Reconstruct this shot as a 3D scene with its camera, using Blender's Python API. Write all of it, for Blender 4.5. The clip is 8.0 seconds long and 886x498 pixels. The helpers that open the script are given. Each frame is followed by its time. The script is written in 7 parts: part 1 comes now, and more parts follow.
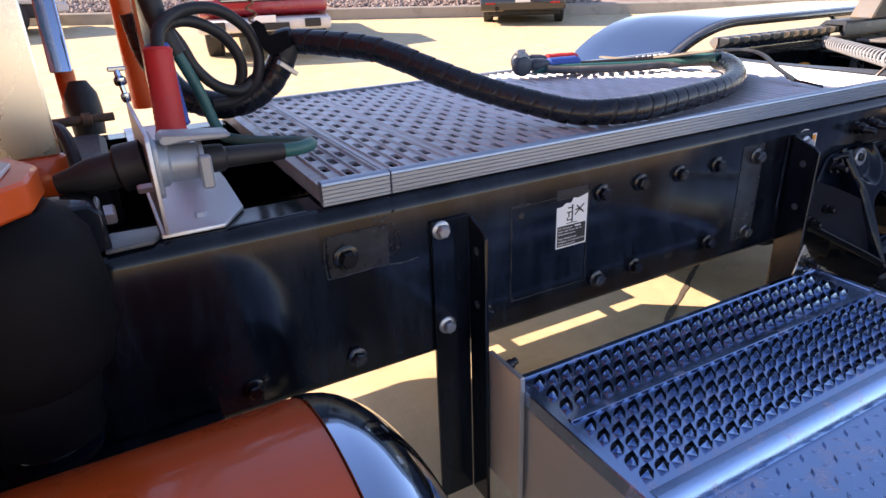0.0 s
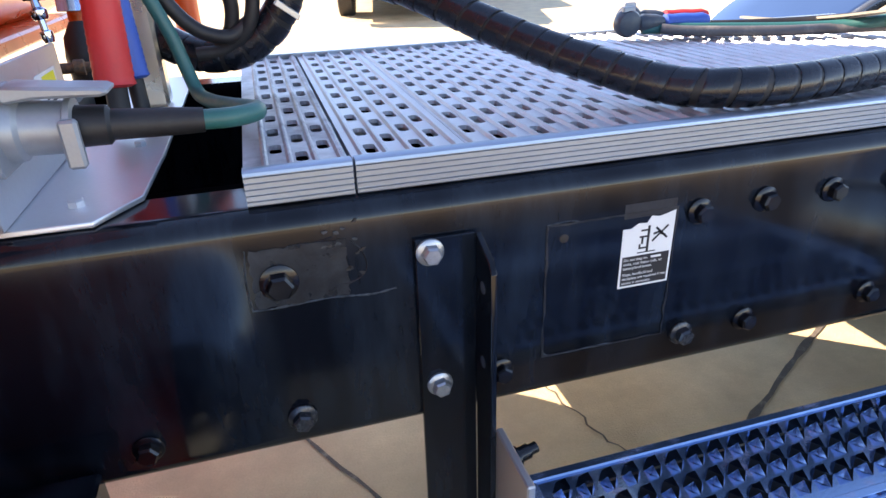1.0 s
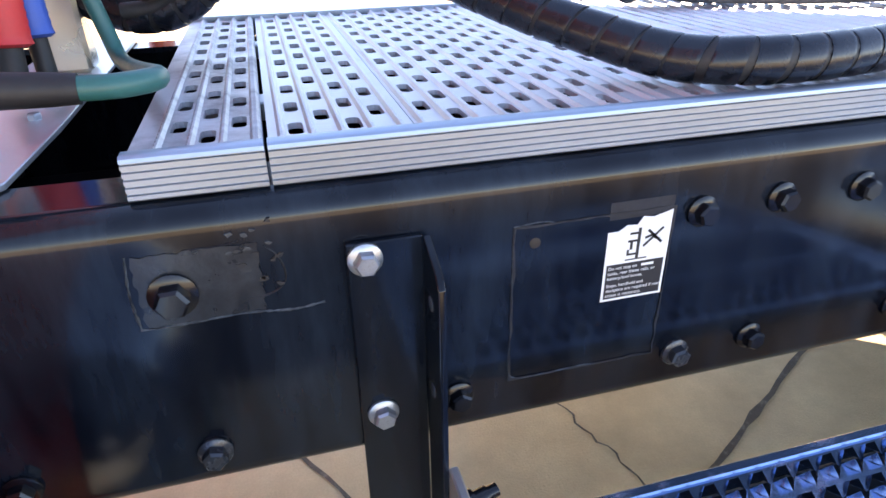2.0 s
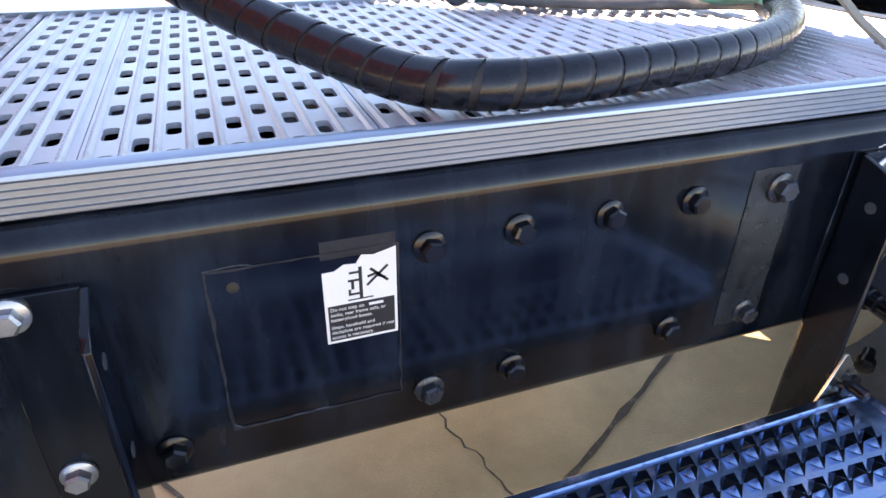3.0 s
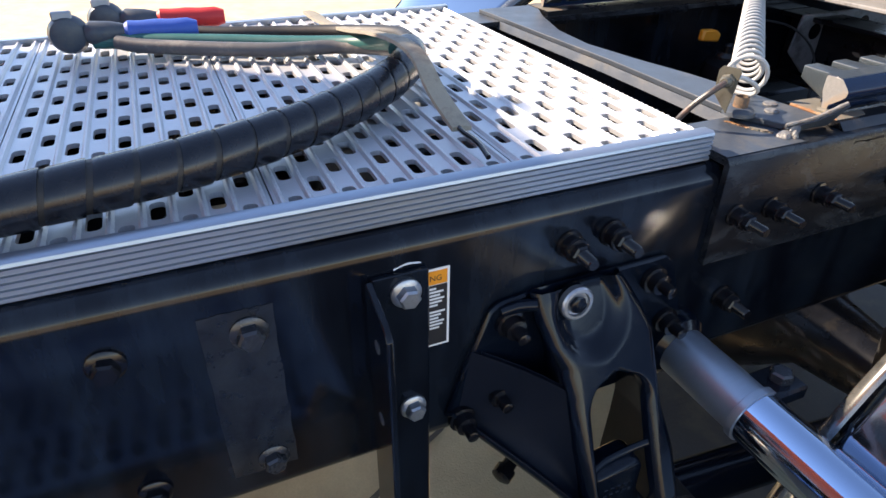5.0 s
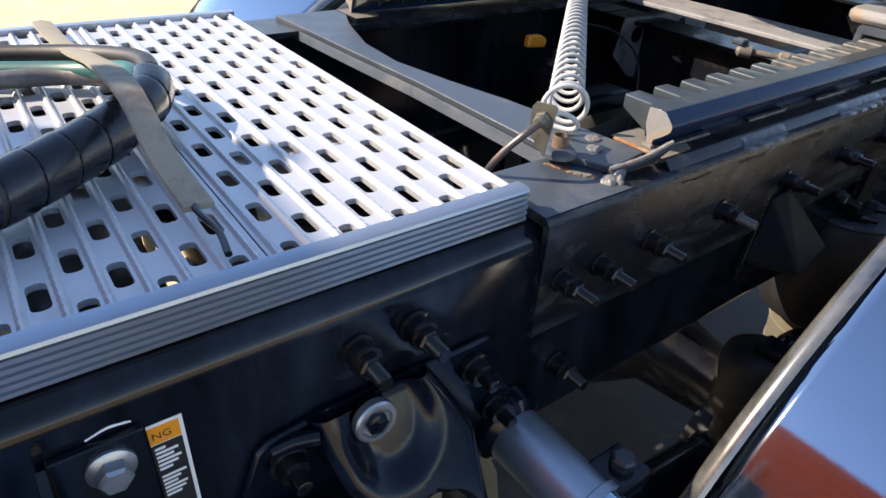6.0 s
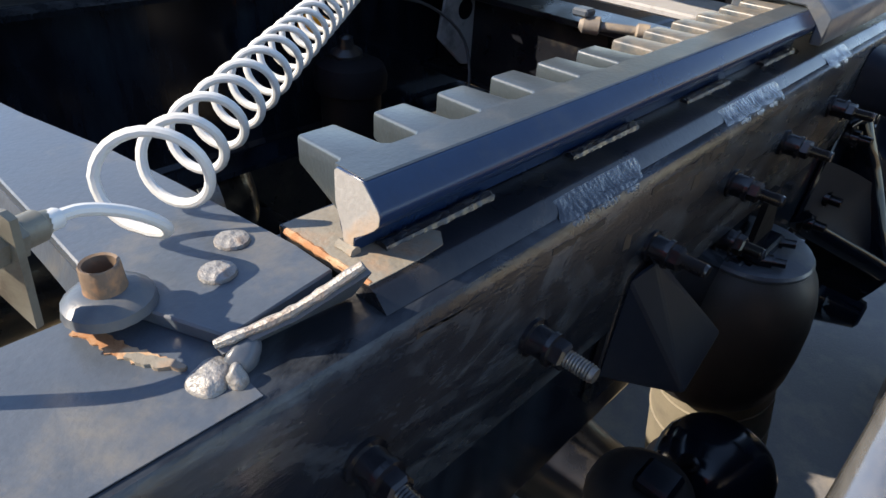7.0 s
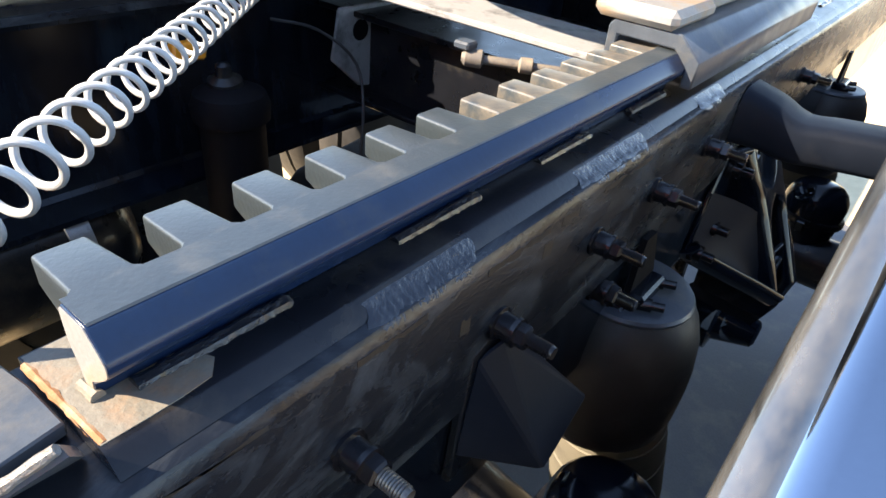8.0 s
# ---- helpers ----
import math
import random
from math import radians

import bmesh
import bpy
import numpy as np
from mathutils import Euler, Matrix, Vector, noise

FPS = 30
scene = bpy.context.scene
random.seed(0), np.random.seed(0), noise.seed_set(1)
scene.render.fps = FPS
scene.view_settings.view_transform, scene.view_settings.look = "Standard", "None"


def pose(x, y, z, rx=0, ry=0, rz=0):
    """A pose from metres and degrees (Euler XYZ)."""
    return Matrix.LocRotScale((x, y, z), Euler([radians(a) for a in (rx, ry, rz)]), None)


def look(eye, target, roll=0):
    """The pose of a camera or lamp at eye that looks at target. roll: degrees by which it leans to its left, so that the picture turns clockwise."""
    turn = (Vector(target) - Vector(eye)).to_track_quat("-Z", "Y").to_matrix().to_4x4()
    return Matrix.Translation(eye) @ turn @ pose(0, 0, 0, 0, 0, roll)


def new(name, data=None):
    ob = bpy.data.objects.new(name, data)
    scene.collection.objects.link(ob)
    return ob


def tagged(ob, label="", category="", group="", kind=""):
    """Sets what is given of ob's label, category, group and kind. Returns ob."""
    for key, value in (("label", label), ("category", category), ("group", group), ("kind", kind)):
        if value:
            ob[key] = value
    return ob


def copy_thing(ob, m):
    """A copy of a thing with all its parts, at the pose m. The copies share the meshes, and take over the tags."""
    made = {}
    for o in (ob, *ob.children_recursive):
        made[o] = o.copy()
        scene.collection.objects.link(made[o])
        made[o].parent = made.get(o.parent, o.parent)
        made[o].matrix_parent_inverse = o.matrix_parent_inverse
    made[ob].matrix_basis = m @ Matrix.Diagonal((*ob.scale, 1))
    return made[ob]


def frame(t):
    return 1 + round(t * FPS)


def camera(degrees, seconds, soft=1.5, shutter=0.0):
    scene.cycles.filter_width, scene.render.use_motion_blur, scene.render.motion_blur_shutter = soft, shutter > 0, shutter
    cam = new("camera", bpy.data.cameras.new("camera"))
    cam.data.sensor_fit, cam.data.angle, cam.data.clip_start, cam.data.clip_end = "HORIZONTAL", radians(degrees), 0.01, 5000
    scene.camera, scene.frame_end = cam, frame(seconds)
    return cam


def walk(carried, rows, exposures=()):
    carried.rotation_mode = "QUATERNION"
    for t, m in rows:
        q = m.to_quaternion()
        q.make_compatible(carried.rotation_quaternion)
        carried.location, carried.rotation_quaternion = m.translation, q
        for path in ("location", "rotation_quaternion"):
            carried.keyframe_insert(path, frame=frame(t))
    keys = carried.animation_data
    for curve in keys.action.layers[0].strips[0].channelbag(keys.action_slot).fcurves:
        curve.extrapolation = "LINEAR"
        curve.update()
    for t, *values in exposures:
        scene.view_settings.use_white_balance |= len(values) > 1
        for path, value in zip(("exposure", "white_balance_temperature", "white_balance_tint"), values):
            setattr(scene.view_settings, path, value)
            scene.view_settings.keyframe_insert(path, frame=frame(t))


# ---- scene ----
cam = camera(70.4, 8.0)
PATH = [
    (0, (-0.461, -0.892, 1.473), (0.392, 0.73, 0.673), -2.2),
    (0.5, (-0.245, -0.735, 1.423), (0.343, 0.989, 0.597), -2.8),
    (1, (-0.158, -0.636, 1.391), (0.323, 1.098, 0.517), -1.9),
    (1.2, (-0.148, -0.613, 1.373), (0.316, 1.139, 0.528), -2.0),
    (2.3, (-0.013, -0.498, 1.356), (0.466, 1.18, 0.378), -0.2),
    (2.5, (0.027, -0.495, 1.363), (0.565, 1.164, 0.384), 0.3),
    (3, (0.184, -0.522, 1.38), (0.798, 1.104, 0.39), 0.9),
    (3.5, (0.388, -0.579, 1.406), (0.996, 1.037, 0.397), 0.2),
    (4, (0.573, -0.553, 1.382), (1.178, 1.055, 0.357), 0.0),
    (4.5, (0.721, -0.514, 1.391), (1.329, 1.076, 0.342), 0.0),
    (4.7, (0.765, -0.523, 1.428), (1.389, 1.055, 0.369), 0.0),
    (5.8, (0.91, -0.429, 1.5), (1.881, 0.948, 0.423), 3.6),
    (6, (0.986, -0.379, 1.473), (2.028, 0.939, 0.387), 4.1),
    (6.5, (1.248, -0.253, 1.384), (2.407, 0.956, 0.292), 4.3),
    (7, (1.458, -0.188, 1.372), (2.693, 0.924, 0.26), 4.0),
    (7.5, (1.561, -0.187, 1.384), (2.869, 0.841, 0.273), 5.3),
    (8, (1.571, -0.203, 1.412), (2.921, 0.771, 0.303), 6.1),
]
walk(cam, [(t, look(eye, target, roll)) for t, eye, target, roll in PATH], ((0, 1.25, 7800, 26), (0.5, 1.55, 7350, 21), (1, 1.9, 7450, 20), (2.5, 2.47, 8050, 22), (3, 2.2, 8300, 21), (3.5, 2.0, 8200, 20), (4.5, 1.65, 7850, 18), (6, 1.17, 7300, 15), (6.5, 1.12, 7200, 14), (7, 1.58, 7200, 13), (7.5, 2.04, 7500, 13), (8, 2.22, 7600, 13)))

# ---- world, sun and exposure ----
SUN_FROM = Vector((-0.79, 0.61, 0.75)).normalized()
world = bpy.data.worlds.new("world")
scene.world = world
world.use_nodes = True
wn = world.node_tree.nodes
sky = wn.new("ShaderNodeTexSky")
sky.sky_type = "NISHITA"
sky.sun_disc = False
sky.air_density, sky.dust_density, sky.ozone_density = 1.0, 0.02, 2.6
sky.altitude = 1200
sky.sun_elevation = math.asin(SUN_FROM.z)
sky.sun_rotation = math.atan2(SUN_FROM.x, SUN_FROM.y)
world.node_tree.links.new(sky.outputs[0], wn["Background"].inputs[0])
wn["Background"].inputs[1].default_value = 0.15
sun_data = bpy.data.lights.new("sun", "SUN")
sun_data.energy, sun_data.angle, sun_data.color = 4.3, radians(0.55), (1.0, 0.91, 0.79)
sun = new("sun", sun_data)
sun.matrix_world = look(SUN_FROM * 20, (0, 0, 0))


# ---- materials ----
def material(name, base, rough=0.5, metal=0.0, tone=0.25, scale=30.0, fine=220.0, bump=0.15, second=None, amount=0.0, spread=6.0,
             edge=0.08, rough_var=0.15, coat=0.0, spec=0.5, depth=0.002, stretch=(1, 1, 1), island=0.0, warp=0.0):
    """A surface with grain at two scales, and patches of a second colour (dust, rust, wear)."""
    m = bpy.data.materials.new(name)
    m.use_nodes = True
    n, ln = m.node_tree.nodes, m.node_tree.links.new
    p = n["Principled BSDF"]
    co = n.new("ShaderNodeTexCoord")
    mp = n.new("ShaderNodeMapping")
    mp.inputs["Scale"].default_value = stretch
    ln(co.outputs["Object"], mp.inputs[0])

    def grain(sc, detail, rg=0.55):
        t = n.new("ShaderNodeTexNoise")
        t.inputs["Scale"].default_value, t.inputs["Detail"].default_value, t.inputs["Roughness"].default_value = sc, detail, rg
        ln(mp.outputs[0], t.inputs["Vector"])
        return t

    big, small = grain(scale, 5), grain(fine, 3)
    mix = n.new("ShaderNodeMix")
    mix.data_type = "RGBA"
    lo = [c * (1 - tone) for c in base]
    hi = [min(1, c * (1 + tone)) for c in base]
    mix.inputs["A"].default_value, mix.inputs["B"].default_value = (*lo, 1), (*hi, 1)
    mean = n.new("ShaderNodeMath")
    mean.operation = "MULTIPLY_ADD"
    ln(small.outputs["Fac"], mean.inputs[0])
    mean.inputs[1].default_value = 0.4
    half = n.new("ShaderNodeMath")
    half.operation = "MULTIPLY"
    half.inputs[1].default_value = 0.6
    ln(big.outputs["Fac"], half.inputs[0])
    ln(half.outputs[0], mean.inputs[2])
    ln(mean.outputs[0], mix.inputs["Factor"])
    colour = mix.outputs["Result"]
    if second:
        patch = grain(spread, 7, 0.68)
        patch.inputs["Distortion"].default_value = warp
        ramp = n.new("ShaderNodeMapRange")
        ramp.inputs["From Min"].default_value, ramp.inputs["From Max"].default_value = 1 - amount - edge, 1 - amount + edge
        ln(patch.outputs["Fac"], ramp.inputs["Value"])
        over = n.new("ShaderNodeMix")
        over.data_type = "RGBA"
        over.inputs["B"].default_value = (*second, 1)
        ln(ramp.outputs[0], over.inputs["Factor"])
        ln(colour, over.inputs["A"])
        colour = over.outputs["Result"]
        if metal:
            keep = n.new("ShaderNodeMapRange")
            keep.inputs["To Min"].default_value, keep.inputs["To Max"].default_value = metal, metal * 0.2
            ln(ramp.outputs[0], keep.inputs["Value"])
            ln(keep.outputs[0], p.inputs["Metallic"])
    if island:
        info, hue = n.new("ShaderNodeObjectInfo"), n.new("ShaderNodeHueSaturation")
        rng = n.new("ShaderNodeMapRange")
        rng.inputs["To Min"].default_value, rng.inputs["To Max"].default_value = 1 - island, 1 + island
        ln(info.outputs["Random"], rng.inputs["Value"])
        ln(rng.outputs[0], hue.inputs["Value"])
        ln(colour, hue.inputs["Color"])
        colour = hue.outputs["Color"]
    ln(colour, p.inputs["Base Color"])
    r = n.new("ShaderNodeMapRange")
    r.inputs["To Min"].default_value, r.inputs["To Max"].default_value = max(0.02, rough - rough_var), min(1, rough + rough_var)
    ln(big.outputs["Fac"], r.inputs["Value"])
    ln(r.outputs[0], p.inputs["Roughness"])
    if not (second and metal):
        p.inputs["Metallic"].default_value = metal
    p.inputs["Coat Weight"].default_value = coat
    p.inputs["Coat Roughness"].default_value = 0.06
    p.inputs["Specular IOR Level"].default_value = spec
    b = n.new("ShaderNodeBump")
    b.inputs["Strength"].default_value, b.inputs["Distance"].default_value = bump, depth
    ln(mean.outputs[0], b.inputs["Height"])
    ln(b.outputs[0], p.inputs["Normal"])
    return m


BLACK = material("black_frame_paint", (0.003, 0.004, 0.007), 0.14, tone=0.4, scale=9, bump=0.02, stretch=(1.8, 1, 0.4), second=(0.017, 0.026, 0.038), amount=0.40, spread=6, edge=0.18, coat=0.06, rough_var=0.10, spec=0.34)
BLACK_DUSTY = material("dusty_black_steel", (0.006, 0.007, 0.010), 0.30, tone=0.5, scale=16, bump=0.25, second=(0.050, 0.044, 0.034), amount=0.34, spread=9, edge=0.14, coat=0.1, spec=0.35)
# Bluish base carries the sky sheen on the casting.
CAST = material("glossy_black_casting", (0.003, 0.006, 0.012), 0.15, tone=0.3, scale=40, fine=300, bump=0.06, second=(0.010, 0.015, 0.022), amount=0.26, spread=8, edge=0.15, spec=0.30)
BOLT = material("black_bolt_steel", (0.006, 0.006, 0.008), 0.24, tone=0.4, bump=0.03, scale=60, coat=0.15, spec=0.4, second=(0.03, 0.03, 0.03), amount=0.3, spread=60, rough_var=0.08)
ZINC = material("worn_zinc_bolt", (0.42, 0.44, 0.46), 0.34, metal=0.8, tone=0.3, scale=90, bump=0.05, second=(0.2, 0.19, 0.18), amount=0.35, spread=60)
STEEL_GREY = material("grey_painted_steel", (0.048, 0.060, 0.076), 0.38, tone=0.4, scale=18, bump=0.3, second=(0.110, 0.104, 0.088), amount=0.37, spread=11, edge=0.10, rough_var=0.2)
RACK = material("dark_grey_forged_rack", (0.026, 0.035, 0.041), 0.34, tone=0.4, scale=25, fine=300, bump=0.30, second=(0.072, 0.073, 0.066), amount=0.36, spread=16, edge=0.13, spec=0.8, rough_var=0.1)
# Shaded copy of RACK: dark side and mirrored sky blue are in the colour.
RACK_SIDE = material("rack_side_shade_and_sky", (0.006, 0.017, 0.046), 0.24, tone=0.4, scale=20, bump=0.06, second=(0.020, 0.030, 0.048), amount=0.34, spread=14, edge=0.12, spec=0.35, rough_var=0.08)
ANGLE = material("dust_smeared_black_steel", (0.006, 0.008, 0.012), 0.27, tone=0.6, scale=16, bump=0.35, second=(0.046, 0.054, 0.062), amount=0.42, spread=7, edge=0.11, coat=0.0, spec=0.34, warp=2.2, stretch=(0.6, 1, 1.6))
THREAD = material("dull_threaded_steel", (0.14, 0.14, 0.135), 0.4, metal=0.7, tone=0.4, scale=90, bump=0.1, second=(0.05, 0.04, 0.03), amount=0.45, spread=60)
SHELF = material("dust_caked_shelf_steel", (0.15, 0.14, 0.115), 0.68, tone=0.4, scale=40, bump=0.8, second=(0.25, 0.135, 0.065), amount=0.37, spread=16, edge=0.12)
PAINTED_WELD = material("black_painted_weld", (0.010, 0.013, 0.019), 0.2, tone=0.4, scale=80, bump=0.8, depth=0.004, coat=0.3, second=(0.035, 0.04, 0.048), amount=0.3, spread=60)
STAIN = material("dull_rust_stain", (0.034, 0.023, 0.015), 0.6, tone=0.6, scale=60, bump=0.4, second=(0.012, 0.012, 0.013), amount=0.47, spread=50, edge=0.14)
RUST = material("surface_rust", (0.24, 0.11, 0.045), 0.8, tone=0.5, scale=60, bump=0.6, second=(0.34, 0.25, 0.16), amount=0.45, spread=40)
WELD = material("weld_bead", (0.19, 0.19, 0.185), 0.5, metal=0.3, tone=0.5, scale=90, bump=1.0, depth=0.004, second=(0.13, 0.095, 0.07), amount=0.40, spread=60)
ALU = material("aluminium_deck", (0.58, 0.595, 0.61), 0.44, metal=0.5, tone=0.12, scale=14, fine=300, bump=0.10, second=(0.40, 0.38, 0.37), amount=0.30, spread=9, edge=0.14, island=0.05)
ALU_STAINED = material("smudged_aluminium_deck", (0.53, 0.535, 0.555), 0.44, metal=0.5, tone=0.14, scale=14, fine=300, bump=0.12, second=(0.13, 0.115, 0.13), amount=0.44, spread=8, edge=0.12)
ALU_TRIM = material("ribbed_aluminium_trim", (0.35, 0.41, 0.48), 0.34, metal=0.8, tone=0.16, scale=7, fine=160, bump=0.06, stretch=(0.35, 1, 1), second=(0.31, 0.34, 0.37), amount=0.32, spread=5, edge=0.10, rough_var=0.12)
ALU_PLATE = material("mill_finish_aluminium", (0.62, 0.64, 0.67), 0.40, metal=0.8, tone=0.12, scale=14, bump=0.1, second=(0.35, 0.33, 0.3), amount=0.28, spread=10)
# Blue base tint stands for the sky mirrored in the treads.
ALU_STEP = material("bright_tread_aluminium", (0.30, 0.44, 0.64), 0.18, metal=1.0, tone=0.14, scale=20, fine=260, bump=0.10, second=(0.56, 0.47, 0.55), amount=0.36, spread=14, edge=0.12, rough_var=0.08)
BOX_ALU = material("brushed_aluminium_box", (0.58, 0.56, 0.53), 0.38, metal=0.7, tone=0.1, scale=8, bump=0.06, stretch=(1, 1, 0.2), second=(0.34, 0.30, 0.26), amount=0.3, spread=5)
# Chrome tinted blue to deepen the mirrored sky.
CHROME = material("polished_chrome", (0.42, 0.54, 0.70), 0.09, metal=1.0, tone=0.04, scale=6, bump=0.012, rough_var=0.03, second=(0.5, 0.49, 0.48), amount=0.18, spread=40, edge=0.06)
# Base leans blue for the sky that the fender mirrors.
FENDER = material("polished_stainless_fender", (0.37, 0.42, 0.49), 0.07, metal=1.0, tone=0.08, scale=8, bump=0.02, rough_var=0.03, second=(0.22, 0.23, 0.25), amount=0.22, spread=110, edge=0.05)
# Lip base darker than the sheet, for the dark underside it mirrors.
FENDER_LIP = material("dusty_darkened_fender_lip", (0.25, 0.255, 0.25), 0.2, metal=1.0, tone=0.12, scale=12, fine=200, bump=0.05, stretch=(0.2, 1, 1), second=(0.18, 0.175, 0.16), amount=0.40, spread=14, edge=0.25)
# Beige base stands for the sunlit ground that the metal mirrors.
SATIN = material("satin_stainless", (0.80, 0.74, 0.62), 0.28, metal=1.0, tone=0.06, scale=6, bump=0.05, rough_var=0.08, second=(0.62, 0.57, 0.48), amount=0.32, spread=4, edge=0.2)
ORANGE = material("orange_cab_paint", (0.64, 0.085, 0.012), 0.30, tone=0.1, scale=12, bump=0.03, coat=0.4, second=(0.50, 0.13, 0.05), amount=0.3, spread=6)
RED = material("red_rubber_grip", (0.62, 0.03, 0.03), 0.5, tone=0.15, scale=40, bump=0.1)
BLUE = material("blue_rubber_grip", (0.03, 0.10, 0.42), 0.5, tone=0.15, scale=40, bump=0.1)
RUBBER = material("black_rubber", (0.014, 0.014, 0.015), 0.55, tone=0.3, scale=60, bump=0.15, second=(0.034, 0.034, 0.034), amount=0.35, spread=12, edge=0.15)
WRAP = material("black_spiral_wrap_plastic", (0.006, 0.008, 0.013), 0.27, tone=0.3, scale=40, bump=0.08, second=(0.024, 0.025, 0.029), amount=0.33, spread=16, edge=0.15, rough_var=0.1)
TEAL = material("green_electrical_cable", (0.02, 0.12, 0.11), 0.45, tone=0.2, scale=40, bump=0.08)
COIL = material("grey_white_coiled_airline", (0.43, 0.445, 0.44), 0.42, tone=0.14, scale=40, bump=0.06, second=(0.27, 0.25, 0.22), amount=0.30, spread=30)
CONNECTOR = material("cast_grey_socket", (0.33, 0.36, 0.39), 0.42, metal=0.45, tone=0.15, scale=40, bump=0.2)
WHITE = material("white_decal", (0.80, 0.80, 0.78), 0.45, tone=0.05, scale=40, bump=0.03)
INK = material("black_decal_ink", (0.018, 0.018, 0.02), 0.5, tone=0.1, scale=40, bump=0.03)
ORANGE_INK = material("orange_decal_ink", (0.85, 0.30, 0.02), 0.45, tone=0.05, scale=40, bump=0.03)
YELLOW = material("yellow_decal", (0.80, 0.72, 0.03), 0.45, tone=0.05, scale=40, bump=0.03)
GREY_INK = material("grey_decal_ink", (0.22, 0.20, 0.24), 0.4, tone=0.1, scale=40, bump=0.03)
DUST = material("dried_dust_film", (0.026, 0.029, 0.034), 0.4, tone=0.6, scale=30, bump=0.2, second=(0.007, 0.008, 0.011), amount=0.52, spread=22, edge=0.12)
WORN_BOLT = material("worn_dark_bolt", (0.065, 0.07, 0.078), 0.26, metal=0.6, tone=0.4, bump=0.05, scale=60, second=(0.02, 0.02, 0.022), amount=0.42, spread=50)
SCUFF = material("scuffed_sealant_film", (0.024, 0.029, 0.035), 0.30, tone=0.7, scale=40, bump=0.3, second=(0.006, 0.007, 0.010), amount=0.50, spread=20, edge=0.16, coat=0.1, warp=1.0)
# Concrete darkened to carry the shade under the rear axles.
SHADED_CONCRETE = material("shade_toned_concrete", (0.115, 0.115, 0.118), 0.7, tone=0.35, scale=5, fine=150, bump=0.5, depth=0.004, second=(0.20, 0.18, 0.15), amount=0.38, spread=7, edge=0.12)
CONCRETE = material("sandy_concrete_yard", (0.76, 0.58, 0.35), 0.8, tone=0.38, scale=3.2, fine=150, bump=0.8, depth=0.006, second=(0.53, 0.395, 0.23), amount=0.45, spread=4.5, edge=0.22)
JOINT = material("dirty_joint_filler", (0.12, 0.10, 0.08), 0.9, tone=0.5, scale=30, bump=0.6, second=(0.3, 0.26, 0.2), amount=0.4, spread=20)
# For ground added only to darken what the truck reflects.
DARK_GROUND = material("dark_ground_fill", (0.045, 0.046, 0.050), 0.85, tone=0.3, scale=3, fine=120, bump=0.5, second=(0.07, 0.068, 0.064), amount=0.4, spread=1.2, edge=0.2)
KERB = material("weathered_kerb_concrete", (0.38, 0.36, 0.32), 0.85, tone=0.15, scale=4, bump=0.4, second=(0.26, 0.24, 0.21), amount=0.4, spread=2)
STONE = material("river_gravel", (0.36, 0.30, 0.27), 0.85, tone=0.4, scale=3, bump=0.5, second=(0.22, 0.16, 0.14), amount=0.5, spread=2.5)
# Deep black for the unlit space between the rails, and the hook plate.
VOID = material("deep_matt_black", (0.005, 0.005, 0.006), 0.8, tone=0.3, scale=12, bump=0.3, spec=0.08)
RACK_DUSTY = material("dusty_forged_rack", (0.036, 0.045, 0.051), 0.38, tone=0.35, scale=25, fine=300, bump=0.14, second=(0.20, 0.16, 0.11), amount=0.50, spread=14, edge=0.12, spec=0.5, rough_var=0.08)
OLIVE = material("dusty_olive_brass", (0.13, 0.125, 0.10), 0.5, metal=0.3, tone=0.3, scale=60, bump=0.2, second=(0.07, 0.06, 0.045), amount=0.42, spread=30)
PALE_DUST = material("pale_dusty_steel", (0.24, 0.24, 0.24), 0.75, tone=0.3, scale=20, bump=0.3, second=(0.10, 0.10, 0.10), amount=0.42, spread=14)
OLD_RUST = material("dark_old_rust", (0.11, 0.075, 0.05), 0.75, tone=0.5, scale=80, bump=0.5, second=(0.26, 0.13, 0.06), amount=0.40, spread=50)
DUSTY_PISTON = material("dusty_black_moulding", (0.15, 0.135, 0.10), 0.7, tone=0.25, scale=20, bump=0.3, second=(0.10, 0.09, 0.07), amount=0.40, spread=10)
WEATHERED = material("weathered_grey_casting", (0.20, 0.20, 0.195), 0.65, tone=0.35, scale=30, fine=260, bump=0.6, second=(0.27, 0.17, 0.085), amount=0.40, spread=11, edge=0.10)
SOFT_BLACK = material("soft_black_rubber", (0.005, 0.005, 0.0065), 0.6, tone=0.3, scale=50, bump=0.12, spec=0.10)
SATIN_BLACK = material("satin_black_beam_paint", (0.006, 0.009, 0.016), 0.52, tone=0.3, scale=20, bump=0.06, second=(0.018, 0.020, 0.026), amount=0.33, spread=8, edge=0.15, spec=0.10)
STRAP = material("worn_webbing_strap", (0.27, 0.25, 0.20), 0.85, tone=0.25, scale=60, fine=500, bump=0.5, second=(0.14, 0.12, 0.10), amount=0.4, spread=14)
CAR_RED = material("red_car_paint", (0.32, 0.012, 0.022), 0.25, tone=0.1, scale=3, bump=0.0, coat=0.6)
CAR_BLACK = material("black_car_paint", (0.014, 0.014, 0.017), 0.22, tone=0.1, scale=3, bump=0.0, coat=0.6)
CAR_WHITE = material("silver_bumper_paint", (0.62, 0.60, 0.58), 0.3, tone=0.08, scale=3, bump=0.0, coat=0.3)
GLASS = material("dark_car_glass", (0.02, 0.025, 0.03), 0.06, tone=0.1, scale=3, bump=0.0, spec=0.8)
LAMP_RED = material("red_tail_lamp", (0.5, 0.01, 0.01), 0.15, tone=0.1, scale=3, bump=0.0)
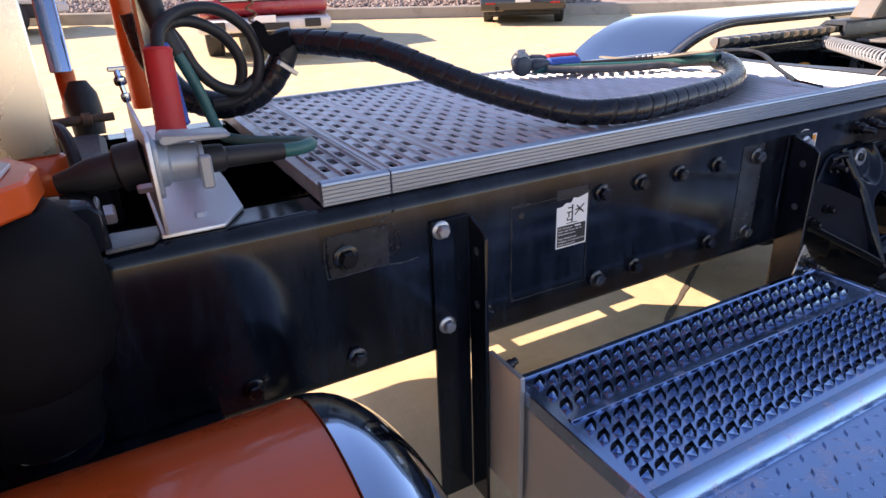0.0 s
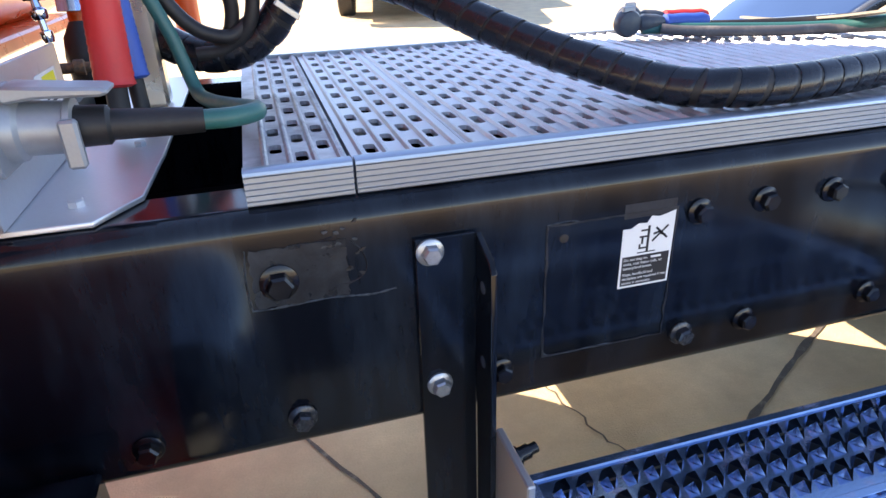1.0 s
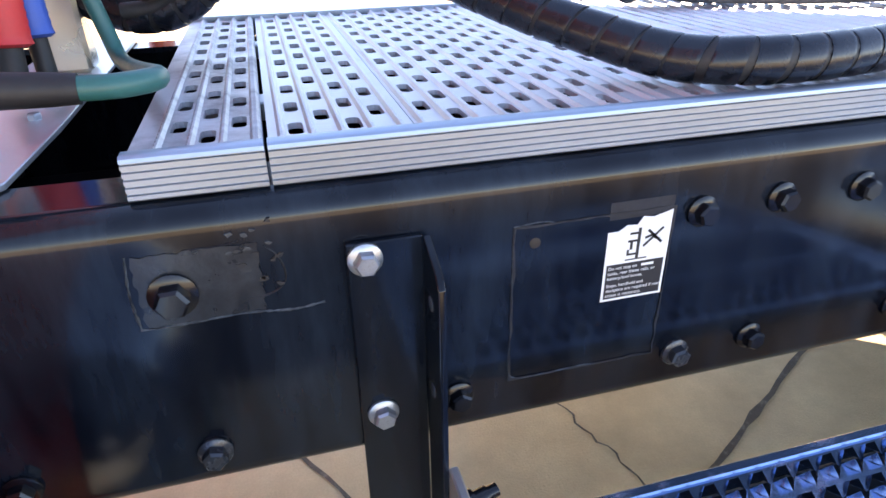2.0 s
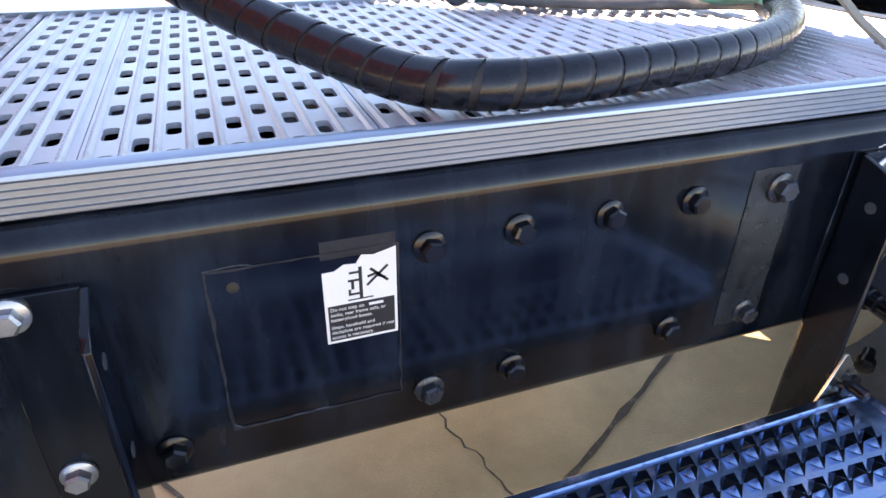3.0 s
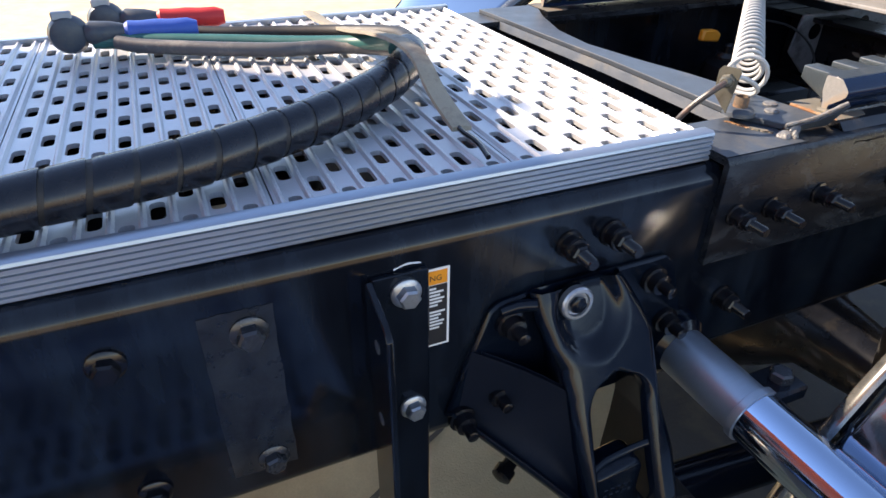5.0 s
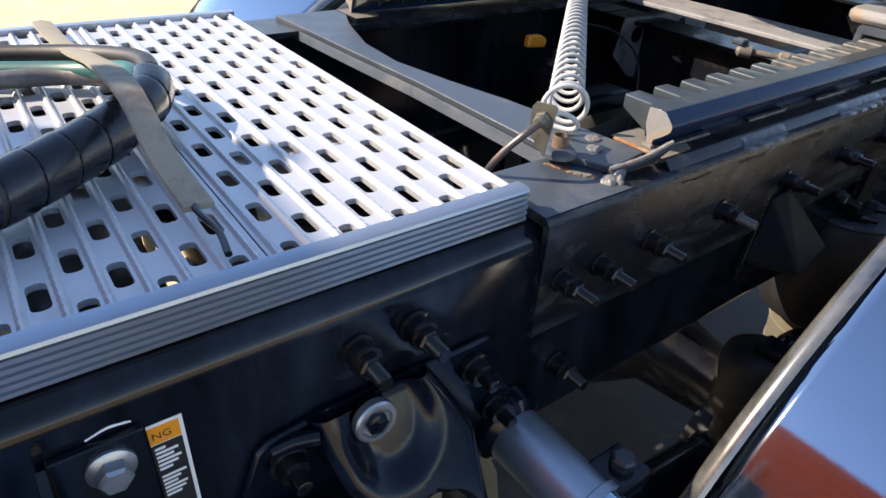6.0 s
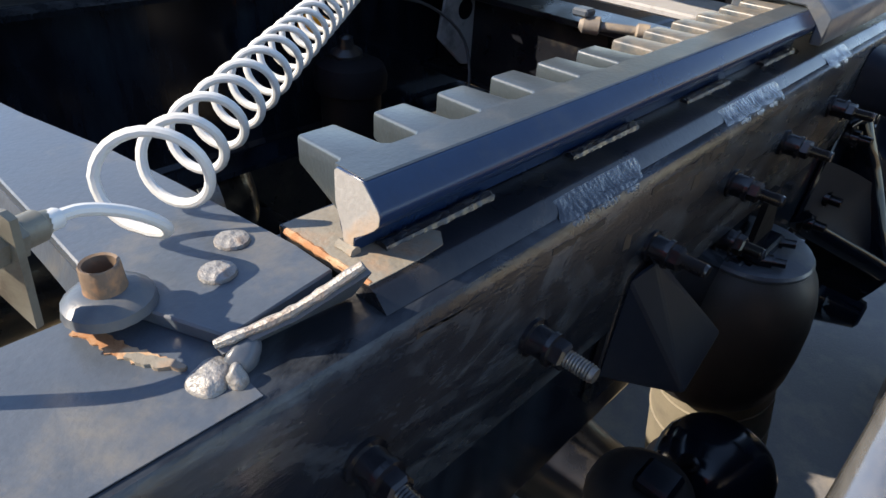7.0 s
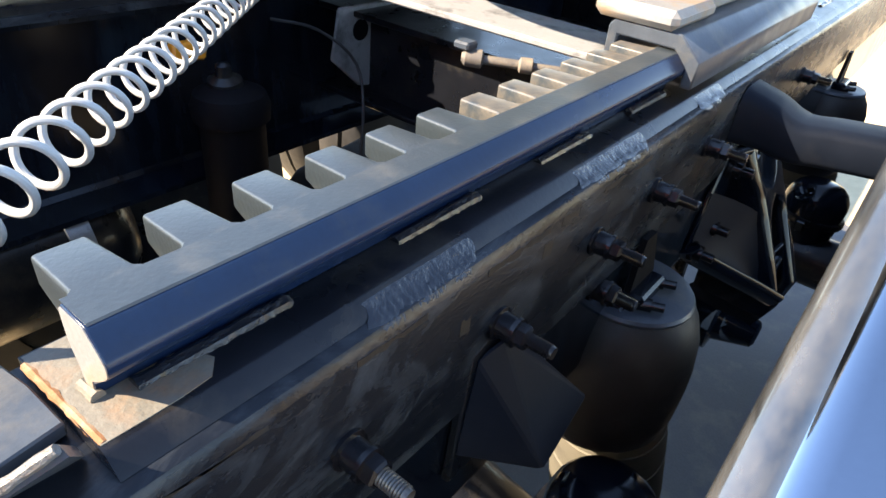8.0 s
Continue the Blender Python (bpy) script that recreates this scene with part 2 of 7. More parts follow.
LAMP_CLEAR = material("clear_headlamp", (0.65, 0.66, 0.68), 0.12, tone=0.1, scale=3, bump=0.0)


# ---- mesh helpers ----
def thing(name, base, label, category, group="", kind=""):
    ob = new(name)
    ob.location = base
    ob.empty_display_size = 0.05
    return tagged(ob, label, category, group, kind)



def finish(name, bm, mat, smooth=35):
    bmesh.ops.recalc_face_normals(bm, faces=bm.faces[:])
    me = bpy.data.meshes.new(name)
    bm.to_mesh(me)
    bm.free()
    me.materials.append(mat)
    if smooth:
        me.set_sharp_from_angle(angle=radians(smooth))
        me.polygons.foreach_set("use_smooth", [True] * len(me.polygons))
    return me


def settle(ob, me):
    """Puts the object's origin in the middle of its mesh."""
    co = np.empty(len(me.vertices) * 3)
    me.vertices.foreach_get("co", co)
    co = co.reshape(-1, 3)
    c = (co.min(0) + co.max(0)) / 2
    me.vertices.foreach_set("co", (co - c).ravel())
    me.update()
    return Vector(c)


def part(name, bm, mat, parent, label="", smooth=35):
    """One mesh, given in the world's place, as a part under a thing or a part."""
    me = finish(name, bm, mat, smooth)
    ob = new(name, me)
    c = settle(ob, me)
    if parent.type == "EMPTY":
        ob.parent = parent
        ob.location = c - parent.location
    else:
        up = parent.location.copy()
        if parent.parent:
            up = up + parent.parent.location
        ob.parent = parent
        ob.location = c - up
    return tagged(ob, label)


def solo(name, bm, mat, label, category, group="", kind="", smooth=35):
    me = finish(name, bm, mat, smooth)
    ob = new(name, me)
    ob.location = settle(ob, me)
    return tagged(ob, label, category, group, kind)


def box(bm, x0, x1, y0, y1, z0, z1, bevel=0.0, seg=2):
    made = bmesh.ops.create_cube(bm, size=1.0)["verts"]
    for v in made:
        v.co = Vector(((x0 + x1) / 2 + v.co.x * (x1 - x0), (y0 + y1) / 2 + v.co.y * (y1 - y0), (z0 + z1) / 2 + v.co.z * (z1 - z0)))
    if bevel:
        edges = list({e for v in made for e in v.link_edges})
        bmesh.ops.bevel(bm, geom=edges, offset=bevel, segments=1 if seg < 3 else seg, affect="EDGES", profile=0.5)
    return bm


def prism(bm, outline, axis, a0, a1, bevel=0.0, seg=2):
    """Extrudes an outline: axis 'x' takes (y, z) points, 'y' takes (x, z), 'z' takes (x, y)."""
    place = {"x": lambda p, a: (a, p[0], p[1]), "y": lambda p, a: (p[0], a, p[1]), "z": lambda p, a: (p[0], p[1], a)}[axis]
    lo = [bm.verts.new(place(p, a0)) for p in outline]
    hi = [bm.verts.new(place(p, a1)) for p in outline]
    k = len(outline)
    faces = [bm.faces.new(lo), bm.faces.new(hi[::-1])]
    for i in range(k):
        faces.append(bm.faces.new((lo[i], hi[i], hi[(i + 1) % k], lo[(i + 1) % k])))
    if bevel:
        bmesh.ops.recalc_face_normals(bm, faces=faces)
        edges = list({e for f in faces for e in f.edges if e.calc_face_angle(0) > 0.5})
        bmesh.ops.bevel(bm, geom=edges, offset=bevel, segments=1 if seg < 3 else seg, affect="EDGES", profile=0.5)
    return bm


def lathe(bm, origin, direction, profile, seg=20, cap=True):
    """Turns (distance along, radius) points about a direction."""
    origin, d = Vector(origin), Vector(direction).normalized()
    u = d.orthogonal().normalized()
    w = d.cross(u)
    rings = []
    for a, r in profile:
        rings.append([bm.verts.new(origin + d * a + (u * math.cos(2 * math.pi * i / seg) + w * math.sin(2 * math.pi * i / seg)) * max(r, 0.0004)) for i in range(seg)])
    for p, q in zip(rings, rings[1:]):
        for i in range(seg):
            bm.faces.new((p[i], p[(i + 1) % seg], q[(i + 1) % seg], q[i]))
    if cap:
        bm.faces.new(rings[0][::-1])
        bm.faces.new(rings[-1])
    return bm


def spline(points, step=0.012):
    """A smooth line through points, at even steps."""
    p = [Vector(q) for q in points]
    p = [p[0] * 2 - p[1]] + p + [p[-1] * 2 - p[-2]]
    out = []
    for i in range(1, len(p) - 2):
        a, b, c, d = p[i - 1:i + 3]
        k = max(2, int((c - b).length / step))
        for j in range(k):
            t = j / k
            out.append(0.5 * ((2 * b) + (c - a) * t + (2 * a - 5 * b + 4 * c - d) * t * t + (3 * b - a - 3 * c + d) * t ** 3))
    out.append(p[-2].copy())
    return out


def sweep(bm, line, radius, seg=10, cap=True):
    """A round tube along a line; radius: a number or one for each point."""
    line = [Vector(q) for q in line]
    up = None
    rings = []
    for i, q in enumerate(line):
        d = (line[min(i + 1, len(line) - 1)] - line[max(i - 1, 0)]).normalized()
        up = d.orthogonal().normalized() if up is None else (up - d * up.dot(d)).normalized()
        w = d.cross(up)
        r = radius[i] if isinstance(radius, list) else radius
        rings.append([bm.verts.new(q + (up * math.cos(2 * math.pi * k / seg) + w * math.sin(2 * math.pi * k / seg)) * r) for k in range(seg)])
    for p, q in zip(rings, rings[1:]):
        for k in range(seg):
            bm.faces.new((p[k], p[(k + 1) % seg], q[(k + 1) % seg], q[k]))
    if cap:
        bm.faces.new(rings[0][::-1])
        bm.faces.new(rings[-1])
    return bm


def hexagon(bm, origin, direction, across, height, lift=0.0, turn=0.0):
    """A bolt head or nut with chamfered corners."""
    origin, d = Vector(origin), Vector(direction).normalized()
    u = d.orthogonal().normalized()
    w = d.cross(u)
    rings = []
    for a, r in ((lift, across / 1.732), (lift + height * 0.8, across / 1.732), (lift + height, across / 2.15)):
        rings.append([bm.verts.new(origin + d * a + (u * math.cos(math.pi * i / 3 + turn) + w * math.sin(math.pi * i / 3 + turn)) * r) for i in range(6)])
    for p, q in zip(rings, rings[1:]):
        for i in range(6):
            bm.faces.new((p[i], p[(i + 1) % 6], q[(i + 1) % 6], q[i]))
    bm.faces.new(rings[0][::-1])
    bm.faces.new(rings[-1])
    return bm


OUT = Vector((0, -1, 0))


def flange_bolt(place, across, mat, group, label, turn=0.0, direction=OUT, name="flange_bolt"):
    """A hexagon head on a washer flange."""
    p = Vector(place)
    t = thing(name, p, label, "bolt", group)
    bm = bmesh.new()
    lathe(bm, p, direction, [(0.0, across * 0.80), (0.003, across * 0.80), (0.0055, across * 0.62), (0.006, across * 0.3)], 20)
    part("washer_flange", bm, mat, t)
    bm = bmesh.new()
    hexagon(bm, p, direction, across, across * 0.62, 0.004, turn)
    part("head", bm, mat, t)
    return t


def stud_bolt(place, group, label, length=0.06, r=0.0085, mat=None, tip=None, direction=OUT):
    """A sleeve, a nut on a washer, and a threaded end that stands out."""
    p, mat = Vector(place), mat or BOLT
    t = thing("stud_bolt", p, label, "bolt", group)
    bm = bmesh.new()
    lathe(bm, p, direction, [(0.0, r * 2.2), (0.003, r * 2.2), (0.004, r * 1.75), (length * 0.30, r * 1.7), (length * 0.31, r * 1.95), (length * 0.38, r * 1.9), (length * 0.40, r * 1.3)], 18)
    part("sleeve", bm, mat, t)
    bm = bmesh.new()
    hexagon(bm, p, direction, r * 2.7, length * 0.2, length * 0.38, 0.3)
    part("nut", bm, mat, t)
    bm = bmesh.new()
    prof = []
    k = 9
    for i in range(k):
        a = length * (0.58 + 0.40 * i / k)
        prof += [(a, r), (a + length * 0.40 / k * 0.5, r * 0.86)]
    prof.append((length, r * 0.8))
    lathe(bm, p, direction, prof, 12)
    part("threaded_end", bm, tip or mat, t)
    return t


# ---- ground and yard ----
def yard_height(y):
    return 0.0 if y < 1.5 else 0.042 * (y - 1.5)


def build_ground():
    bm = bmesh.new()
    ys = [-400, -40, -8, -3, -1, 0, 0.5, 1.0, 1.5, 2, 3, 5, 8, 12, 16, 20, 25, 40, 80, 400]
    xs = [-400, -60, -15, -6, -3, -1, 0, 1, 2, 3, 5, 8, 12, 18, 30, 80, 400]
    grid = [[bm.verts.new((x, y, min(yard_height(y), 1.2))) for x in xs] for y in ys]
    for r0, r1 in zip(grid, grid[1:]):
        for i in range(len(xs) - 1):
            bm.faces.new((r0[i], r0[i + 1], r1[i + 1], r1[i]))
    return solo("ground", bm, CONCRETE, "sandy tan concrete truck yard with stains and cracks", "ground", kind="structure")


ground = build_ground()


def strip_on_ground(name, points, width, mat, label):
    """A narrow raised strip of filler along a line on the ground."""
    bm = bmesh.new()
    pts = [Vector(p) for p in points]
    left, right = [], []
    for i, p in enumerate(pts):
        d = (pts[min(i + 1, len(pts) - 1)] - pts[max(i - 1, 0)])
        s = Vector((-d.y, d.x)).normalized() * width * random.uniform(0.3, 0.7)
        z = yard_height(p.y) + 0.004
        left.append(bm.verts.new((p.x + s.x, p.y + s.y, z)))
        right.append(bm.verts.new((p.x - s.x, p.y - s.y, z)))
    for i in range(len(pts) - 1):
        bm.faces.new((left[i], left[i + 1], right[i + 1], right[i]))
    return solo(name, bm, mat, label, "ground", kind="structure", smooth=0)


def wander(a, b, k, sway):
    a, b = Vector(a), Vector(b)
    n = Vector((-(b - a).y, (b - a).x)).normalized()
    return [a.lerp(b, i / k) + n * random.uniform(-sway, sway) for i in range(k + 1)]


strip_on_ground("ground_joint", wander((-3.0, -1.8), (12.0, 6.8), 260, 0.004), 0.022, JOINT, "dirty filled expansion joint in the concrete")
strip_on_ground("ground_joint", wander((-2.0, 4.1), (1.75, -2.4), 120, 0.004), 0.012, JOINT, "thin dirty joint in the concrete")
strip_on_ground("ground_crack", wander((0.62, 1.0), (0.80, 0.30), 24, 0.012), 0.006, JOINT, "hairline crack in the concrete")
strip_on_ground("ground_crack", wander((1.30, 1.5), (0.55, 1.25), 24, 0.012), 0.005, JOINT, "hairline crack in the concrete")


# Unseen dark strip, added so the rail and trim mirror a dark ground.
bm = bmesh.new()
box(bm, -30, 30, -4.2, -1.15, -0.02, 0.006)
solo("asphalt_lane", bm, DARK_GROUND, "unseen dark strip added to darken reflections in the truck", "road", kind="structure")


# Shade under the rear axles, laid on the ground as a darker patch.
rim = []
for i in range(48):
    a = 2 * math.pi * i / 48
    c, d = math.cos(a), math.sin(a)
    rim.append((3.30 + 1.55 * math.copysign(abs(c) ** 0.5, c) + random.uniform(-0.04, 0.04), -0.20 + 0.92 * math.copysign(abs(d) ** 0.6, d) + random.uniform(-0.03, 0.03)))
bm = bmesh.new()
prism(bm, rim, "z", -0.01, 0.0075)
solo("ground_stain", bm, SHADED_CONCRETE, "darker concrete under the rear axles, shade put in the colour", "ground", kind="structure", smooth=0)


# Dark patch, added to dull the rail's reflection near the rear wheels.
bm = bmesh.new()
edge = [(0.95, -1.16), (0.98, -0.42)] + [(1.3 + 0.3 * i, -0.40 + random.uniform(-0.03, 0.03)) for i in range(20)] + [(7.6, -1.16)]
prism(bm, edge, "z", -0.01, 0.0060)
solo("asphalt_patch", bm, DARK_GROUND, "dark patch added to darken the rail's reflection by the rear wheels", "road", kind="structure", smooth=0)


# ---- frame rails ----
def rail_outline(y0, side, z0=0.820, z1=1.143, r=0.026, flange=0.09, t=0.010):
    """The section of a channel that opens inwards; side +1: its web faces -y."""
    out = [(flange, z1), (r, z1)]
    for i in range(1, 6):
        a = math.pi / 2 * (1 + i / 5)
        out.append((r + r * math.cos(a), z1 - r + r * math.sin(a)))
    for i in range(6):
        a = math.pi * (1 + 0.5 * i / 5)
        out.append((r + r * math.cos(a), z0 + r + r * math.sin(a)))
    out += [(flange, z0), (flange, z0 + t), (t + 0.008, z0 + t), (t, z0 + t + 0.008), (t, z1 - t - 0.008), (t + 0.008, z1 - t), (flange, z1 - t)]
    return [(y0 + side * y, z) for y, z in out]


def frame_rail(y0, side, label):
    t = thing("frame_rail", (1.0, y0 + side * 0.045, 0.820), label, "frame rail", "frame rails")
    full = rail_outline(y0, side)
    inner = y0 + side * 0.0262
    web = [(y, z) for y, z in full if side * (y - inner) < 0.0002]
    bm = bmesh.new()
    prism(bm, [(inner, 1.143)] + web[:12] + [(inner, 0.820), (inner, 0.830)] + web[12:] + [(inner, 1.133)], "x", -3.2, 5.2)
    part("web", bm, BLACK, t)
    for name, z in (("top_flange", 1.133), ("bottom_flange", 0.820)):
        bm = bmesh.new()
        box(bm, -3.2, 5.2, min(inner, y0 + side * 0.09), max(inner, y0 + side * 0.09), z + 0.00005, z + 0.00995)
        part(name, bm, BLACK, t)
    return t


near_rail = frame_rail(0.0, 1, "glossy black painted steel truck frame rail with dust film")
far_rail = frame_rail(0.87, -1, "black painted steel truck frame rail behind the deck")


def crossmember(x, z0, z1, w=0.12):
    t = thing("crossmember", (x, 0.435, z0), "black steel crossmember between the frame rails", "crossmember", "crossmembers")
    bm = bmesh.new()
    box(bm, x - 0.010, x + 0.010, 0.0125, 0.8575, z0 + 0.012, z1 - 0.012)
    part("web", bm, BLACK_DUSTY, t)
    for z in (z0, z1 - 0.012):
        bm = bmesh.new()
        box(bm, x - w / 2, x + w / 2, 0.0125, 0.8575, z, z + 0.0119, 0.002, 1)
        part("flange", bm, BLACK_DUSTY, t)
    return t


for cx in (-1.4, -0.62, 0.32, 1.02, 2.56, 3.6):
    crossmember(cx, 0.90, 1.09)


def drive_shaft():
    bm = bmesh.new()
    lathe(bm, (-1.4, 0.435, 0.78), (1, 0, -0.06), [(0, 0.05), (0.1, 0.07), (0.14, 0.055), (2.9, 0.055), (2.95, 0.08), (3.1, 0.08)], 20)
    return solo("drive_shaft", bm, BLACK_DUSTY, "dusty dark steel drive shaft under the frame", "drive shaft")


drive_shaft()
# Black box added as dark filling where a transmission would sit.
bm = bmesh.new()
prism(bm, [(0.12, 0.62), (0.20, 0.55), (0.67, 0.55), (0.75, 0.62), (0.75, 1.0), (0.66, 1.06), (0.21, 1.06), (0.12, 1.0)], "x", -2.3, -0.72, 0.03, 2)
solo("transmission", bm, RUBBER, "black box added to fill the dark between the frame rails", "transmission")

# Black sheet added so the space under the deck slots stays dark.
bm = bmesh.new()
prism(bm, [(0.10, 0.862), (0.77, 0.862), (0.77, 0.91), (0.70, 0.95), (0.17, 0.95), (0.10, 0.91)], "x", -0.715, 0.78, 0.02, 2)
solo("shaft_cover", bm, VOID, "black sheet added to darken the space between the rails", "cover")


# ---- deck ----
DECK_Z, DECK_Y0, DECK_Y1 = 1.180, 0.030, 0.842
PITCH = 0.02795


def deck_plank(x0, x1, first, cols, parent, near_first, mat=ALU):
    """An aluminium plank: flat strips pierced by rounded slots, with serrated ribs between."""
    bm = bmesh.new()
    hx, hy, row = 0.0073, 0.0190, 0.0784
    z, under = DECK_Z - 0.004, DECK_Z - 0.009
    edges_x = [x0] + [first + PITCH * (i - 0.5) for i in range(1, cols)] + [x1]
    for c in range(cols):
        xa, xb = edges_x[c], edges_x[c + 1]
        xc = first + PITCH * c
        start = (0.0425 if (c % 2 == 0) == near_first else 0.0817) - row * 1.5
        y = start
        while y < DECK_Y1:
            ya, yb = max(y, DECK_Y0), min(y + row, DECK_Y1)
            yc = y + row / 2
            if yb - ya < 0.002:
                y += row
                continue
            whole = yc + hy > ya + 0.004 and yc - hy < yb - 0.004
            if not whole:
                bm.faces.new([bm.verts.new(q) for q in ((xa, ya, z), (xb, ya, z), (xb, yb, z), (xa, yb, z))])
                y += row
                continue
            ring, low = [], []
            cut = 0.0050
            for dx, dy in ((-hx + cut, -hy), (hx - cut, -hy), (hx - cut * 0.3, -hy + cut * 0.3), (hx, -hy + cut), (hx, hy - cut), (hx - cut * 0.3, hy - cut * 0.3), (hx - cut, hy), (-hx + cut, hy), (-hx + cut * 0.3, hy - cut * 0.3), (-hx, hy - cut), (-hx, -hy + cut), (-hx + cut * 0.3, -hy + cut * 0.3)):
                yy = min(max(yc + dy, ya + 0.0006), yb - 0.0006)
                xx = min(max(xc + dx, xa + 0.0008), xb - 0.0008)
                ring.append(bm.verts.new((xx, yy, z)))
                low.append(bm.verts.new((xx, yy, under - 0.001)))
            o = [bm.verts.new(q) for q in ((xa, ya, z), (xb, ya, z), (xb, yb, z), (xa, yb, z))]
            bm.faces.new((o[0], o[1], ring[1], ring[0]))
            bm.faces.new((o[1], ring[3], ring[2], ring[1]))
            bm.faces.new((o[1], o[2], ring[4], ring[3]))
            bm.faces.new((o[2], ring[6], ring[5], ring[4]))
            bm.faces.new((o[2], o[3], ring[7], ring[6]))
            bm.faces.new((o[3], ring[9], ring[8], ring[7]))
            bm.faces.new((o[3], o[0], ring[10], ring[9]))
            bm.faces.new((o[0], ring[0], ring[11], ring[10]))
            for i in range(12):
                bm.faces.new((ring[i], ring[(i + 1) % 12], low[(i + 1) % 12], low[i]))
            y += row
    for xe in (x0 + 0.0006, x1 - 0.0006):
        bm.faces.new([bm.verts.new(q) for q in ((xe, DECK_Y0, z), (xe, DECK_Y1, z), (xe, DECK_Y1, z - 0.028), (xe, DECK_Y0, z - 0.028))])
    plank = part("plank", bm, mat, parent, smooth=20)
    for c in range(cols + 1):
        bm = bmesh.new()
        xr = min(max(first + PITCH * (c - 0.5), x0 + 0.0047), x1 - 0.0047)
        steps = 150
        rows = []
        for i in range(steps + 1):
            yy = DECK_Y0 + (DECK_Y1 - DECK_Y0) * i / steps
            tooth = 0.0009 if i % 2 else 0.0
            rows.append([bm.verts.new(q) for q in ((xr - 0.0046, yy, z - 0.001), (xr - 0.0016 + tooth, yy, z + 0.0044 - tooth), (xr + 0.0016 - tooth, yy, z + 0.0044 - tooth), (xr + 0.0046, yy, z - 0.001))])
        for p, q in zip(rows, rows[1:]):
            for k in range(3):
                bm.faces.new((p[k], p[k + 1], q[k + 1], q[k]))
        part("serrated_rib", bm, mat, plank, smooth=20)
    return plank


def trim_outline(y0, sign):
    """A ribbed edge extrusion, five shallow grooves on its face."""
    z0, z1 = 1.1445, 1.184
    pts = [(y0 + sign * 0.016, z0), (y0 + sign * 0.002, z0)]
    k = 5
    h = (z1 - z0 - 0.006) / k
    for i in range(k):
        a = z0 + 0.001 + h * i
        pts += [(y0, a + 0.0008), (y0, a + h * 0.64), (y0 + sign * 0.0030, a + h * 0.74), (y0 + sign * 0.0030, a + h * 0.98)]
    pts += [(y0, z1 - 0.005), (y0 + sign * 0.001, z1 - 0.0018), (y0 + sign * 0.004, z1), (y0 + sign * 0.019, z1 - 0.0005), (y0 + sign * 0.019, z1 - 0.004)]
    return pts


deck = thing("deck_plate", (0.6, 0.43, 1.145), "ribbed aluminium deck plate with slots across the frame rails", "deck plate")
bm = bmesh.new()
prism(bm, trim_outline(0.018, 1), "x", -0.190, -0.0745)
part("short_edge_trim", bm, ALU_TRIM, deck, "short ribbed aluminium edge trim")
bm = bmesh.new()
prism(bm, trim_outline(0.018, 1), "x", -0.0715, 1.4075)
part("long_edge_trim", bm, ALU_TRIM, deck, "long ribbed aluminium edge trim")
bm = bmesh.new()
prism(bm, trim_outline(0.855, -1), "x", -0.190, 1.4075)
part("far_edge_trim", bm, ALU_TRIM, deck)
deck_plank(-0.190, -0.0750, -0.1520, 4, deck, True, ALU_STAINED)
deck_plank(-0.0705, 0.0665, -0.0440, 4, deck, False)
for i in range(5):
    seam = 0.0665 + 0.2680 * i
    deck_plank(seam + 0.0008, seam + 0.2672, seam + 0.0222, 9, deck, True)
for yb in (0.25, 0.62):
    bm = bmesh.new()
    box(bm, -0.188, 1.405, yb - 0.02, yb + 0.02, 1.1435, 1.1655, 0.002, 1)
    part("bearer", bm, ALU_PLATE, deck)


# ---- brackets, bolts and decals on the near rail ----
def angle_bracket(name, x0, x1, leg_x, z_top, z_bottom, leg_out, label):
    """A steel angle bolted to the rail: a flange on the web and a leg that stands out."""
    t = thing(name, ((x0 + x1) / 2, 0, z_bottom), label, "bracket", "step brackets")
    bm = bmesh.new()
    box(bm, x0, x1, -0.0085, -0.0006, z_bottom, z_top, 0.0012, 1)
    part("flange", bm, BLACK, t)
    bm = bmesh.new()
    c = 0.012
    prism(bm, [(-0.0085, z_bottom), (-leg_out, z_bottom), (-leg_out, z_top - 0.018 - c), (-leg_out + c, z_top - 0.018), (-0.0085, z_top)], "x", leg_x, leg_x + 0.0075, 0.001, 1)
    part("leg", bm, BLACK, t)
    # Grey discs stand in for holes, toned like the metal seen behind.
    for z in (z_top - 0.06, z_top - 0.165):
        bm = bmesh.new()
        lathe(bm, (leg_x - 0.0006, -leg_out * 0.55, z), (1, 0, 0), [(0, 0.0078), (0.0085, 0.0078)], 14)
        part("rivet", bm, STEEL_GREY, t, "flat grey disc standing for a see-through hole")
    return t


angle_bracket("step_bracket", -0.017, 0.0555, 0.0555, 1.090, 0.478, 0.063, "black painted steel angle bracket bolted to the frame rail")
angle_bracket("step_bracket", 0.9485, 1.012, 0.941, 1.100, 0.600, 0.074, "black steel angle bracket with holes beside the warning decal")
flange_bolt((0.0, -0.0088, 1.074), 0.021, ZINC, "bracket bolts", "bright zinc flange bolt on the black bracket", 0.2)
flange_bolt((0.006, -0.0088, 0.886), 0.021, ZINC, "bracket bolts", "bright zinc flange bolt on the black bracket", 0.5)
flange_bolt((0.985, -0.0088, 1.076), 0.022, ZINC, "bracket bolts", "bright zinc flange bolt on the black bracket", 0.1)
flange_bolt((0.990, -0.0088, 0.905), 0.021, ZINC, "bracket bolts", "bright zinc flange bolt on the black bracket", 0.4)
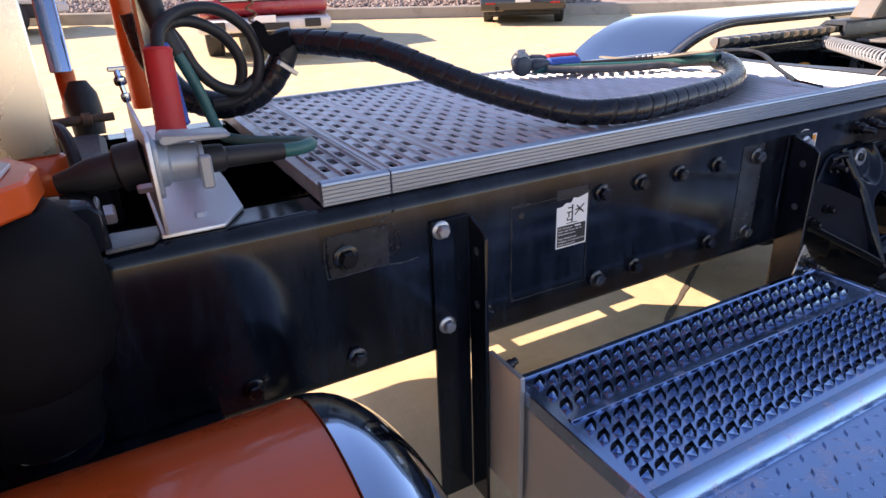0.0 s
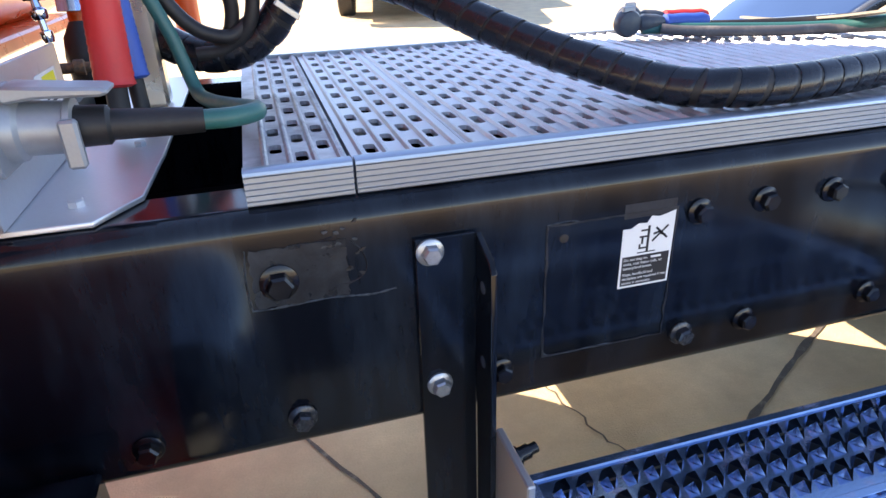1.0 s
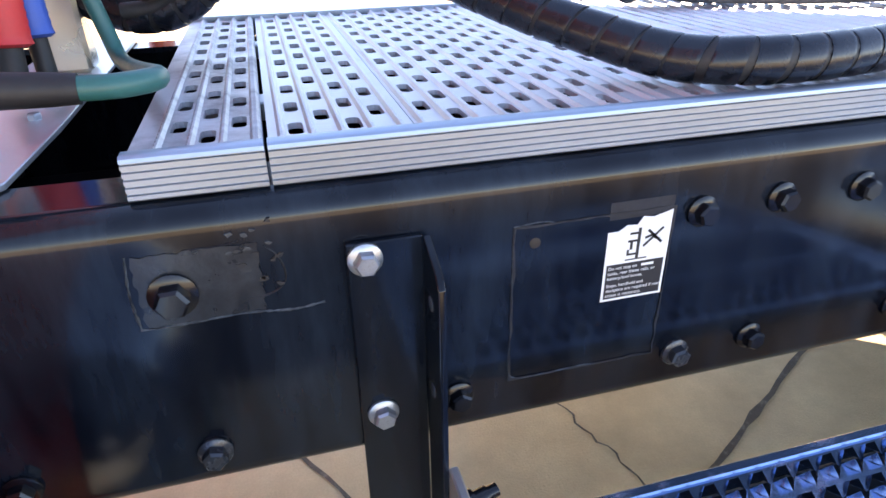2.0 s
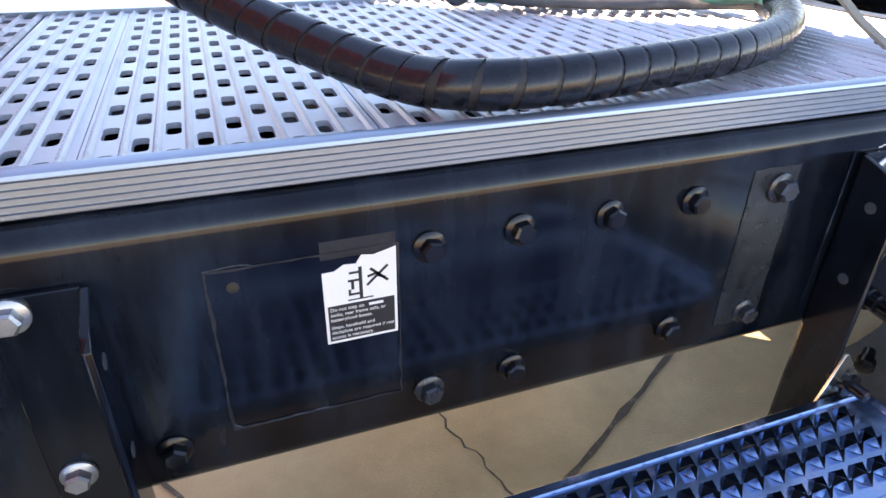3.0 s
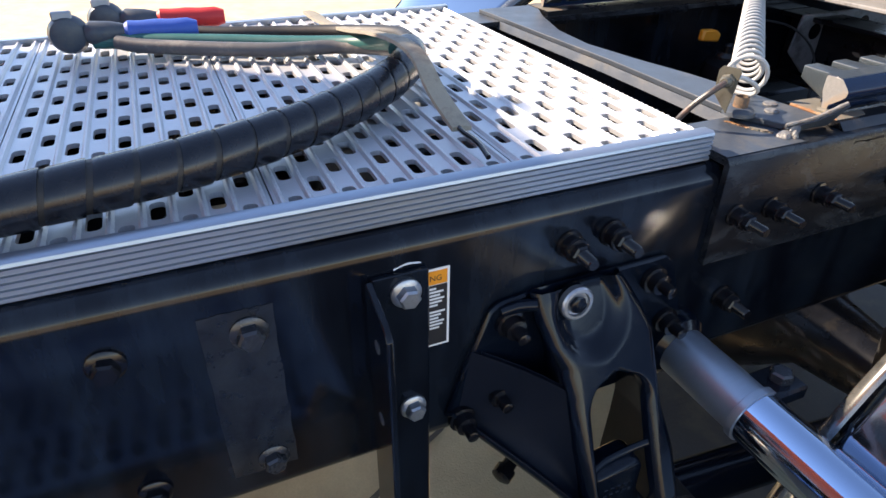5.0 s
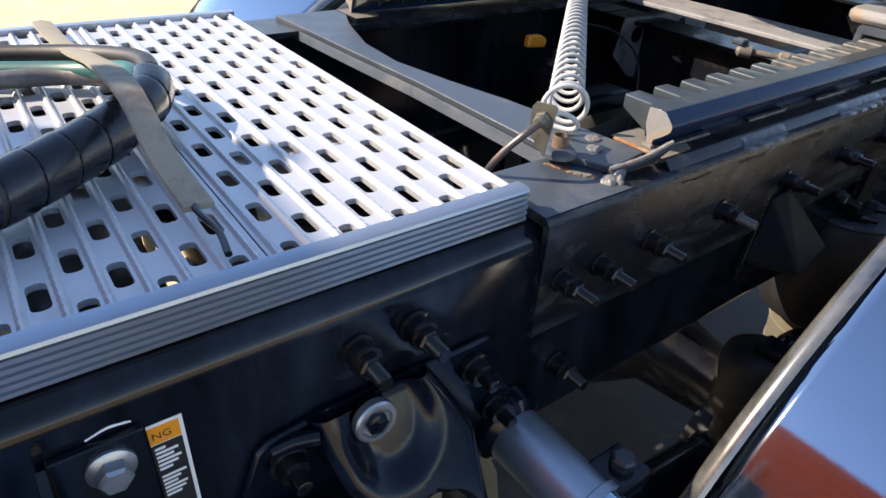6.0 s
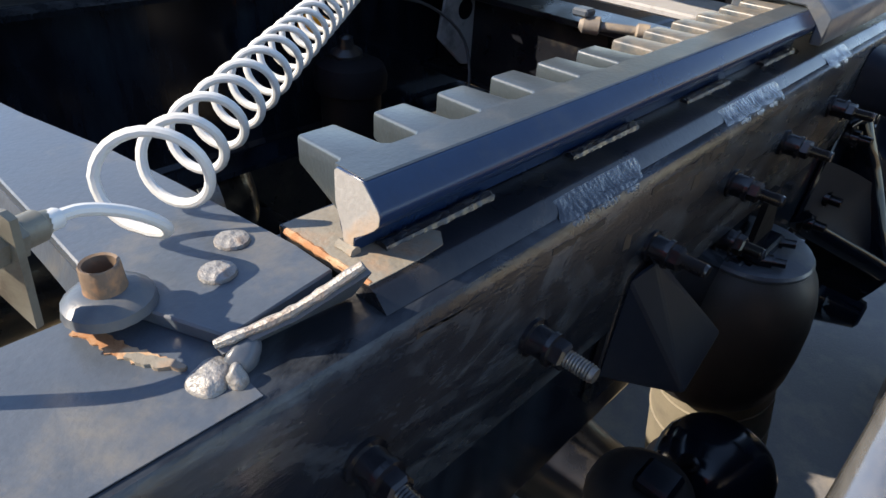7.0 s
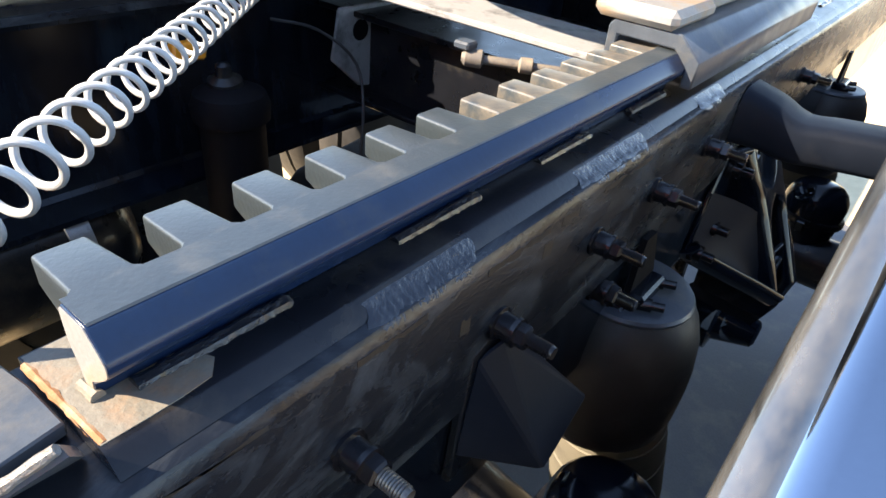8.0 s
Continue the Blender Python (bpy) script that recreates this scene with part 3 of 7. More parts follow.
for i, (bx, bz) in enumerate(((-0.168, 0.881), (-0.345, 0.882), (0.092, 0.890), (0.366, 1.078), (0.467, 1.081), (0.578, 1.080), (0.693, 1.080), (0.366, 0.890), (0.471, 0.893), (0.696, 0.896), (0.822, 0.894))):
    flange_bolt((bx, -0.0006, bz - 0.0095), 0.0225, WORN_BOLT if bx in (0.366, 0.822, -0.168) and bz < 1 else BOLT, "frame rail bolts", "black flange bolt in the frame rail", 0.37 * i)
flange_bolt((-0.170, -0.0016, 1.062), 0.027, BOLT, "frame rail bolts", "large black bolt on a scraped patch of rail", 0.3)
flange_bolt((0.822, -0.0016, 1.069), 0.0245, WORN_BOLT, "frame rail bolts", "bright bolt on a grey dusty patch of rail", 0.3)


def film(name, x0, x1, z0, z1, mat, label, hollow=0.0, rag=0.0007):
    """A thin residue on the rail's web, uneven at its edge."""
    bm = bmesh.new()
    k = 14
    outer = []
    for i in range(4 * k):
        s, f = divmod(i, k)
        f /= k
        x, z = ((x0 + (x1 - x0) * f, z0), (x1, z0 + (z1 - z0) * f), (x1 - (x1 - x0) * f, z1), (x0, z1 - (z1 - z0) * f))[s]
        outer.append((x + random.uniform(-1, 1) * rag, z + random.uniform(-1, 1) * rag))
    front = [bm.verts.new((x, -0.0012, z)) for x, z in outer]
    back = [bm.verts.new((x, -0.0003, z)) for x, z in outer]
    n = len(outer)
    for i in range(n):
        bm.faces.new((front[i], front[(i + 1) % n], back[(i + 1) % n], back[i]))
    if hollow:
        cx, cz = (x0 + x1) / 2, (z0 + z1) / 2
        inner = []
        for x, z in outer:
            w = hollow * random.uniform(0.2, 1.2)
            inner.append(bm.verts.new((x - w * (1 if x > cx else -1) * (abs(x - cx) > (x1 - x0) * 0.45), -0.0012, z - w * (1 if z > cz else -1) * (abs(z - cz) > (z1 - z0) * 0.45))))
        for i in range(n):
            bm.faces.new((front[i], front[(i + 1) % n], inner[(i + 1) % n], inner[i]))
    else:
        bm.faces.new(front)
    return solo(name, bm, mat, label, "residue", smooth=0)


film("dust_patch", -0.198, -0.094, 1.032, 1.102, SCUFF, "scraped grey patch of old sealant on the rail", rag=0.0016)


def residue_line(points, r, mat, label):
    """A flat bead of old sealant along a line on the rail's web."""
    bm = bmesh.new()
    line = spline([(x, 0.0, z) for x, z in points], 0.004)
    lo, hi, mid = [], [], []
    for i, p in enumerate(line):
        d = (line[min(i + 1, len(line) - 1)] - line[max(i - 1, 0)]).normalized()
        n = Vector((-d.z, 0, d.x)) * r * random.uniform(0.4, 1.2)
        lo.append(bm.verts.new(p - n + Vector((0, -0.0004, 0))))
        mid.append(bm.verts.new(p + Vector((0, -0.0016, 0))))
        hi.append(bm.verts.new(p + n + Vector((0, -0.0004, 0))))
    for i in range(len(line) - 1):
        bm.faces.new((lo[i], lo[i + 1], mid[i + 1], mid[i]))
        bm.faces.new((mid[i], mid[i + 1], hi[i + 1], hi[i]))
    return solo("sealant_residue", bm, mat, label, "residue", smooth=50)


SEALANT = material("pale_old_sealant", (0.085, 0.10, 0.112), 0.5, tone=0.6, scale=60, bump=0.3, second=(0.012, 0.014, 0.018), amount=0.52, spread=70, edge=0.15)
residue_line([(-0.204, 1.030), (-0.185, 1.029), (-0.115, 1.031), (-0.070, 1.027), (-0.040, 1.030)], 0.0016, SEALANT, "thin pale line of old sealant on the rail")
residue_line([(-0.203, 1.031), (-0.205, 1.065), (-0.201, 1.104)], 0.0014, SEALANT, "thin pale line of old sealant on the rail")
residue_line([(-0.088, 1.098), (-0.077, 1.086), (-0.072, 1.068), (-0.076, 1.055), (-0.091, 1.047), (-0.110, 1.047)], 0.0010, INK, "dark curved scratch in the old sealant")
residue_line([(-0.150, 1.103), (-0.125, 1.103), (-0.108, 1.106)], 0.0008, INK, "dark scratch in the old sealant")
for i in range(16):
    fx, fz = random.uniform(-0.118, -0.072), random.uniform(1.055, 1.122)
    bm = bmesh.new()
    k = 7
    ring = []
    for j in range(k):
        ang, fr = 2 * math.pi * j / k, random.uniform(0.0010, 0.0034)
        ring.append((fx + fr * 1.4 * math.cos(ang), fz + fr * math.sin(ang)))
    prism(bm, ring, "y", -0.0019, -0.0003)
    solo("sealant_fleck", bm, INK if i % 3 else SEALANT, "small dark fleck of dried sealant on the rail", "residue", "sealant flecks", smooth=0)
bm = bmesh.new()
lathe(bm, (0.174, -0.0002, 1.059), OUT, [(0, 0.0062), (0.0006, 0.0056), (0.0010, 0.003), (0.0011, 0.001)], 14)
solo("rust_spot", bm, STAIN, "small brown rust spot on the black rail", "rust")
residue_line([(0.152, 1.080), (0.150, 1.040), (0.152, 0.990)], 0.0010, SEALANT, "pale edge of an old removed decal")
residue_line([(0.151, 0.940), (0.150, 0.905), (0.158, 0.889), (0.195, 0.887), (0.240, 0.888), (0.262, 0.886)], 0.0009, SEALANT, "pale edge of an old removed decal")
residue_line([(0.150, 1.080), (0.180, 1.082), (0.200, 1.078)], 0.0009, SEALANT, "pale edge of an old removed decal")
residue_line([(0.975, 1.102), (0.990, 1.106), (1.006, 1.104)], 0.0012, WHITE, "white fleck of torn decal on the rail")
film("dust_patch", 0.776, 0.848, 0.868, 1.097, SCUFF, "grey dusty rectangle on the frame rail", rag=0.0009)
film("decal_residue", 0.150, 0.334, 0.886, 1.080, DUST, "outline of an old removed decal on the rail", 0.003)


def lettering(text, place, height, mat, parent, name="lettering"):
    """Upright letters on a face that looks towards -y."""
    cu = bpy.data.curves.new("lettering", "FONT")
    cu.body, cu.size, cu.extrude = text, height, 0.0001
    tmp = bpy.data.objects.new("lettering", cu)
    me = bpy.data.meshes.new_from_object(tmp)
    bpy.data.objects.remove(tmp)
    bpy.data.curves.remove(cu)
    bm = bmesh.new()
    bm.from_mesh(me)
    bpy.data.meshes.remove(me)
    bm.transform(Matrix.Translation(place) @ Matrix.Rotation(radians(90), 4, "X"))
    return part(name, bm, mat, parent, smooth=0)


def slip(bm, x0, x1, z0, z1, y, t=0.0003):
    return box(bm, x0, x1, y - t, y, z0, z1)


def step_decal():
    t = thing("safety_decal", (0.293, 0, 0.972), "white and black do-not-step safety decal with a torn top", "decal")
    x0, x1, z0, z1 = 0.256, 0.331, 0.972, 1.070
    bm = bmesh.new()
    top = [(x0, z1 - 0.012), (x0 + 0.012, z1 - 0.012), (x0 + 0.022, z1 - 0.006), (x0 + 0.034, z1 - 0.007), (x0 + 0.040, z1 + 0.002), (x0 + 0.052, z1), (x0 + 0.064, z1 + 0.003), (x1, z1 + 0.006)]
    prism(bm, [(x0, z0)] + top + [(x1, z0)], "y", -0.0008, -0.0003)
    part("decal_sheet", bm, WHITE, t)
    bm = bmesh.new()
    slip(bm, x0, x1, z1 + 0.002, z1 + 0.022, -0.0003, 0.0002)
    part("torn_backing", bm, DUST, t)
    bm = bmesh.new()
    slip(bm, x0 + 0.003, x1 - 0.003, z0 + 0.003, z0 + 0.046, -0.0008)
    part("text_panel", bm, INK, t)
    bm = bmesh.new()
    for bx0, bz0, bx1, bz1 in ((0.024, 0.049, 0.050, 0.0505), (0.036, 0.0495, 0.0395, 0.087), (0.025, 0.055, 0.036, 0.0575), (0.025, 0.055, 0.0275, 0.062), (0.028, 0.062, 0.031, 0.072), (0.025, 0.071, 0.036, 0.0735), (0.0265, 0.080, 0.036, 0.0825)):
        slip(bm, x0 + bx0, x0 + bx1, z0 + bz0, z0 + bz1, -0.0008)
    part("pictogram", bm, INK, t)
    bm = bmesh.new()
    for a, b, c, d in ((0.044, 0.064, 0.066, 0.084), (0.048, 0.083, 0.066, 0.066), (0.055, 0.074, 0.063, 0.070), (0.045, 0.074, 0.056, 0.077)):
        p, q = Vector((x0 + a, -0.0010, z0 + b)), Vector((x0 + c, -0.0010, z0 + d))
        s = Vector((-(q - p).z, 0, (q - p).x)).normalized() * 0.0015
        bm.faces.new([bm.verts.new(v) for v in (p - s, q - s, q + s, p + s)])
    part("cross_mark", bm, INK, t)
    rows = ("Do not step on", "tanks, rear frame rails, or", "battery/tool boxes.", "Steps, handhold and", "deckplate are required if rear", "access is necessary.")
    z = z0 + 0.0395
    for i, words in enumerate(rows):
        if i == 3:
            z -= 0.003
        lettering(words, (x0 + 0.005, -0.00115, z), 0.0056, WHITE, t)
        z -= 0.0062
    bm = bmesh.new()
    slip(bm, x0 + 0.045, x0 + 0.060, z0 + 0.0398, z0 + 0.0428, -0.0011)
    part("word_bar", bm, WHITE, t)
    return t


def warning_decal():
    t = thing("warning_decal", (1.035, 0, 0.983), "orange-headed black warning decal with a white border", "decal")
    x0, x1, z0, z1 = 1.0135, 1.040, 0.983, 1.092
    bm = bmesh.new()
    slip(bm, x0, x1, z0, z1, -0.0003, 0.0005)
    part("decal_sheet", bm, WHITE, t)
    bm = bmesh.new()
    slip(bm, x0, x1 - 0.003, z0 + 0.003, z1 - 0.022, -0.0008)
    part("text_panel", bm, INK, t)
    bm = bmesh.new()
    slip(bm, x0, x1 - 0.003, z1 - 0.021, z1 - 0.003, -0.0008)
    part("orange_header", bm, ORANGE_INK, t)
    lettering("NG", (x0 + 0.002, -0.00115, z1 - 0.016), 0.010, INK, t)
    z = z1 - 0.028
    for i in range(13):
        if i != 6:
            bm = bmesh.new()
            slip(bm, x0 + 0.002, x0 + (0.010, 0.019, 0.015, 0.020, 0.017, 0.012, 0, 0.021, 0.016, 0.013, 0.020, 0.018, 0.014)[i], z, z + 0.0026, -0.0011)
            part("word_bar", bm, WHITE, t)
        z -= 0.0046
    return t


step_decal()
warning_decal()


# ---- rear slider frame: angle, shelf, toothed racks, gusset plate ----
def slider_angle(mirror):
    m = (lambda y: y) if not mirror else (lambda y: 0.87 - y)
    t = thing("slider_angle", (3.0, m(0.0), 1.0), "black dusty steel angle that carries the toothed rack", "slider frame", "slider frames")
    bm = bmesh.new()
    pts = [(-0.0095, 1.000), (-0.0095, 1.146), (-0.0045, 1.1535), (0.0, 1.155), (0.108, 1.155), (0.108, 1.1445), (-0.0006, 1.1445), (-0.0006, 1.000)]
    prism(bm, [(m(y), z) for y, z in pts], "x", 1.4155, 5.0)
    part("angle_section", bm, ANGLE, t)
    bm = bmesh.new()
    a, b = sorted((m(-0.001), m(0.1075)))
    box(bm, 1.4165, 1.552, a, b, 1.1552, 1.1558)
    part("grey_top_face", bm, STEEL_GREY, t)
    bm = bmesh.new()
    edge = [(0.0035, 1.1554), (0.0130, 1.1650), (0.0160, 1.1660), (0.102, 1.1660), (0.102, 1.1554)]
    prism(bm, [(m(y), z) for y, z in edge], "x", 1.630, 4.6)
    shelf = part("shelf_plate", bm, BLACK_DUSTY, t)
    # Dust and rust in tan, cut to the part that the sun reaches.
    bm = bmesh.new()
    rim = [(1.6312, 0.0190), (1.655, 0.0188), (1.672, 0.0192), (1.690, 0.0210), (1.699, 0.032), (1.690, 0.052), (1.694, 0.075), (1.684, 0.098), (1.655, 0.1008), (1.6312, 0.1003)]
    prism(bm, [(x, m(y)) for x, y in rim], "z", 1.1655, 1.1666)
    part("dust_crust", bm, SHELF, shelf, "tan dust and rust, laid only on the sunlit end", smooth=0)
    return t


slider_angle(False)
slider_angle(True)


def toothed_rack(x0, count, mirror):
    m = (lambda y: y) if not mirror else (lambda y: 0.87 - y)
    t = thing("toothed_rack", (x0 + 0.3, m(0.06), 1.167), "dark grey forged steel sliding rack with square teeth", "rack", "slider racks")
    pitch = 0.0588
    x1 = x0 + pitch * count
    body = [(0.0490, 1.1670), (0.0475, 1.177), (0.0380, 1.1835), (0.0300, 1.1900), (0.0258, 1.1945), (0.0250, 1.1990), (0.0250, 1.2010), (0.0262, 1.2038), (0.0372, 1.2150), (0.0395, 1.2165), (0.0615, 1.2165), (0.0635, 1.2145), (0.0635, 1.194), (0.0585, 1.180), (0.0565, 1.1670)]
    bm = bmesh.new()
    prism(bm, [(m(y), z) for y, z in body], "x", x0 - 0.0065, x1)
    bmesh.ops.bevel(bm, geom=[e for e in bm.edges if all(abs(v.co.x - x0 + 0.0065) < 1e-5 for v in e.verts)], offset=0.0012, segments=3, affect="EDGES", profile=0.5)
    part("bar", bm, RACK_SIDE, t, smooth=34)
    # Lighter cap: dust and the sunlit look of the top are in its colour.
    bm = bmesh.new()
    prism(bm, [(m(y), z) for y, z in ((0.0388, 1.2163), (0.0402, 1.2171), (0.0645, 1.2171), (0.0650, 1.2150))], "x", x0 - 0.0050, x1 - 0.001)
    part("worn_top_face", bm, RACK, t, "worn grey top face, sunlit tone put in the colour", smooth=20)
    bm = bmesh.new()
    prism(bm, [(m(0.046 - (0.046 - y) * 0.97), 1.192 + (z - 1.192) * 0.97) for y, z in body], "x", x0 - 0.0069, x0 - 0.004)
    part("worn_end_face", bm, WEATHERED, t, "rough flame-cut grey end face", smooth=20)
    for i in range(count):
        a = x0 + pitch * i
        bm = bmesh.new()
        # seen from above: square shoulders, small fillets at the root
        plan = [(a - 0.0045, 0.0620), (a - 0.0015, 0.0645), (a, 0.0690), (a + 0.0005, 0.1090), (a + 0.0285, 0.1090), (a + 0.0330, 0.0700), (a + 0.0350, 0.0655), (a + 0.0385, 0.0620)]

        def low(y):
            return 1.1765 + 0.022 * max(0.0, (y - 0.064) / 0.045) ** 0.8

        top = [bm.verts.new((x, m(y), 1.2170)) for x, y in plan]
        bot = [bm.verts.new((x, m(y), low(y))) for x, y in plan]
        k = len(plan)
        bm.faces.new(top)
        bm.faces.new(bot[::-1])
        for j in range(k):
            bm.faces.new((top[j], bot[j], bot[(j + 1) % k], top[(j + 1) % k]))
        bmesh.ops.recalc_face_normals(bm, faces=bm.faces[:])
        crisp = [e for e in bm.edges if e.calc_face_angle(0) > 0.6 and all((v.co.y if not mirror else 0.87 - v.co.y) > 0.0625 for v in e.verts)]
        bmesh.ops.bevel(bm, geom=crisp, offset=0.0024, segments=3, affect="EDGES", profile=0.5)
        part("tooth", bm, RACK_DUSTY if i > 5 else RACK, t, smooth=34)
    return t


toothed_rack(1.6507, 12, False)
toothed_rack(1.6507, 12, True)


def weld_bead(points, r, label, mat=None):
    """A lumpy bead of weld metal along a line."""
    line = spline(points, 0.004)
    bm = bmesh.new()
    sweep(bm, line, [r * random.uniform(0.88, 1.12) * (1 if mat is PAINTED_WELD else random.uniform(0.85, 1.15)) for _ in line], 8)
    return solo("weld_bead", bm, mat or WELD, label, "weld", "welds")


for i in range(9):
    a = 1.745 + 0.192 * i
    weld_bead([(a - 0.085, 0.0425, 1.1645), (a, 0.0425, 1.1652), (a + 0.012, 0.0425, 1.1642)], 0.0060, "raised painted weld bead along the foot of the rack", PAINTED_WELD)
weld_bead([(1.548, 0.031, 1.167), (1.580, 0.015, 1.179), (1.611, -0.001, 1.200)], 0.0027, "silvery rough weld bead on the gusset edge")
weld_bead([(1.633, 0.020, 1.1645), (1.6315, 0.06, 1.165), (1.6305, 0.095, 1.1645)], 0.0025, "rusty weld along the shelf end", RUST)


def weld_patch(a, b):
    """A broad rippled weld repair laid over the rounded edge of the angle and its shelf."""
    across = [(-0.0078, 1.1490), (-0.0050, 1.1530), (-0.0015, 1.1550), (0.0020, 1.1565), (0.0050, 1.1580), (0.0085, 1.1612), (0.0120, 1.1645)]
    n = int((b - a) / 0.0016)
    drift = random.uniform(0, 6)
    bm = bmesh.new()
    rows = []
    for i in range(n + 1):
        x = a + (b - a) * i / n
        fade = min(1.0, i / 5, (n - i) / 5)
        row = []
        for k, (y, z) in enumerate(across):
            h = fade * (0.0005 + 0.00022 * math.sin(x * 1150 + 1.3 * abs(k - 3) + 4.0 * math.sin(x * 83 + drift)) + 0.0004 * math.sin(x * 173 + k + drift) + random.uniform(-0.0003, 0.0003)) * math.sin(math.pi * (k + 0.25) / 6.5) - 0.0004
            row.append(bm.verts.new((x + 0.004 * math.sin(k + drift) * (1 - fade), y - 0.6 * h, z + 0.8 * h)))
        rows.append(row)
    for p, q in zip(rows, rows[1:]):
        for k in range(len(across) - 1):
            bm.faces.new((p[k], q[k], q[k + 1], p[k + 1]))
    return solo("weld_patch", bm, PAINTED_WELD, "broad rippled weld repair painted over on the angle's edge", "weld", "weld repairs", smooth=60)


for a, b in ((1.786, 1.897), (2.055, 2.200), (2.36, 2.45)):
    weld_patch(a, b)
weld_bead([(1.644, 0.046, 1.1675), (1.643, 0.060, 1.1675)], 0.0042, "rough weld at the rack foot", SHELF)


def gusset_crossmember():
    """The flat plate that ties the rails, waisted in the middle, its near end bolted to the angle."""
    t = thing("plate_crossmember", (1.57, 0.4, 1.15), "grey steel plate crossmember, waisted, with bolted ends", "crossmember")
    near = [(1.527, 0.100), (1.527, 0.187), (1.524, 0.392), (1.511, 0.610), (1.502, 0.785), (1.496, 0.855)]
    back = [(1.650, 0.855), (1.600, 0.740), (1.560, 0.610), (1.552, 0.495), (1.574, 0.371), (1.598, 0.27), (1.611, 0.19), (1.619, 0.13), (1.626, 0.08), (1.627, 0.045), (1.556, 0.034)]
    bm = bmesh.new()
    prism(bm, near + back, "z", 1.1562, 1.1652, 0.0012, 1)
    part("plate", bm, STEEL_GREY, t)
    bm = bmesh.new()
    lip = [Vector((x, y, 0)) for x, y in near]
    rings = [[bm.verts.new(v) for v in ((p.x - 0.0005, p.y, 1.1560), (p.x - 0.0065, p.y, 1.141), (p.x - 0.0005, p.y, 1.141), (p.x + 0.0055, p.y, 1.1560))] for p in lip]
    for p, q in zip(rings, rings[1:]):
        for j in range(4):
            bm.faces.new((p[j], p[(j + 1) % 4], q[(j + 1) % 4], q[j]))
    bm.faces.new(rings[0][::-1])
    bm.faces.new(rings[-1])
    part("turned_lip", bm, STEEL_GREY, t)
    bm = bmesh.new()
    sheet = [(1.550, 0.036, 1.160), (1.625, 0.033, 1.160), (1.6125, 0.002, 1.199), (1.580, 0.018, 1.178), (1.548, 0.033, 1.166)]
    lo, hi = [bm.verts.new(q) for q in sheet], [bm.verts.new((x + 0.001, y - 0.006, z - 0.003)) for x, y, z in sheet]
    bm.faces.new(lo)
    bm.faces.new(hi[::-1])
    for j in range(5):
        bm.faces.new((lo[j], hi[j], hi[(j + 1) % 5], lo[(j + 1) % 5]))
    part("upturned_edge", bm, STEEL_GREY, t)
    return t


gusset_crossmember()


def rusty_bolt(x, y, z, across, mat, label):
    t = thing("plate_bolt", (x, y, z), label, "bolt", "plate bolts")
    bm = bmesh.new()
    lathe(bm, (x, y, z), (0, 0, 1), [(0, across * 1.05), (0.005, across * 1.0), (0.010, across * 0.72), (0.011, across * 0.4)], 20)
    part("washer", bm, mat, t)
    bm = bmesh.new()
    lathe(bm, (x, y, z), (0, 0, 1), [(0.009, across * 0.50), (0.012, across * 0.47), (0.024, across * 0.45), (0.0252, across * 0.42), (0.0245, across * 0.36), (0.012, across * 0.34), (0.0118, 0.001)], 22)
    part("open_sleeve", bm, OLD_RUST, t, "rusty open sleeve")
    return t


rusty_bolt(1.526, 0.093, 1.1655, 0.0215, STEEL_GREY, "rusty bolt on a thick grey washer on the plate")
for (x, y) in ((1.600, 0.105), (1.578, 0.082)):
    bm = bmesh.new()
    lathe(bm, (x, y, 1.1655), (0, 0, 1), [(0, 0.0105), (0.002, 0.010), (0.0032, 0.006), (0.0034, 0.003)], 14)
    solo("plug_weld", bm, WELD, "round silvery plug weld on the grey plate", "weld", "plug welds")


def ragged_patch(name, spine, half, z, thick, mat, label, category):
    """A thin flat patch along a line, its rim broken and uneven."""
    line = spline([(x, y, 0) for x, y in spine], 0.0022)
    lo, hi = [], []
    for i, p in enumerate(line):
        d = (line[min(i + 1, len(line) - 1)] - line[max(i - 1, 0)]).normalized()
        n = Vector((-d.y, d.x, 0))
        w = half * (0.35 + math.sin(math.pi * (i + 0.5) / len(line)))
        lo.append(p - n * w * random.uniform(0.5, 1.1))
        hi.append(p + n * w * random.uniform(0.5, 1.1))
    bm = bmesh.new()
    prism(bm, [(p.x, p.y) for p in lo + hi[::-1]], "z", z, z + thick)
    return solo(name, bm, mat, label, category, smooth=0)


ragged_patch("rust_streak", [(1.506, 0.096), (1.513, 0.086), (1.518, 0.070), (1.524, 0.056), (1.533, 0.042)], 0.0042, 1.1552, 0.0015, RUST, "flaking rust along the edge of the angle's top", "rust")
ragged_patch("rust_streak", [(1.518, 0.062), (1.526, 0.050), (1.535, 0.036)], 0.0030, 1.1556, 0.0024, SHELF, "pale flaking scale beside the rust on the angle", "rust")


def lump(place, size, mat, label):
    """A rough blob of metal, pulled about at random."""
    bm = bmesh.new()
    bmesh.ops.create_icosphere(bm, subdivisions=3, radius=1.0)
    knobs = [(Vector((random.uniform(-1, 1), random.uniform(-1, 1), random.uniform(-0.2, 1))).normalized(), random.uniform(-0.22, 0.35)) for _ in range(14)]
    for v in bm.verts:
        k = 1.0 + sum(h * max(0.0, v.co.normalized().dot(n) - 0.72) / 0.28 for n, h in knobs)
        v.co = Vector(place) + Vector((v.co.x * size[0], v.co.y * size[1], v.co.z * size[2])) * k
    return solo("weld_lump", bm, mat, label, "weld", "weld lumps", smooth=50)


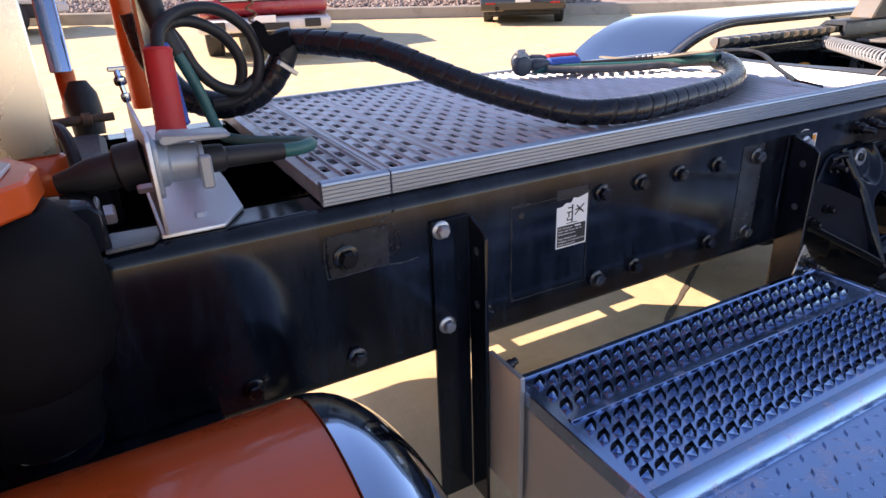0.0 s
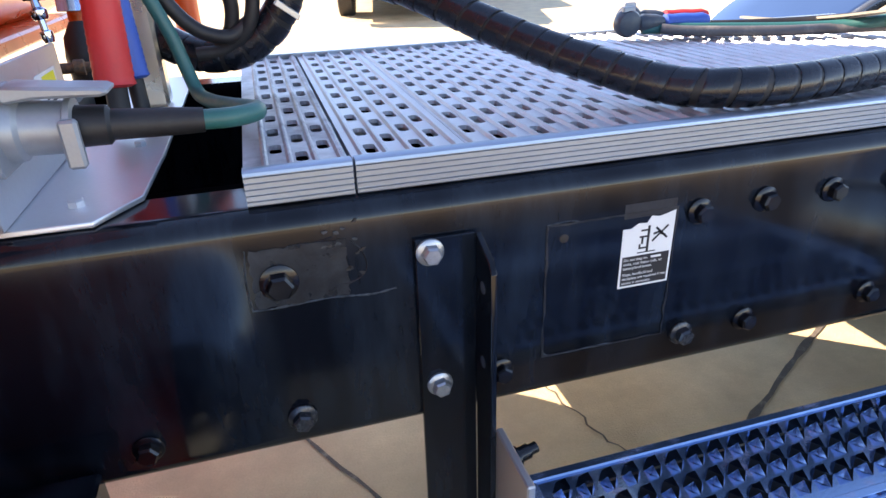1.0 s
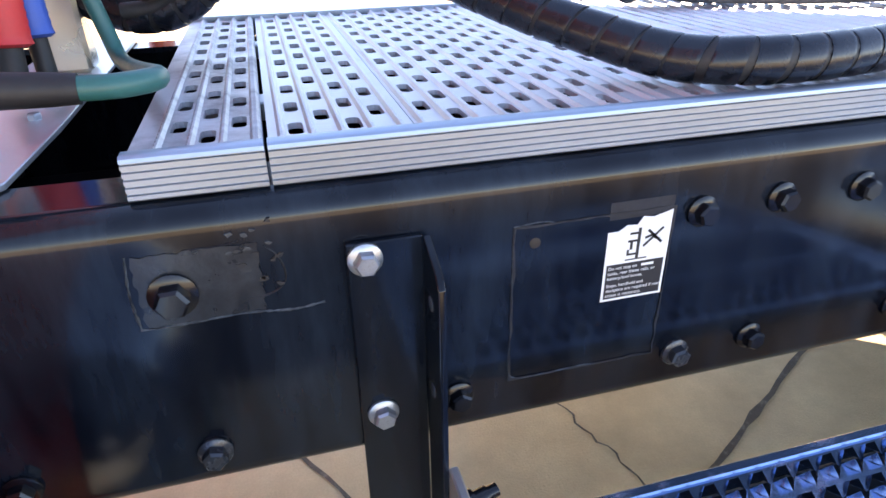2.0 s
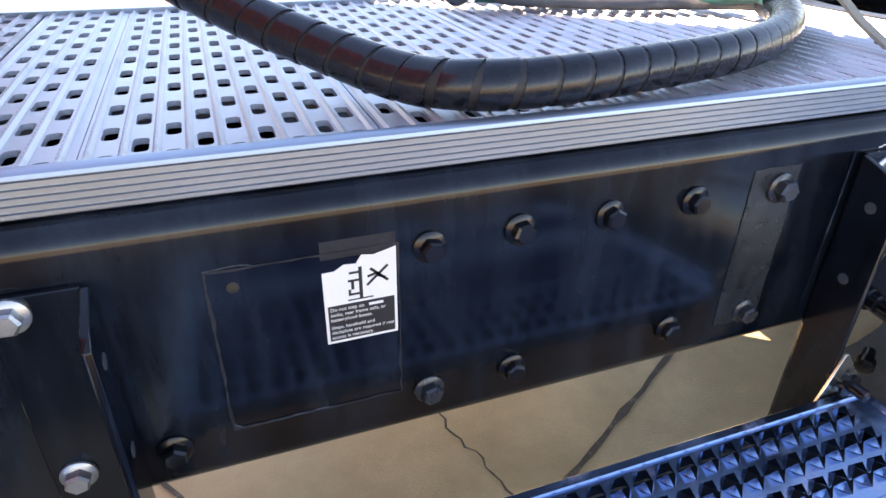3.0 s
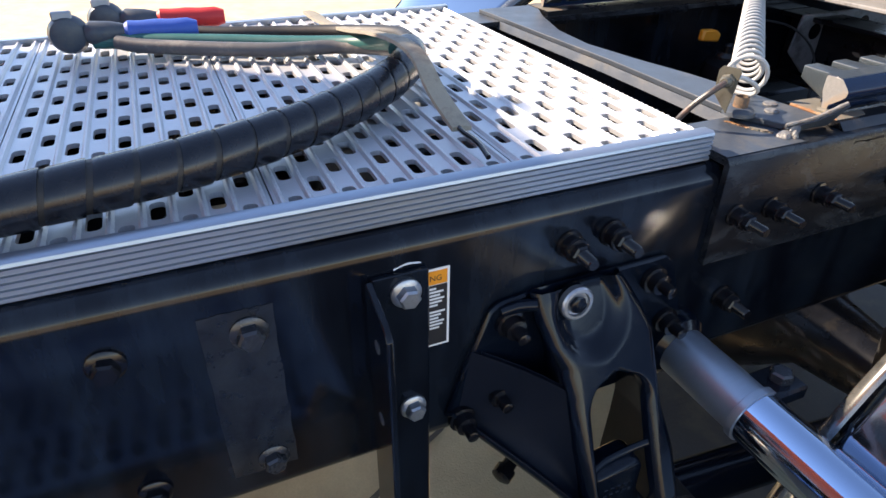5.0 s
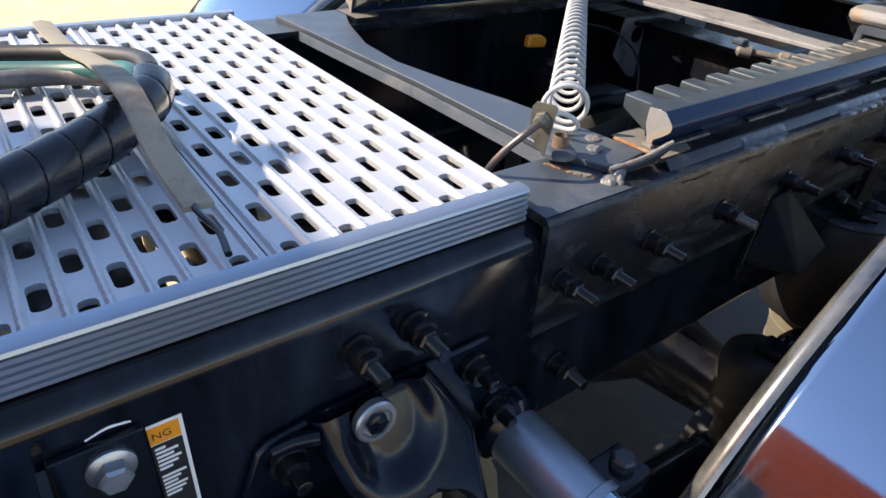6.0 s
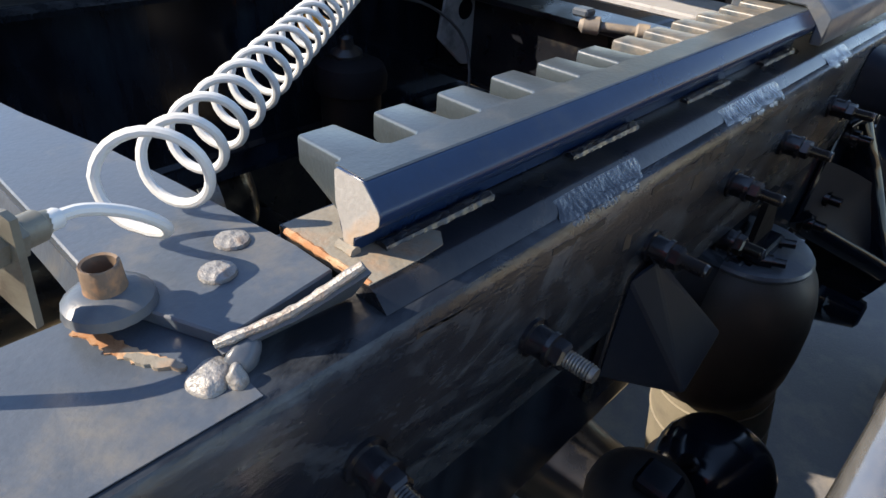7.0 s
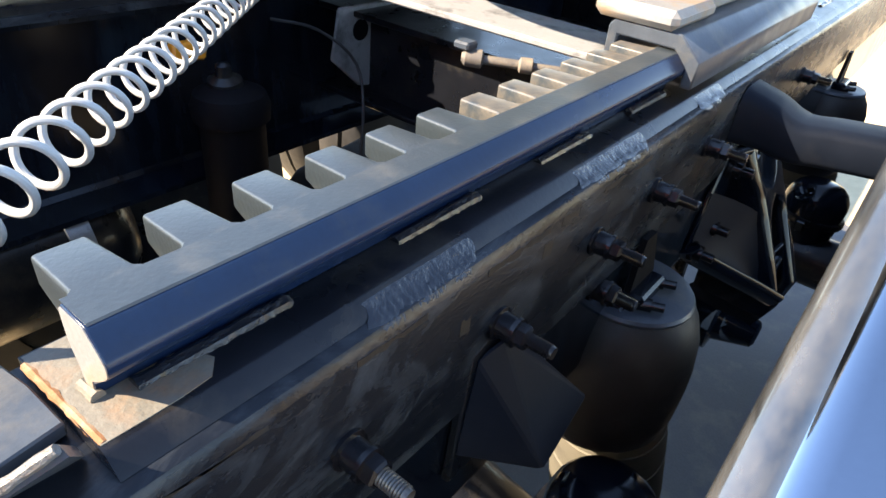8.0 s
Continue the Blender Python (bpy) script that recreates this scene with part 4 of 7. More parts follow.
lump((1.538, 0.022, 1.1565), (0.0105, 0.0100, 0.0060), WELD, "lump of bright weld metal on the angle's edge")
lump((1.5475, 0.014, 1.1565), (0.0050, 0.0062, 0.0085), WELD, "lump of bright weld metal on the angle's edge")
lump((1.556, 0.022, 1.1570), (0.0085, 0.0060, 0.0080), STEEL_GREY, "grey stub of cut metal beside the weld")


def edge_rust(x0, x1, z0, z1):
    """A thin scab of rust on the face of the angle, uneven at its rim."""
    bm = bmesh.new()
    k = max(6, int((x1 - x0) / 0.008))
    ring = [(x0 + (x1 - x0) * j / k, z0 + random.uniform(-0.002, 0.003) * (0.3 + math.sin(math.pi * j / k))) for j in range(k + 1)]
    ring += [(x1 - (x1 - x0) * j / k, z1 - random.uniform(0, 0.004) * (0.3 + math.sin(math.pi * j / k))) for j in range(k + 1)]
    prism(bm, ring, "y", -0.0099, -0.0093)
    return solo("rust_streak", bm, STAIN, "thin brown rust streak on the black angle", "rust", smooth=0)


for rx0, rx1, rz0, rz1 in ((1.640, 1.700, 1.141, 1.146), (1.765, 1.830, 1.139, 1.146), (1.900, 1.990, 1.138, 1.146), (2.010, 2.040, 1.134, 1.145), (2.09, 2.20, 1.139, 1.146), (1.985, 2.000, 1.112, 1.130), (1.872, 1.884, 1.095, 1.112)):
    edge_rust(rx0, rx1, rz0, rz1)

# ---- coiled air line and its fitting ----
def coiled_line():
    t = thing("coiled_air_line", (1.55, 0.12, 1.20), "light grey coiled air line stretched over the open frame", "air hose")
    start, d = Vector((1.562, 0.126, 1.200)), Vector((0.740, 0.670, -0.045)).normalized()
    u = Vector((0, 0, 1)) - d * d.z
    u.normalize()
    w = d.cross(u)
    line = spline([(1.508, 0.101, 1.214), (1.526, 0.107, 1.213), (1.542, 0.106, 1.208), (1.556, 0.103, 1.200), (1.565, 0.104, 1.190), (1.566, 0.112, 1.182), (1.562, 0.121, 1.180)], 0.004)
    turns, per, pitch = 25, 28, 0.042
    for i in range(turns * per):
        f = i / per
        ang = math.pi * 1.05 + 2 * math.pi * f
        r = 0.020 + 0.036 * f if f < 0.25 else 0.029 if f < 0.6 else max(0.0215, 0.029 - 0.0125 * (f - 0.6))
        line.append(start + d * (f * pitch) + u * math.cos(ang) * r + w * math.sin(ang) * r)
    bm = bmesh.new()
    sweep(bm, line, 0.0033, 10)
    part("coiled_hose", bm, COIL, t)
    bm = bmesh.new()
    lathe(bm, line[0], line[3] - line[0], [(-0.004, 0.0052), (0.010, 0.0052), (0.012, 0.0042)], 12)
    part("end_sleeve", bm, COIL, t)
    return t


coiled_line()


def bulkhead_fitting():
    t = thing("bulkhead_fitting", (1.48, 0.06, 1.17), "grey bulkhead air fitting on a small upright steel tab", "air fitting")
    c, d = Vector((1.4895, 0.0915, 1.217)), Vector((0.86, 0.45, -0.12)).normalized()
    bm = bmesh.new()
    s = Vector((-d.y, d.x, 0)).normalized()
    o = [c + s * a + Vector((0, 0, b)) for a, b in ((-0.014, 0.015), (-0.010, 0.018), (0.011, 0.018), (0.015, 0.012), (0.015, -0.020), (-0.006, -0.044))]
    lo, hi = [bm.verts.new(v) for v in o], [bm.verts.new(v + d * 0.004) for v in o]
    bm.faces.new(lo)
    bm.faces.new(hi[::-1])
    for i in range(6):
        bm.faces.new((lo[i], hi[i], hi[(i + 1) % 6], lo[(i + 1) % 6]))
    part("tab", bm, OLIVE, t)
    bm = bmesh.new()
    hexagon(bm, c, d, 0.018, 0.008, 0.003)
    hexagon(bm, c, -d, 0.017, 0.010, 0.0)
    part("lock_nut", bm, OLIVE, t)
    bm = bmesh.new()
    lathe(bm, c, d, [(0.010, 0.0078), (0.022, 0.0078), (0.024, 0.006), (0.030, 0.005)], 14)
    lathe(bm, c, -d, [(0.009, 0.0072), (0.018, 0.007), (0.021, 0.005)], 14)
    part("compression_nut", bm, OLIVE, t)
    return t


bulkhead_fitting()
bm = bmesh.new()
sweep(bm, spline([(1.472, 0.080, 1.219), (1.453, 0.082, 1.209), (1.436, 0.095, 1.186), (1.424, 0.106, 1.160), (1.420, 0.114, 1.13), (1.422, 0.12, 1.08)], 0.006), 0.0042, 10)
solo("air_line", bm, material("weathered_airline", (0.045, 0.042, 0.042), 0.4, tone=0.3, scale=60, second=(0.16, 0.065, 0.035), amount=0.42, spread=26), "short bent dark air line with rusty patches", "air hose")

# studs along the slider frame and above the hanger
for (sx, sz) in ((1.447, 1.073), (1.511, 1.071), (1.602, 1.075), (1.757, 1.074), (1.927, 1.078), (2.096, 1.083), (2.243, 1.087), (2.413, 1.092), (2.60, 1.09), (2.68, 1.09), (2.95, 1.08)):
    stud_bolt((sx, -0.0098, sz), "slider frame studs", "black stud with sleeve, nut and threaded end", 0.054, 0.0070, tip=THREAD if sx == 1.757 else None)
for (sx, sz) in ((1.194, 1.083), (1.256, 1.084), (1.479, 0.925), (2.16, 0.985), (2.235, 0.91)):
    stud_bolt((sx, -0.0008, sz), "frame rail studs", "black stud with sleeve, nut and threaded end", 0.052, 0.0082)


# ---- suspension hanger casting ----
def hanger(x_off, rim_width=0.013, y_off=0.0):
    def P(x, y, z):
        return (x + x_off, y + y_off, z)

    t = thing("suspension_hanger", P(1.22, 0, 0.55), "glossy black cast suspension hanger with an open A-shaped face", "hanger", "suspension hangers")
    bm = bmesh.new()
    outline = [(1.043, 0.869), (1.064, 0.934), (1.096, 1.018), (1.108, 1.027), (1.160, 1.033), (1.355, 1.033), (1.368, 1.022), (1.405, 0.925), (1.412, 0.88), (1.400, 0.835), (1.330, 0.822), (1.150, 0.822), (1.090, 0.826)]
    prism(bm, [(x + x_off, z) for x, z in outline], "y", y_off - 0.0105, y_off - 0.001, 0.003, 2)
    part("back_plate", bm, CAST, t)

    def along(z, table):
        for (z0, a0), (z1, a1) in zip(table, table[1:]):
            if z >= z1:
                return a0 + (a1 - a0) * (z0 - z) / (z0 - z1)
        return table[-1][1]

    left = [(1.040, 1.150), (1.00, 1.157), (0.97, 1.165), (0.945, 1.176), (0.91, 1.181), (0.84, 1.182), (0.76, 1.190), (0.66, 1.205)]
    right = [(1.040, 1.262), (1.015, 1.277), (0.99, 1.290), (0.966, 1.301), (0.94, 1.300), (0.87, 1.299), (0.84, 1.304), (0.815, 1.308), (0.77, 1.307), (0.66, 1.300)]

    def face_y(x, z):
        """The face leans out downwards; a round dish is pressed into its top."""
        y = -0.027 - 0.5 * (1.033 - z)
        y = max(y, -0.165 + 0.2 * max(0, 0.757 - z))
        d = math.hypot((x - 1.220) / 0.048, (z - 1.003) / 0.054)
        return y + 0.020 * (1 - min(1.0, max(0.0, (d - 0.72) / 0.33)) ** 2 * (3 - 2 * min(1.0, max(0.0, (d - 0.72) / 0.33)))) * min(1, (1.040 - z) / 0.012 + 0.25)

    def opening(z):
        """Half width of the gap between the legs."""
        if z > 0.9265:
            return 0.0
        if z > 0.884:
            return 0.0425 * math.sqrt(1 - ((z - 0.884) / 0.0425) ** 2)
        return 0.0425

    levels = 72
    for side in (0, 1):
        bm = bmesh.new()
        cols = 14
        front, back = [], []
        for i in range(levels + 1):
            z = 1.037 - (1.037 - 0.690) * i / levels
            xl, xr = along(z, left) - 0.006, along(z, right) + 0.009
            mid = 1.2435 - 0.006 * max(0, 0.9 - z) / 0.1
            mid = mid + max(0, 0.80 - z) * 0.05
            inner = mid - opening(z) if side == 0 else mid + opening(z)
            outer = xl if side == 0 else xr
            fr, bk = [], []
            for c in range(cols + 1):
                u = 0.5 - 0.5 * math.cos(math.pi * c / cols)
                x = outer + (inner - outer) * u
                w = abs(inner - outer)
                r_out = 0.011 * max(0.0, 1 - u * w / 0.013) ** 2
                r_in = 0.008 * max(0.0, 1 - (1 - u) * w / 0.009) ** 2 if opening(z) > 0 else 0.0
                y = min(face_y(x, z) + r_out + r_in, -0.0115)
                fr.append(bm.verts.new(P(x, y, z)))
                bk.append(bm.verts.new(P(x + (0.006 if side == 0 else -0.006) * (c == 0), min(y + (0.014 if 0 < c else 0.2), -0.0108), z)))
            front.append(fr)
            back.append(bk)
        for i in range(levels):
            for c in range(cols):
                bm.faces.new((front[i][c], front[i][c + 1], front[i + 1][c + 1], front[i + 1][c]))
                bm.faces.new((back[i][c], back[i + 1][c], back[i + 1][c + 1], back[i][c + 1]))
            bm.faces.new((front[i][0], front[i + 1][0], back[i + 1][0], back[i][0]))
            bm.faces.new((front[i][cols], back[i][cols], back[i + 1][cols], front[i + 1][cols]))
        bm.faces.new(front[-1] + back[-1][::-1])
        bmesh.ops.remove_doubles(bm, verts=bm.verts[:], dist=0.0002)
        part("leg_face", bm, CAST, t, smooth=60)

    def flange(name, pts, width, thick):
        """A rolled edge: a flat oval strip along a line."""
        b = bmesh.new()
        line = spline([P(*p) for p in pts], 0.010)
        rings = []
        for i, q in enumerate(line):
            d = (line[min(i + 1, len(line) - 1)] - line[max(i - 1, 0)]).normalized()
            u = Vector((0, -0.75, 0.66))
            u = (u - d * u.dot(d)).normalized()
            w = d.cross(u)
            rings.append([b.verts.new(q + u * math.cos(k * math.pi / 6) * width + w * math.sin(k * math.pi / 6) * thick) for k in range(12)])
        for p, q in zip(rings, rings[1:]):
            for k in range(12):
                b.faces.new((p[k], p[(k + 1) % 12], q[(k + 1) % 12], q[k]))
        b.faces.new(rings[0][::-1])
        b.faces.new(rings[-1])
        part(name, b, CAST, t, smooth=60)

    bm = bmesh.new()
    rim = spline([P(1.046, -0.006, 0.872), P(1.072, -0.020, 0.848), P(1.108, -0.058, 0.822), P(1.150, -0.108, 0.792), P(1.190, -0.152, 0.757)], 0.012)
    rows = []
    for i, q in enumerate(rim):
        u = i / (len(rim) - 1)
        z = 0.965 - 0.215 * u
        x = along(z, left) + 0.004
        e = Vector(P(x, face_y(x, z) + 0.010, z))
        start = Vector(P(1.075 + 0.10 * u, -0.0105 - 0.10 * u, 0.965 - 0.19 * u))
        e = e if u > 0.25 else start.lerp(e, u / 0.25)
        row = []
        for k in range(9):
            v = k / 8
            c = q.lerp(e, v)
            c.y += 0.030 * math.sin(math.pi * v) * u
            row.append(c)
        rows.append(row)
    fore = [[bm.verts.new(c) for c in row] for row in rows]
    aft = [[bm.verts.new(c + Vector((0, 0.007, 0.002))) for c in row] for row in rows]
    for i in range(len(rows) - 1):
        for k in range(8):
            bm.faces.new((fore[i][k], fore[i][k + 1], fore[i + 1][k + 1], fore[i + 1][k]))
            bm.faces.new((aft[i][k], aft[i + 1][k], aft[i + 1][k + 1], aft[i][k + 1]))
        bm.faces.new((fore[i][0], fore[i + 1][0], aft[i + 1][0], aft[i][0]))
    part("side_web", bm, SATIN_BLACK, t, smooth=60)
    flange("lower_flange", [(1.046, -0.008, 0.872), (1.072, -0.022, 0.848), (1.108, -0.060, 0.822), (1.150, -0.110, 0.792), (1.184, -0.150, 0.765)], rim_width, rim_width * 0.42)
    flange("top_rib", [(1.112, -0.010, 1.015), (1.130, -0.016, 1.022), (1.150, -0.025, 1.024)], 0.010, 0.008)
    flange("cross_rib", [(1.196, -0.118, 0.806), (1.222, -0.112, 0.812), (1.258, -0.112, 0.818), (1.288, -0.118, 0.828)], 0.003, 0.005)
    bm = bmesh.new()
    prism(bm, [(1.196 + x_off, 0.805), (1.262 + x_off, 0.815), (1.272 + x_off, 0.80), (1.272 + x_off, 0.755), (1.285 + x_off, 0.715), (1.210 + x_off, 0.700)], "y", y_off - 0.130, y_off - 0.085, 0.008, 3)
    pad = part("recessed_pad", bm, CAST, t)
    for j in range(2):
        for k in range(5):
            bm = bmesh.new()
            bx, bz = 1.212 + 0.010 * k + x_off, 0.772 - 0.012 * j
            box(bm, bx, bx + 0.006, y_off - 0.1314, y_off - 0.129, bz, bz + 0.0075, 0.0008, 1)
            part("cast_mark", bm, CAST, pad)
    bm = bmesh.new()
    lathe(bm, P(1.205, -0.022, 1.012), (0, -1, 0.1), [(0, 0.0225), (0.008, 0.0225), (0.010, 0.0205), (0.0102, 0.0165), (0.007, 0.0150), (0.006, 0.004)], 28)
    boss = part("boss_washer", bm, ZINC, t, "bare grey washer")
    bm = bmesh.new()
    hexagon(bm, P(1.205, -0.029, 1.012), (0, -1, 0.1), 0.020, 0.006, 0.0)
    part("boss_nut", bm, CAST, boss)
    for (bx, bz) in ((1.122, 0.998), (1.108, 0.893), (1.062, 0.862), (1.335, 1.004), (1.372, 0.925)):
        b = Vector(P(bx, -0.0155, bz))
        bm = bmesh.new()
        lathe(bm, b, OUT, [(-0.004, 0.019), (0.003, 0.019), (0.004, 0.015), (0.016, 0.014), (0.017, 0.0085), (0.034, 0.008), (0.035, 0.006)], 14)
        part("mounting_stud", bm, BOLT, t)
    bm = bmesh.new()
    lathe(bm, P(1.33, 0.02, 0.585), OUT, [(0, 0.045), (0.03, 0.075), (0.08, 0.075), (0.085, 0.05), (0.16, 0.03), (0.165, 0.02)], 22)
    part("pivot_bushing", bm, CAST, t)
    bm = bmesh.new()
    lathe(bm, P(1.165, 0.01, 0.715), (-1, -0.6, -0.2), [(0, 0.010), (0.024, 0.011), (0.026, 0.015), (0.042, 0.015), (0.045, 0.009)], 14)
    part("cross_bolt", bm, BOLT, t)
    return t


near_hanger = hanger(-0.0075)
# Unseen far hanger, added for the shade it casts on the ground.
copy_thing(near_hanger, Matrix.Translation((near_hanger.location.x, 0.87 - near_hanger.location.y, near_hanger.location.z)) @ Matrix.Diagonal((1, -1, 1, 1)))
hanger(1.482, 0.022)


# ---- fender arm and fenders ----
def fender_arm():
    t = thing("fender_arm", (1.375, -0.3, 0.865), "polished tubular fender arm in a black clamp socket", "fender arm")
    bm = bmesh.new()
    lathe(bm, (1.392, -0.002, 0.874), (0.05, -1, -0.06), [(0, 0.052), (0.02, 0.048), (0.03, 0.036), (0.05, 0.036)], 24)
    part("socket", bm, CAST, t)
    bm = bmesh.new()
    lathe(bm, (1.394, -0.050, 0.871), (0.05, -1, -0.06), [(-0.03, 0.0372), (0.100, 0.0372), (0.102, 0.0415), (0.112, 0.0415), (0.113, 0.037)], 28)
    part("sleeve", bm, ALU_TRIM, t, "matt grey sleeve")
    bm = bmesh.new()
    lathe(bm, (1.394, -0.050, 0.871), (0.05, -1, -0.06), [(0.108, 0.0385), (0.69, 0.0385)], 36)
    part("tube", bm, CHROME, t, "polished bright tube")
    bm = bmesh.new()
    box(bm, 1.405, 1.475, -0.17, -0.12, 0.875, 0.897, 0.003, 1)
    part("clamp_lug", bm, BLACK, t)
    bm = bmesh.new()
    hexagon(bm, (1.450, -0.145, 0.897), (0, 0, 1), 0.026, 0.014)
    part("clamp_bolt", bm, WORN_BOLT, t)
    return t


fender_arm()


def fender(mirror, label):
    """A full round fender over the tandem: a thin curved sheet with a rolled inner lip."""
    m = (lambda y: y) if not mirror else (lambda y: 0.87 - y)
    t = thing("wheel_fender", (2.7, m(-0.5), 0.8), label, "fender", "wheel fenders")
    path = []
    cx, cz, r = 2.12, 0.50, 0.75
    for i in range(25):
        a = math.pi - radians(2) - i / 24 * radians(88)
        path.append((cx + r * math.cos(a), cz + r * math.sin(a)))
    path += [(2.5, cz + r), (2.9, cz + r), (3.35, cz + r)]
    for i in range(1, 25):
        a = math.pi / 2 - i / 24 * radians(86)
        path.append((3.40 + r * math.cos(a), cz + r * math.sin(a)))
    across = [(-0.206, -0.034), (-0.202, -0.022), (-0.203, -0.010), (-0.207, -0.003), (-0.214, 0.0002), (-0.226, 0.0020), (-0.242, 0.0030), (-0.30, 0.0038), (-0.40, 0.0046), (-0.52, 0.006), (-0.64, 0.004), (-0.79, 0.0), (-0.802, -0.004), (-0.808, -0.014), (-0.808, -0.03)]
    for name, mat, sect in (("inner_lip", FENDER_LIP, across[:6]), ("sheet", FENDER, across[5:])):
        bm = bmesh.new()
        rows = []
        for i, (x, z) in enumerate(path):
            a, b = path[max(i - 1, 0)], path[min(i + 1, len(path) - 1)]
            nx, nz = -(b[1] - a[1]), (b[0] - a[0])
            l = math.hypot(nx, nz)
            nx, nz = nx / l, nz / l
            rows.append([bm.verts.new((x + nx * h, m(y), z + nz * h)) for y, h in sect])
        for p, q in zip(rows, rows[1:]):
            for k in range(len(sect) - 1):
                bm.faces.new((p[k], p[k + 1], q[k + 1], q[k]))
        sheet = part(name, bm, mat, t, smooth=60)
        mod = sheet.modifiers.new("thickness", "SOLIDIFY")
        mod.thickness = 0.003
    return t


fender(False, "polished stainless fender over the rear wheels, dusty inner lip toned dark")
fender(True, "polished stainless fender over the far rear wheels")


# ---- air springs, bump stop, axle and torque parts under the rear frame ----
def air_spring(x, y):
    t = thing("air_spring", (x, y, 0.45), "black rubber air spring with a round top plate", "air spring", "air springs")
    bm = bmesh.new()
    lathe(bm, (x, y, 0.45), (0, 0, 1), [(0.235, 0.070), (0.230, 0.085), (0.235, 0.097), (0.250, 0.106), (0.285, 0.112), (0.33, 0.114), (0.37, 0.113), (0.41, 0.108), (0.44, 0.098), (0.458, 0.086), (0.465, 0.080)], 40)
    part("bellows", bm, RUBBER, t)
    bm = bmesh.new()
    lathe(bm, (x + 0.105, y - 0.036, 0.40), (-0.24, 0.09, 1), [(0, 0.098), (0.006, 0.102), (0.05, 0.102), (0.22, 0.095), (0.30, 0.090), (0.325, 0.085), (0.34, 0.075)], 40)
    piston = part("piston", bm, DUSTY_PISTON, t, "tan dusty ribbed piston")
    for z, r in ((0.565, 0.0985), (0.645, 0.0945)):
        bm = bmesh.new()
        k = (z - 0.40) / 0.97
        lathe(bm, (x + 0.105 - 0.24 * k, y - 0.036 + 0.09 * k, z), (-0.24, 0.09, 1), [(-0.0010, r - 0.003), (-0.0005, r + 0.0004), (0.0005, r + 0.0004), (0.0010, r - 0.003)], 40, cap=False)
        part("moulded_ring", bm, DUSTY_PISTON, piston)
    bm = bmesh.new()
    lathe(bm, (x, y, 0.905), (0, 0, 1), [(0, 0.078), (0.005, 0.085), (0.010, 0.086), (0.014, 0.083), (0.016, 0.074)], 36)
    part("top_plate", bm, STEEL_GREY, t)
    bm = bmesh.new()
    box(bm, x - 0.055, x + 0.02, y - 0.035, y - 0.002, 0.9205, 0.942, 0.004, 1)
    part("mounting_bracket", bm, BLACK, t)
    bm = bmesh.new()
    prism(bm, [(x - 0.055, 0.942), (x + 0.02, 0.942), (x - 0.02, 1.02), (x - 0.05, 1.02)], "y", -0.020, -0.012)
    part("upright_tab", bm, SOFT_BLACK, t)
    for dx, dy in ((-0.045, -0.030), (0.015, -0.022)):
        bm = bmesh.new()
        lathe(bm, (x + dx, y + dy, 0.928), (0.3, -1, 0.1), [(0, 0.009), (0.014, 0.009), (0.015, 0.006), (0.030, 0.006)], 12)
        part("stud", bm, BOLT, t)
    return t


air_spring(2.295, -0.004)
air_spring(3.60, -0.004)


def bump_stop():
    t = thing("bump_stop_bracket", (1.98, -0.04, 0.89), "black folded steel bump stop bracket below a stud", "bracket")
    bm = bmesh.new()
    for p in ((1.902, -0.0105, 1.052), (1.928, -0.019, 1.064), (1.945, -0.0105, 1.062), (2.027, -0.069, 0.957), (2.040, -0.0105, 0.950), (1.936, -0.078, 0.938), (1.888, -0.0105, 0.944), (1.935, -0.0105, 0.915), (2.020, -0.0105, 0.925), (2.018, -0.060, 0.938)):
        bm.verts.new(p)
    bmesh.ops.convex_hull(bm, input=bm.verts[:])
    bmesh.ops.dissolve_limit(bm, angle_limit=0.12, verts=bm.verts[:], edges=bm.edges[:])
    bmesh.ops.bevel(bm, geom=[e for e in bm.edges if e.calc_face_angle(0) > 0.3], offset=0.002, segments=1, affect="EDGES")
    part("pointed_face", bm, SATIN_BLACK, t, smooth=0)
    bm = bmesh.new()
    prism(bm, [(1.885, 0.905), (2.045, 0.905), (2.050, 0.950), (1.95, 1.075), (1.895, 1.060)], "y", -0.0104, -0.0008, 0.002, 1)
    part("back_plate", bm, BLACK_DUSTY, t)
    return t


bump_stop()


def brake_chamber(x, y):
    t = thing("brake_chamber", (x, y, 0.55), "round glossy black brake chamber on the axle", "brake chamber", "brake chambers")
    bm = bmesh.new()
    lathe(bm, (x, y, 0.545), (0.06, -0.05, 1), [(0, 0.05), (0.01, 0.074), (0.06, 0.080), (0.118, 0.080), (0.135, 0.076), (0.152, 0.066), (0.165, 0.050), (0.172, 0.028), (0.174, 0.0)], 36)
    part("can", bm, CAST, t, smooth=50)
    bm = bmesh.new()
    lathe(bm, (x + 0.004, y - 0.003, 0.608), (0.06, -0.05, 1), [(0, 0.079), (0.002, 0.088), (0.010, 0.090), (0.018, 0.088), (0.020, 0.079)], 36)
    part("clamp_band", bm, BLACK_DUSTY, t)
    bm = bmesh.new()
    box(bm, x - 0.10, x - 0.080, y - 0.012, y + 0.012, 0.602, 0.632, 0.003, 1)
    part("clamp_lug", bm, BOLT, t)
    bm = bmesh.new()
    lathe(bm, (x - 0.045, y + 0.01, 0.690), (-0.6, 0.2, 0.8), [(0, 0.012), (0.02, 0.012), (0.022, 0.008), (0.04, 0.008)], 12)
    part("air_port", bm, BOLT, t)
    return t


brake_chamber(2.14, -0.095)
brake_chamber(3.42, -0.095)


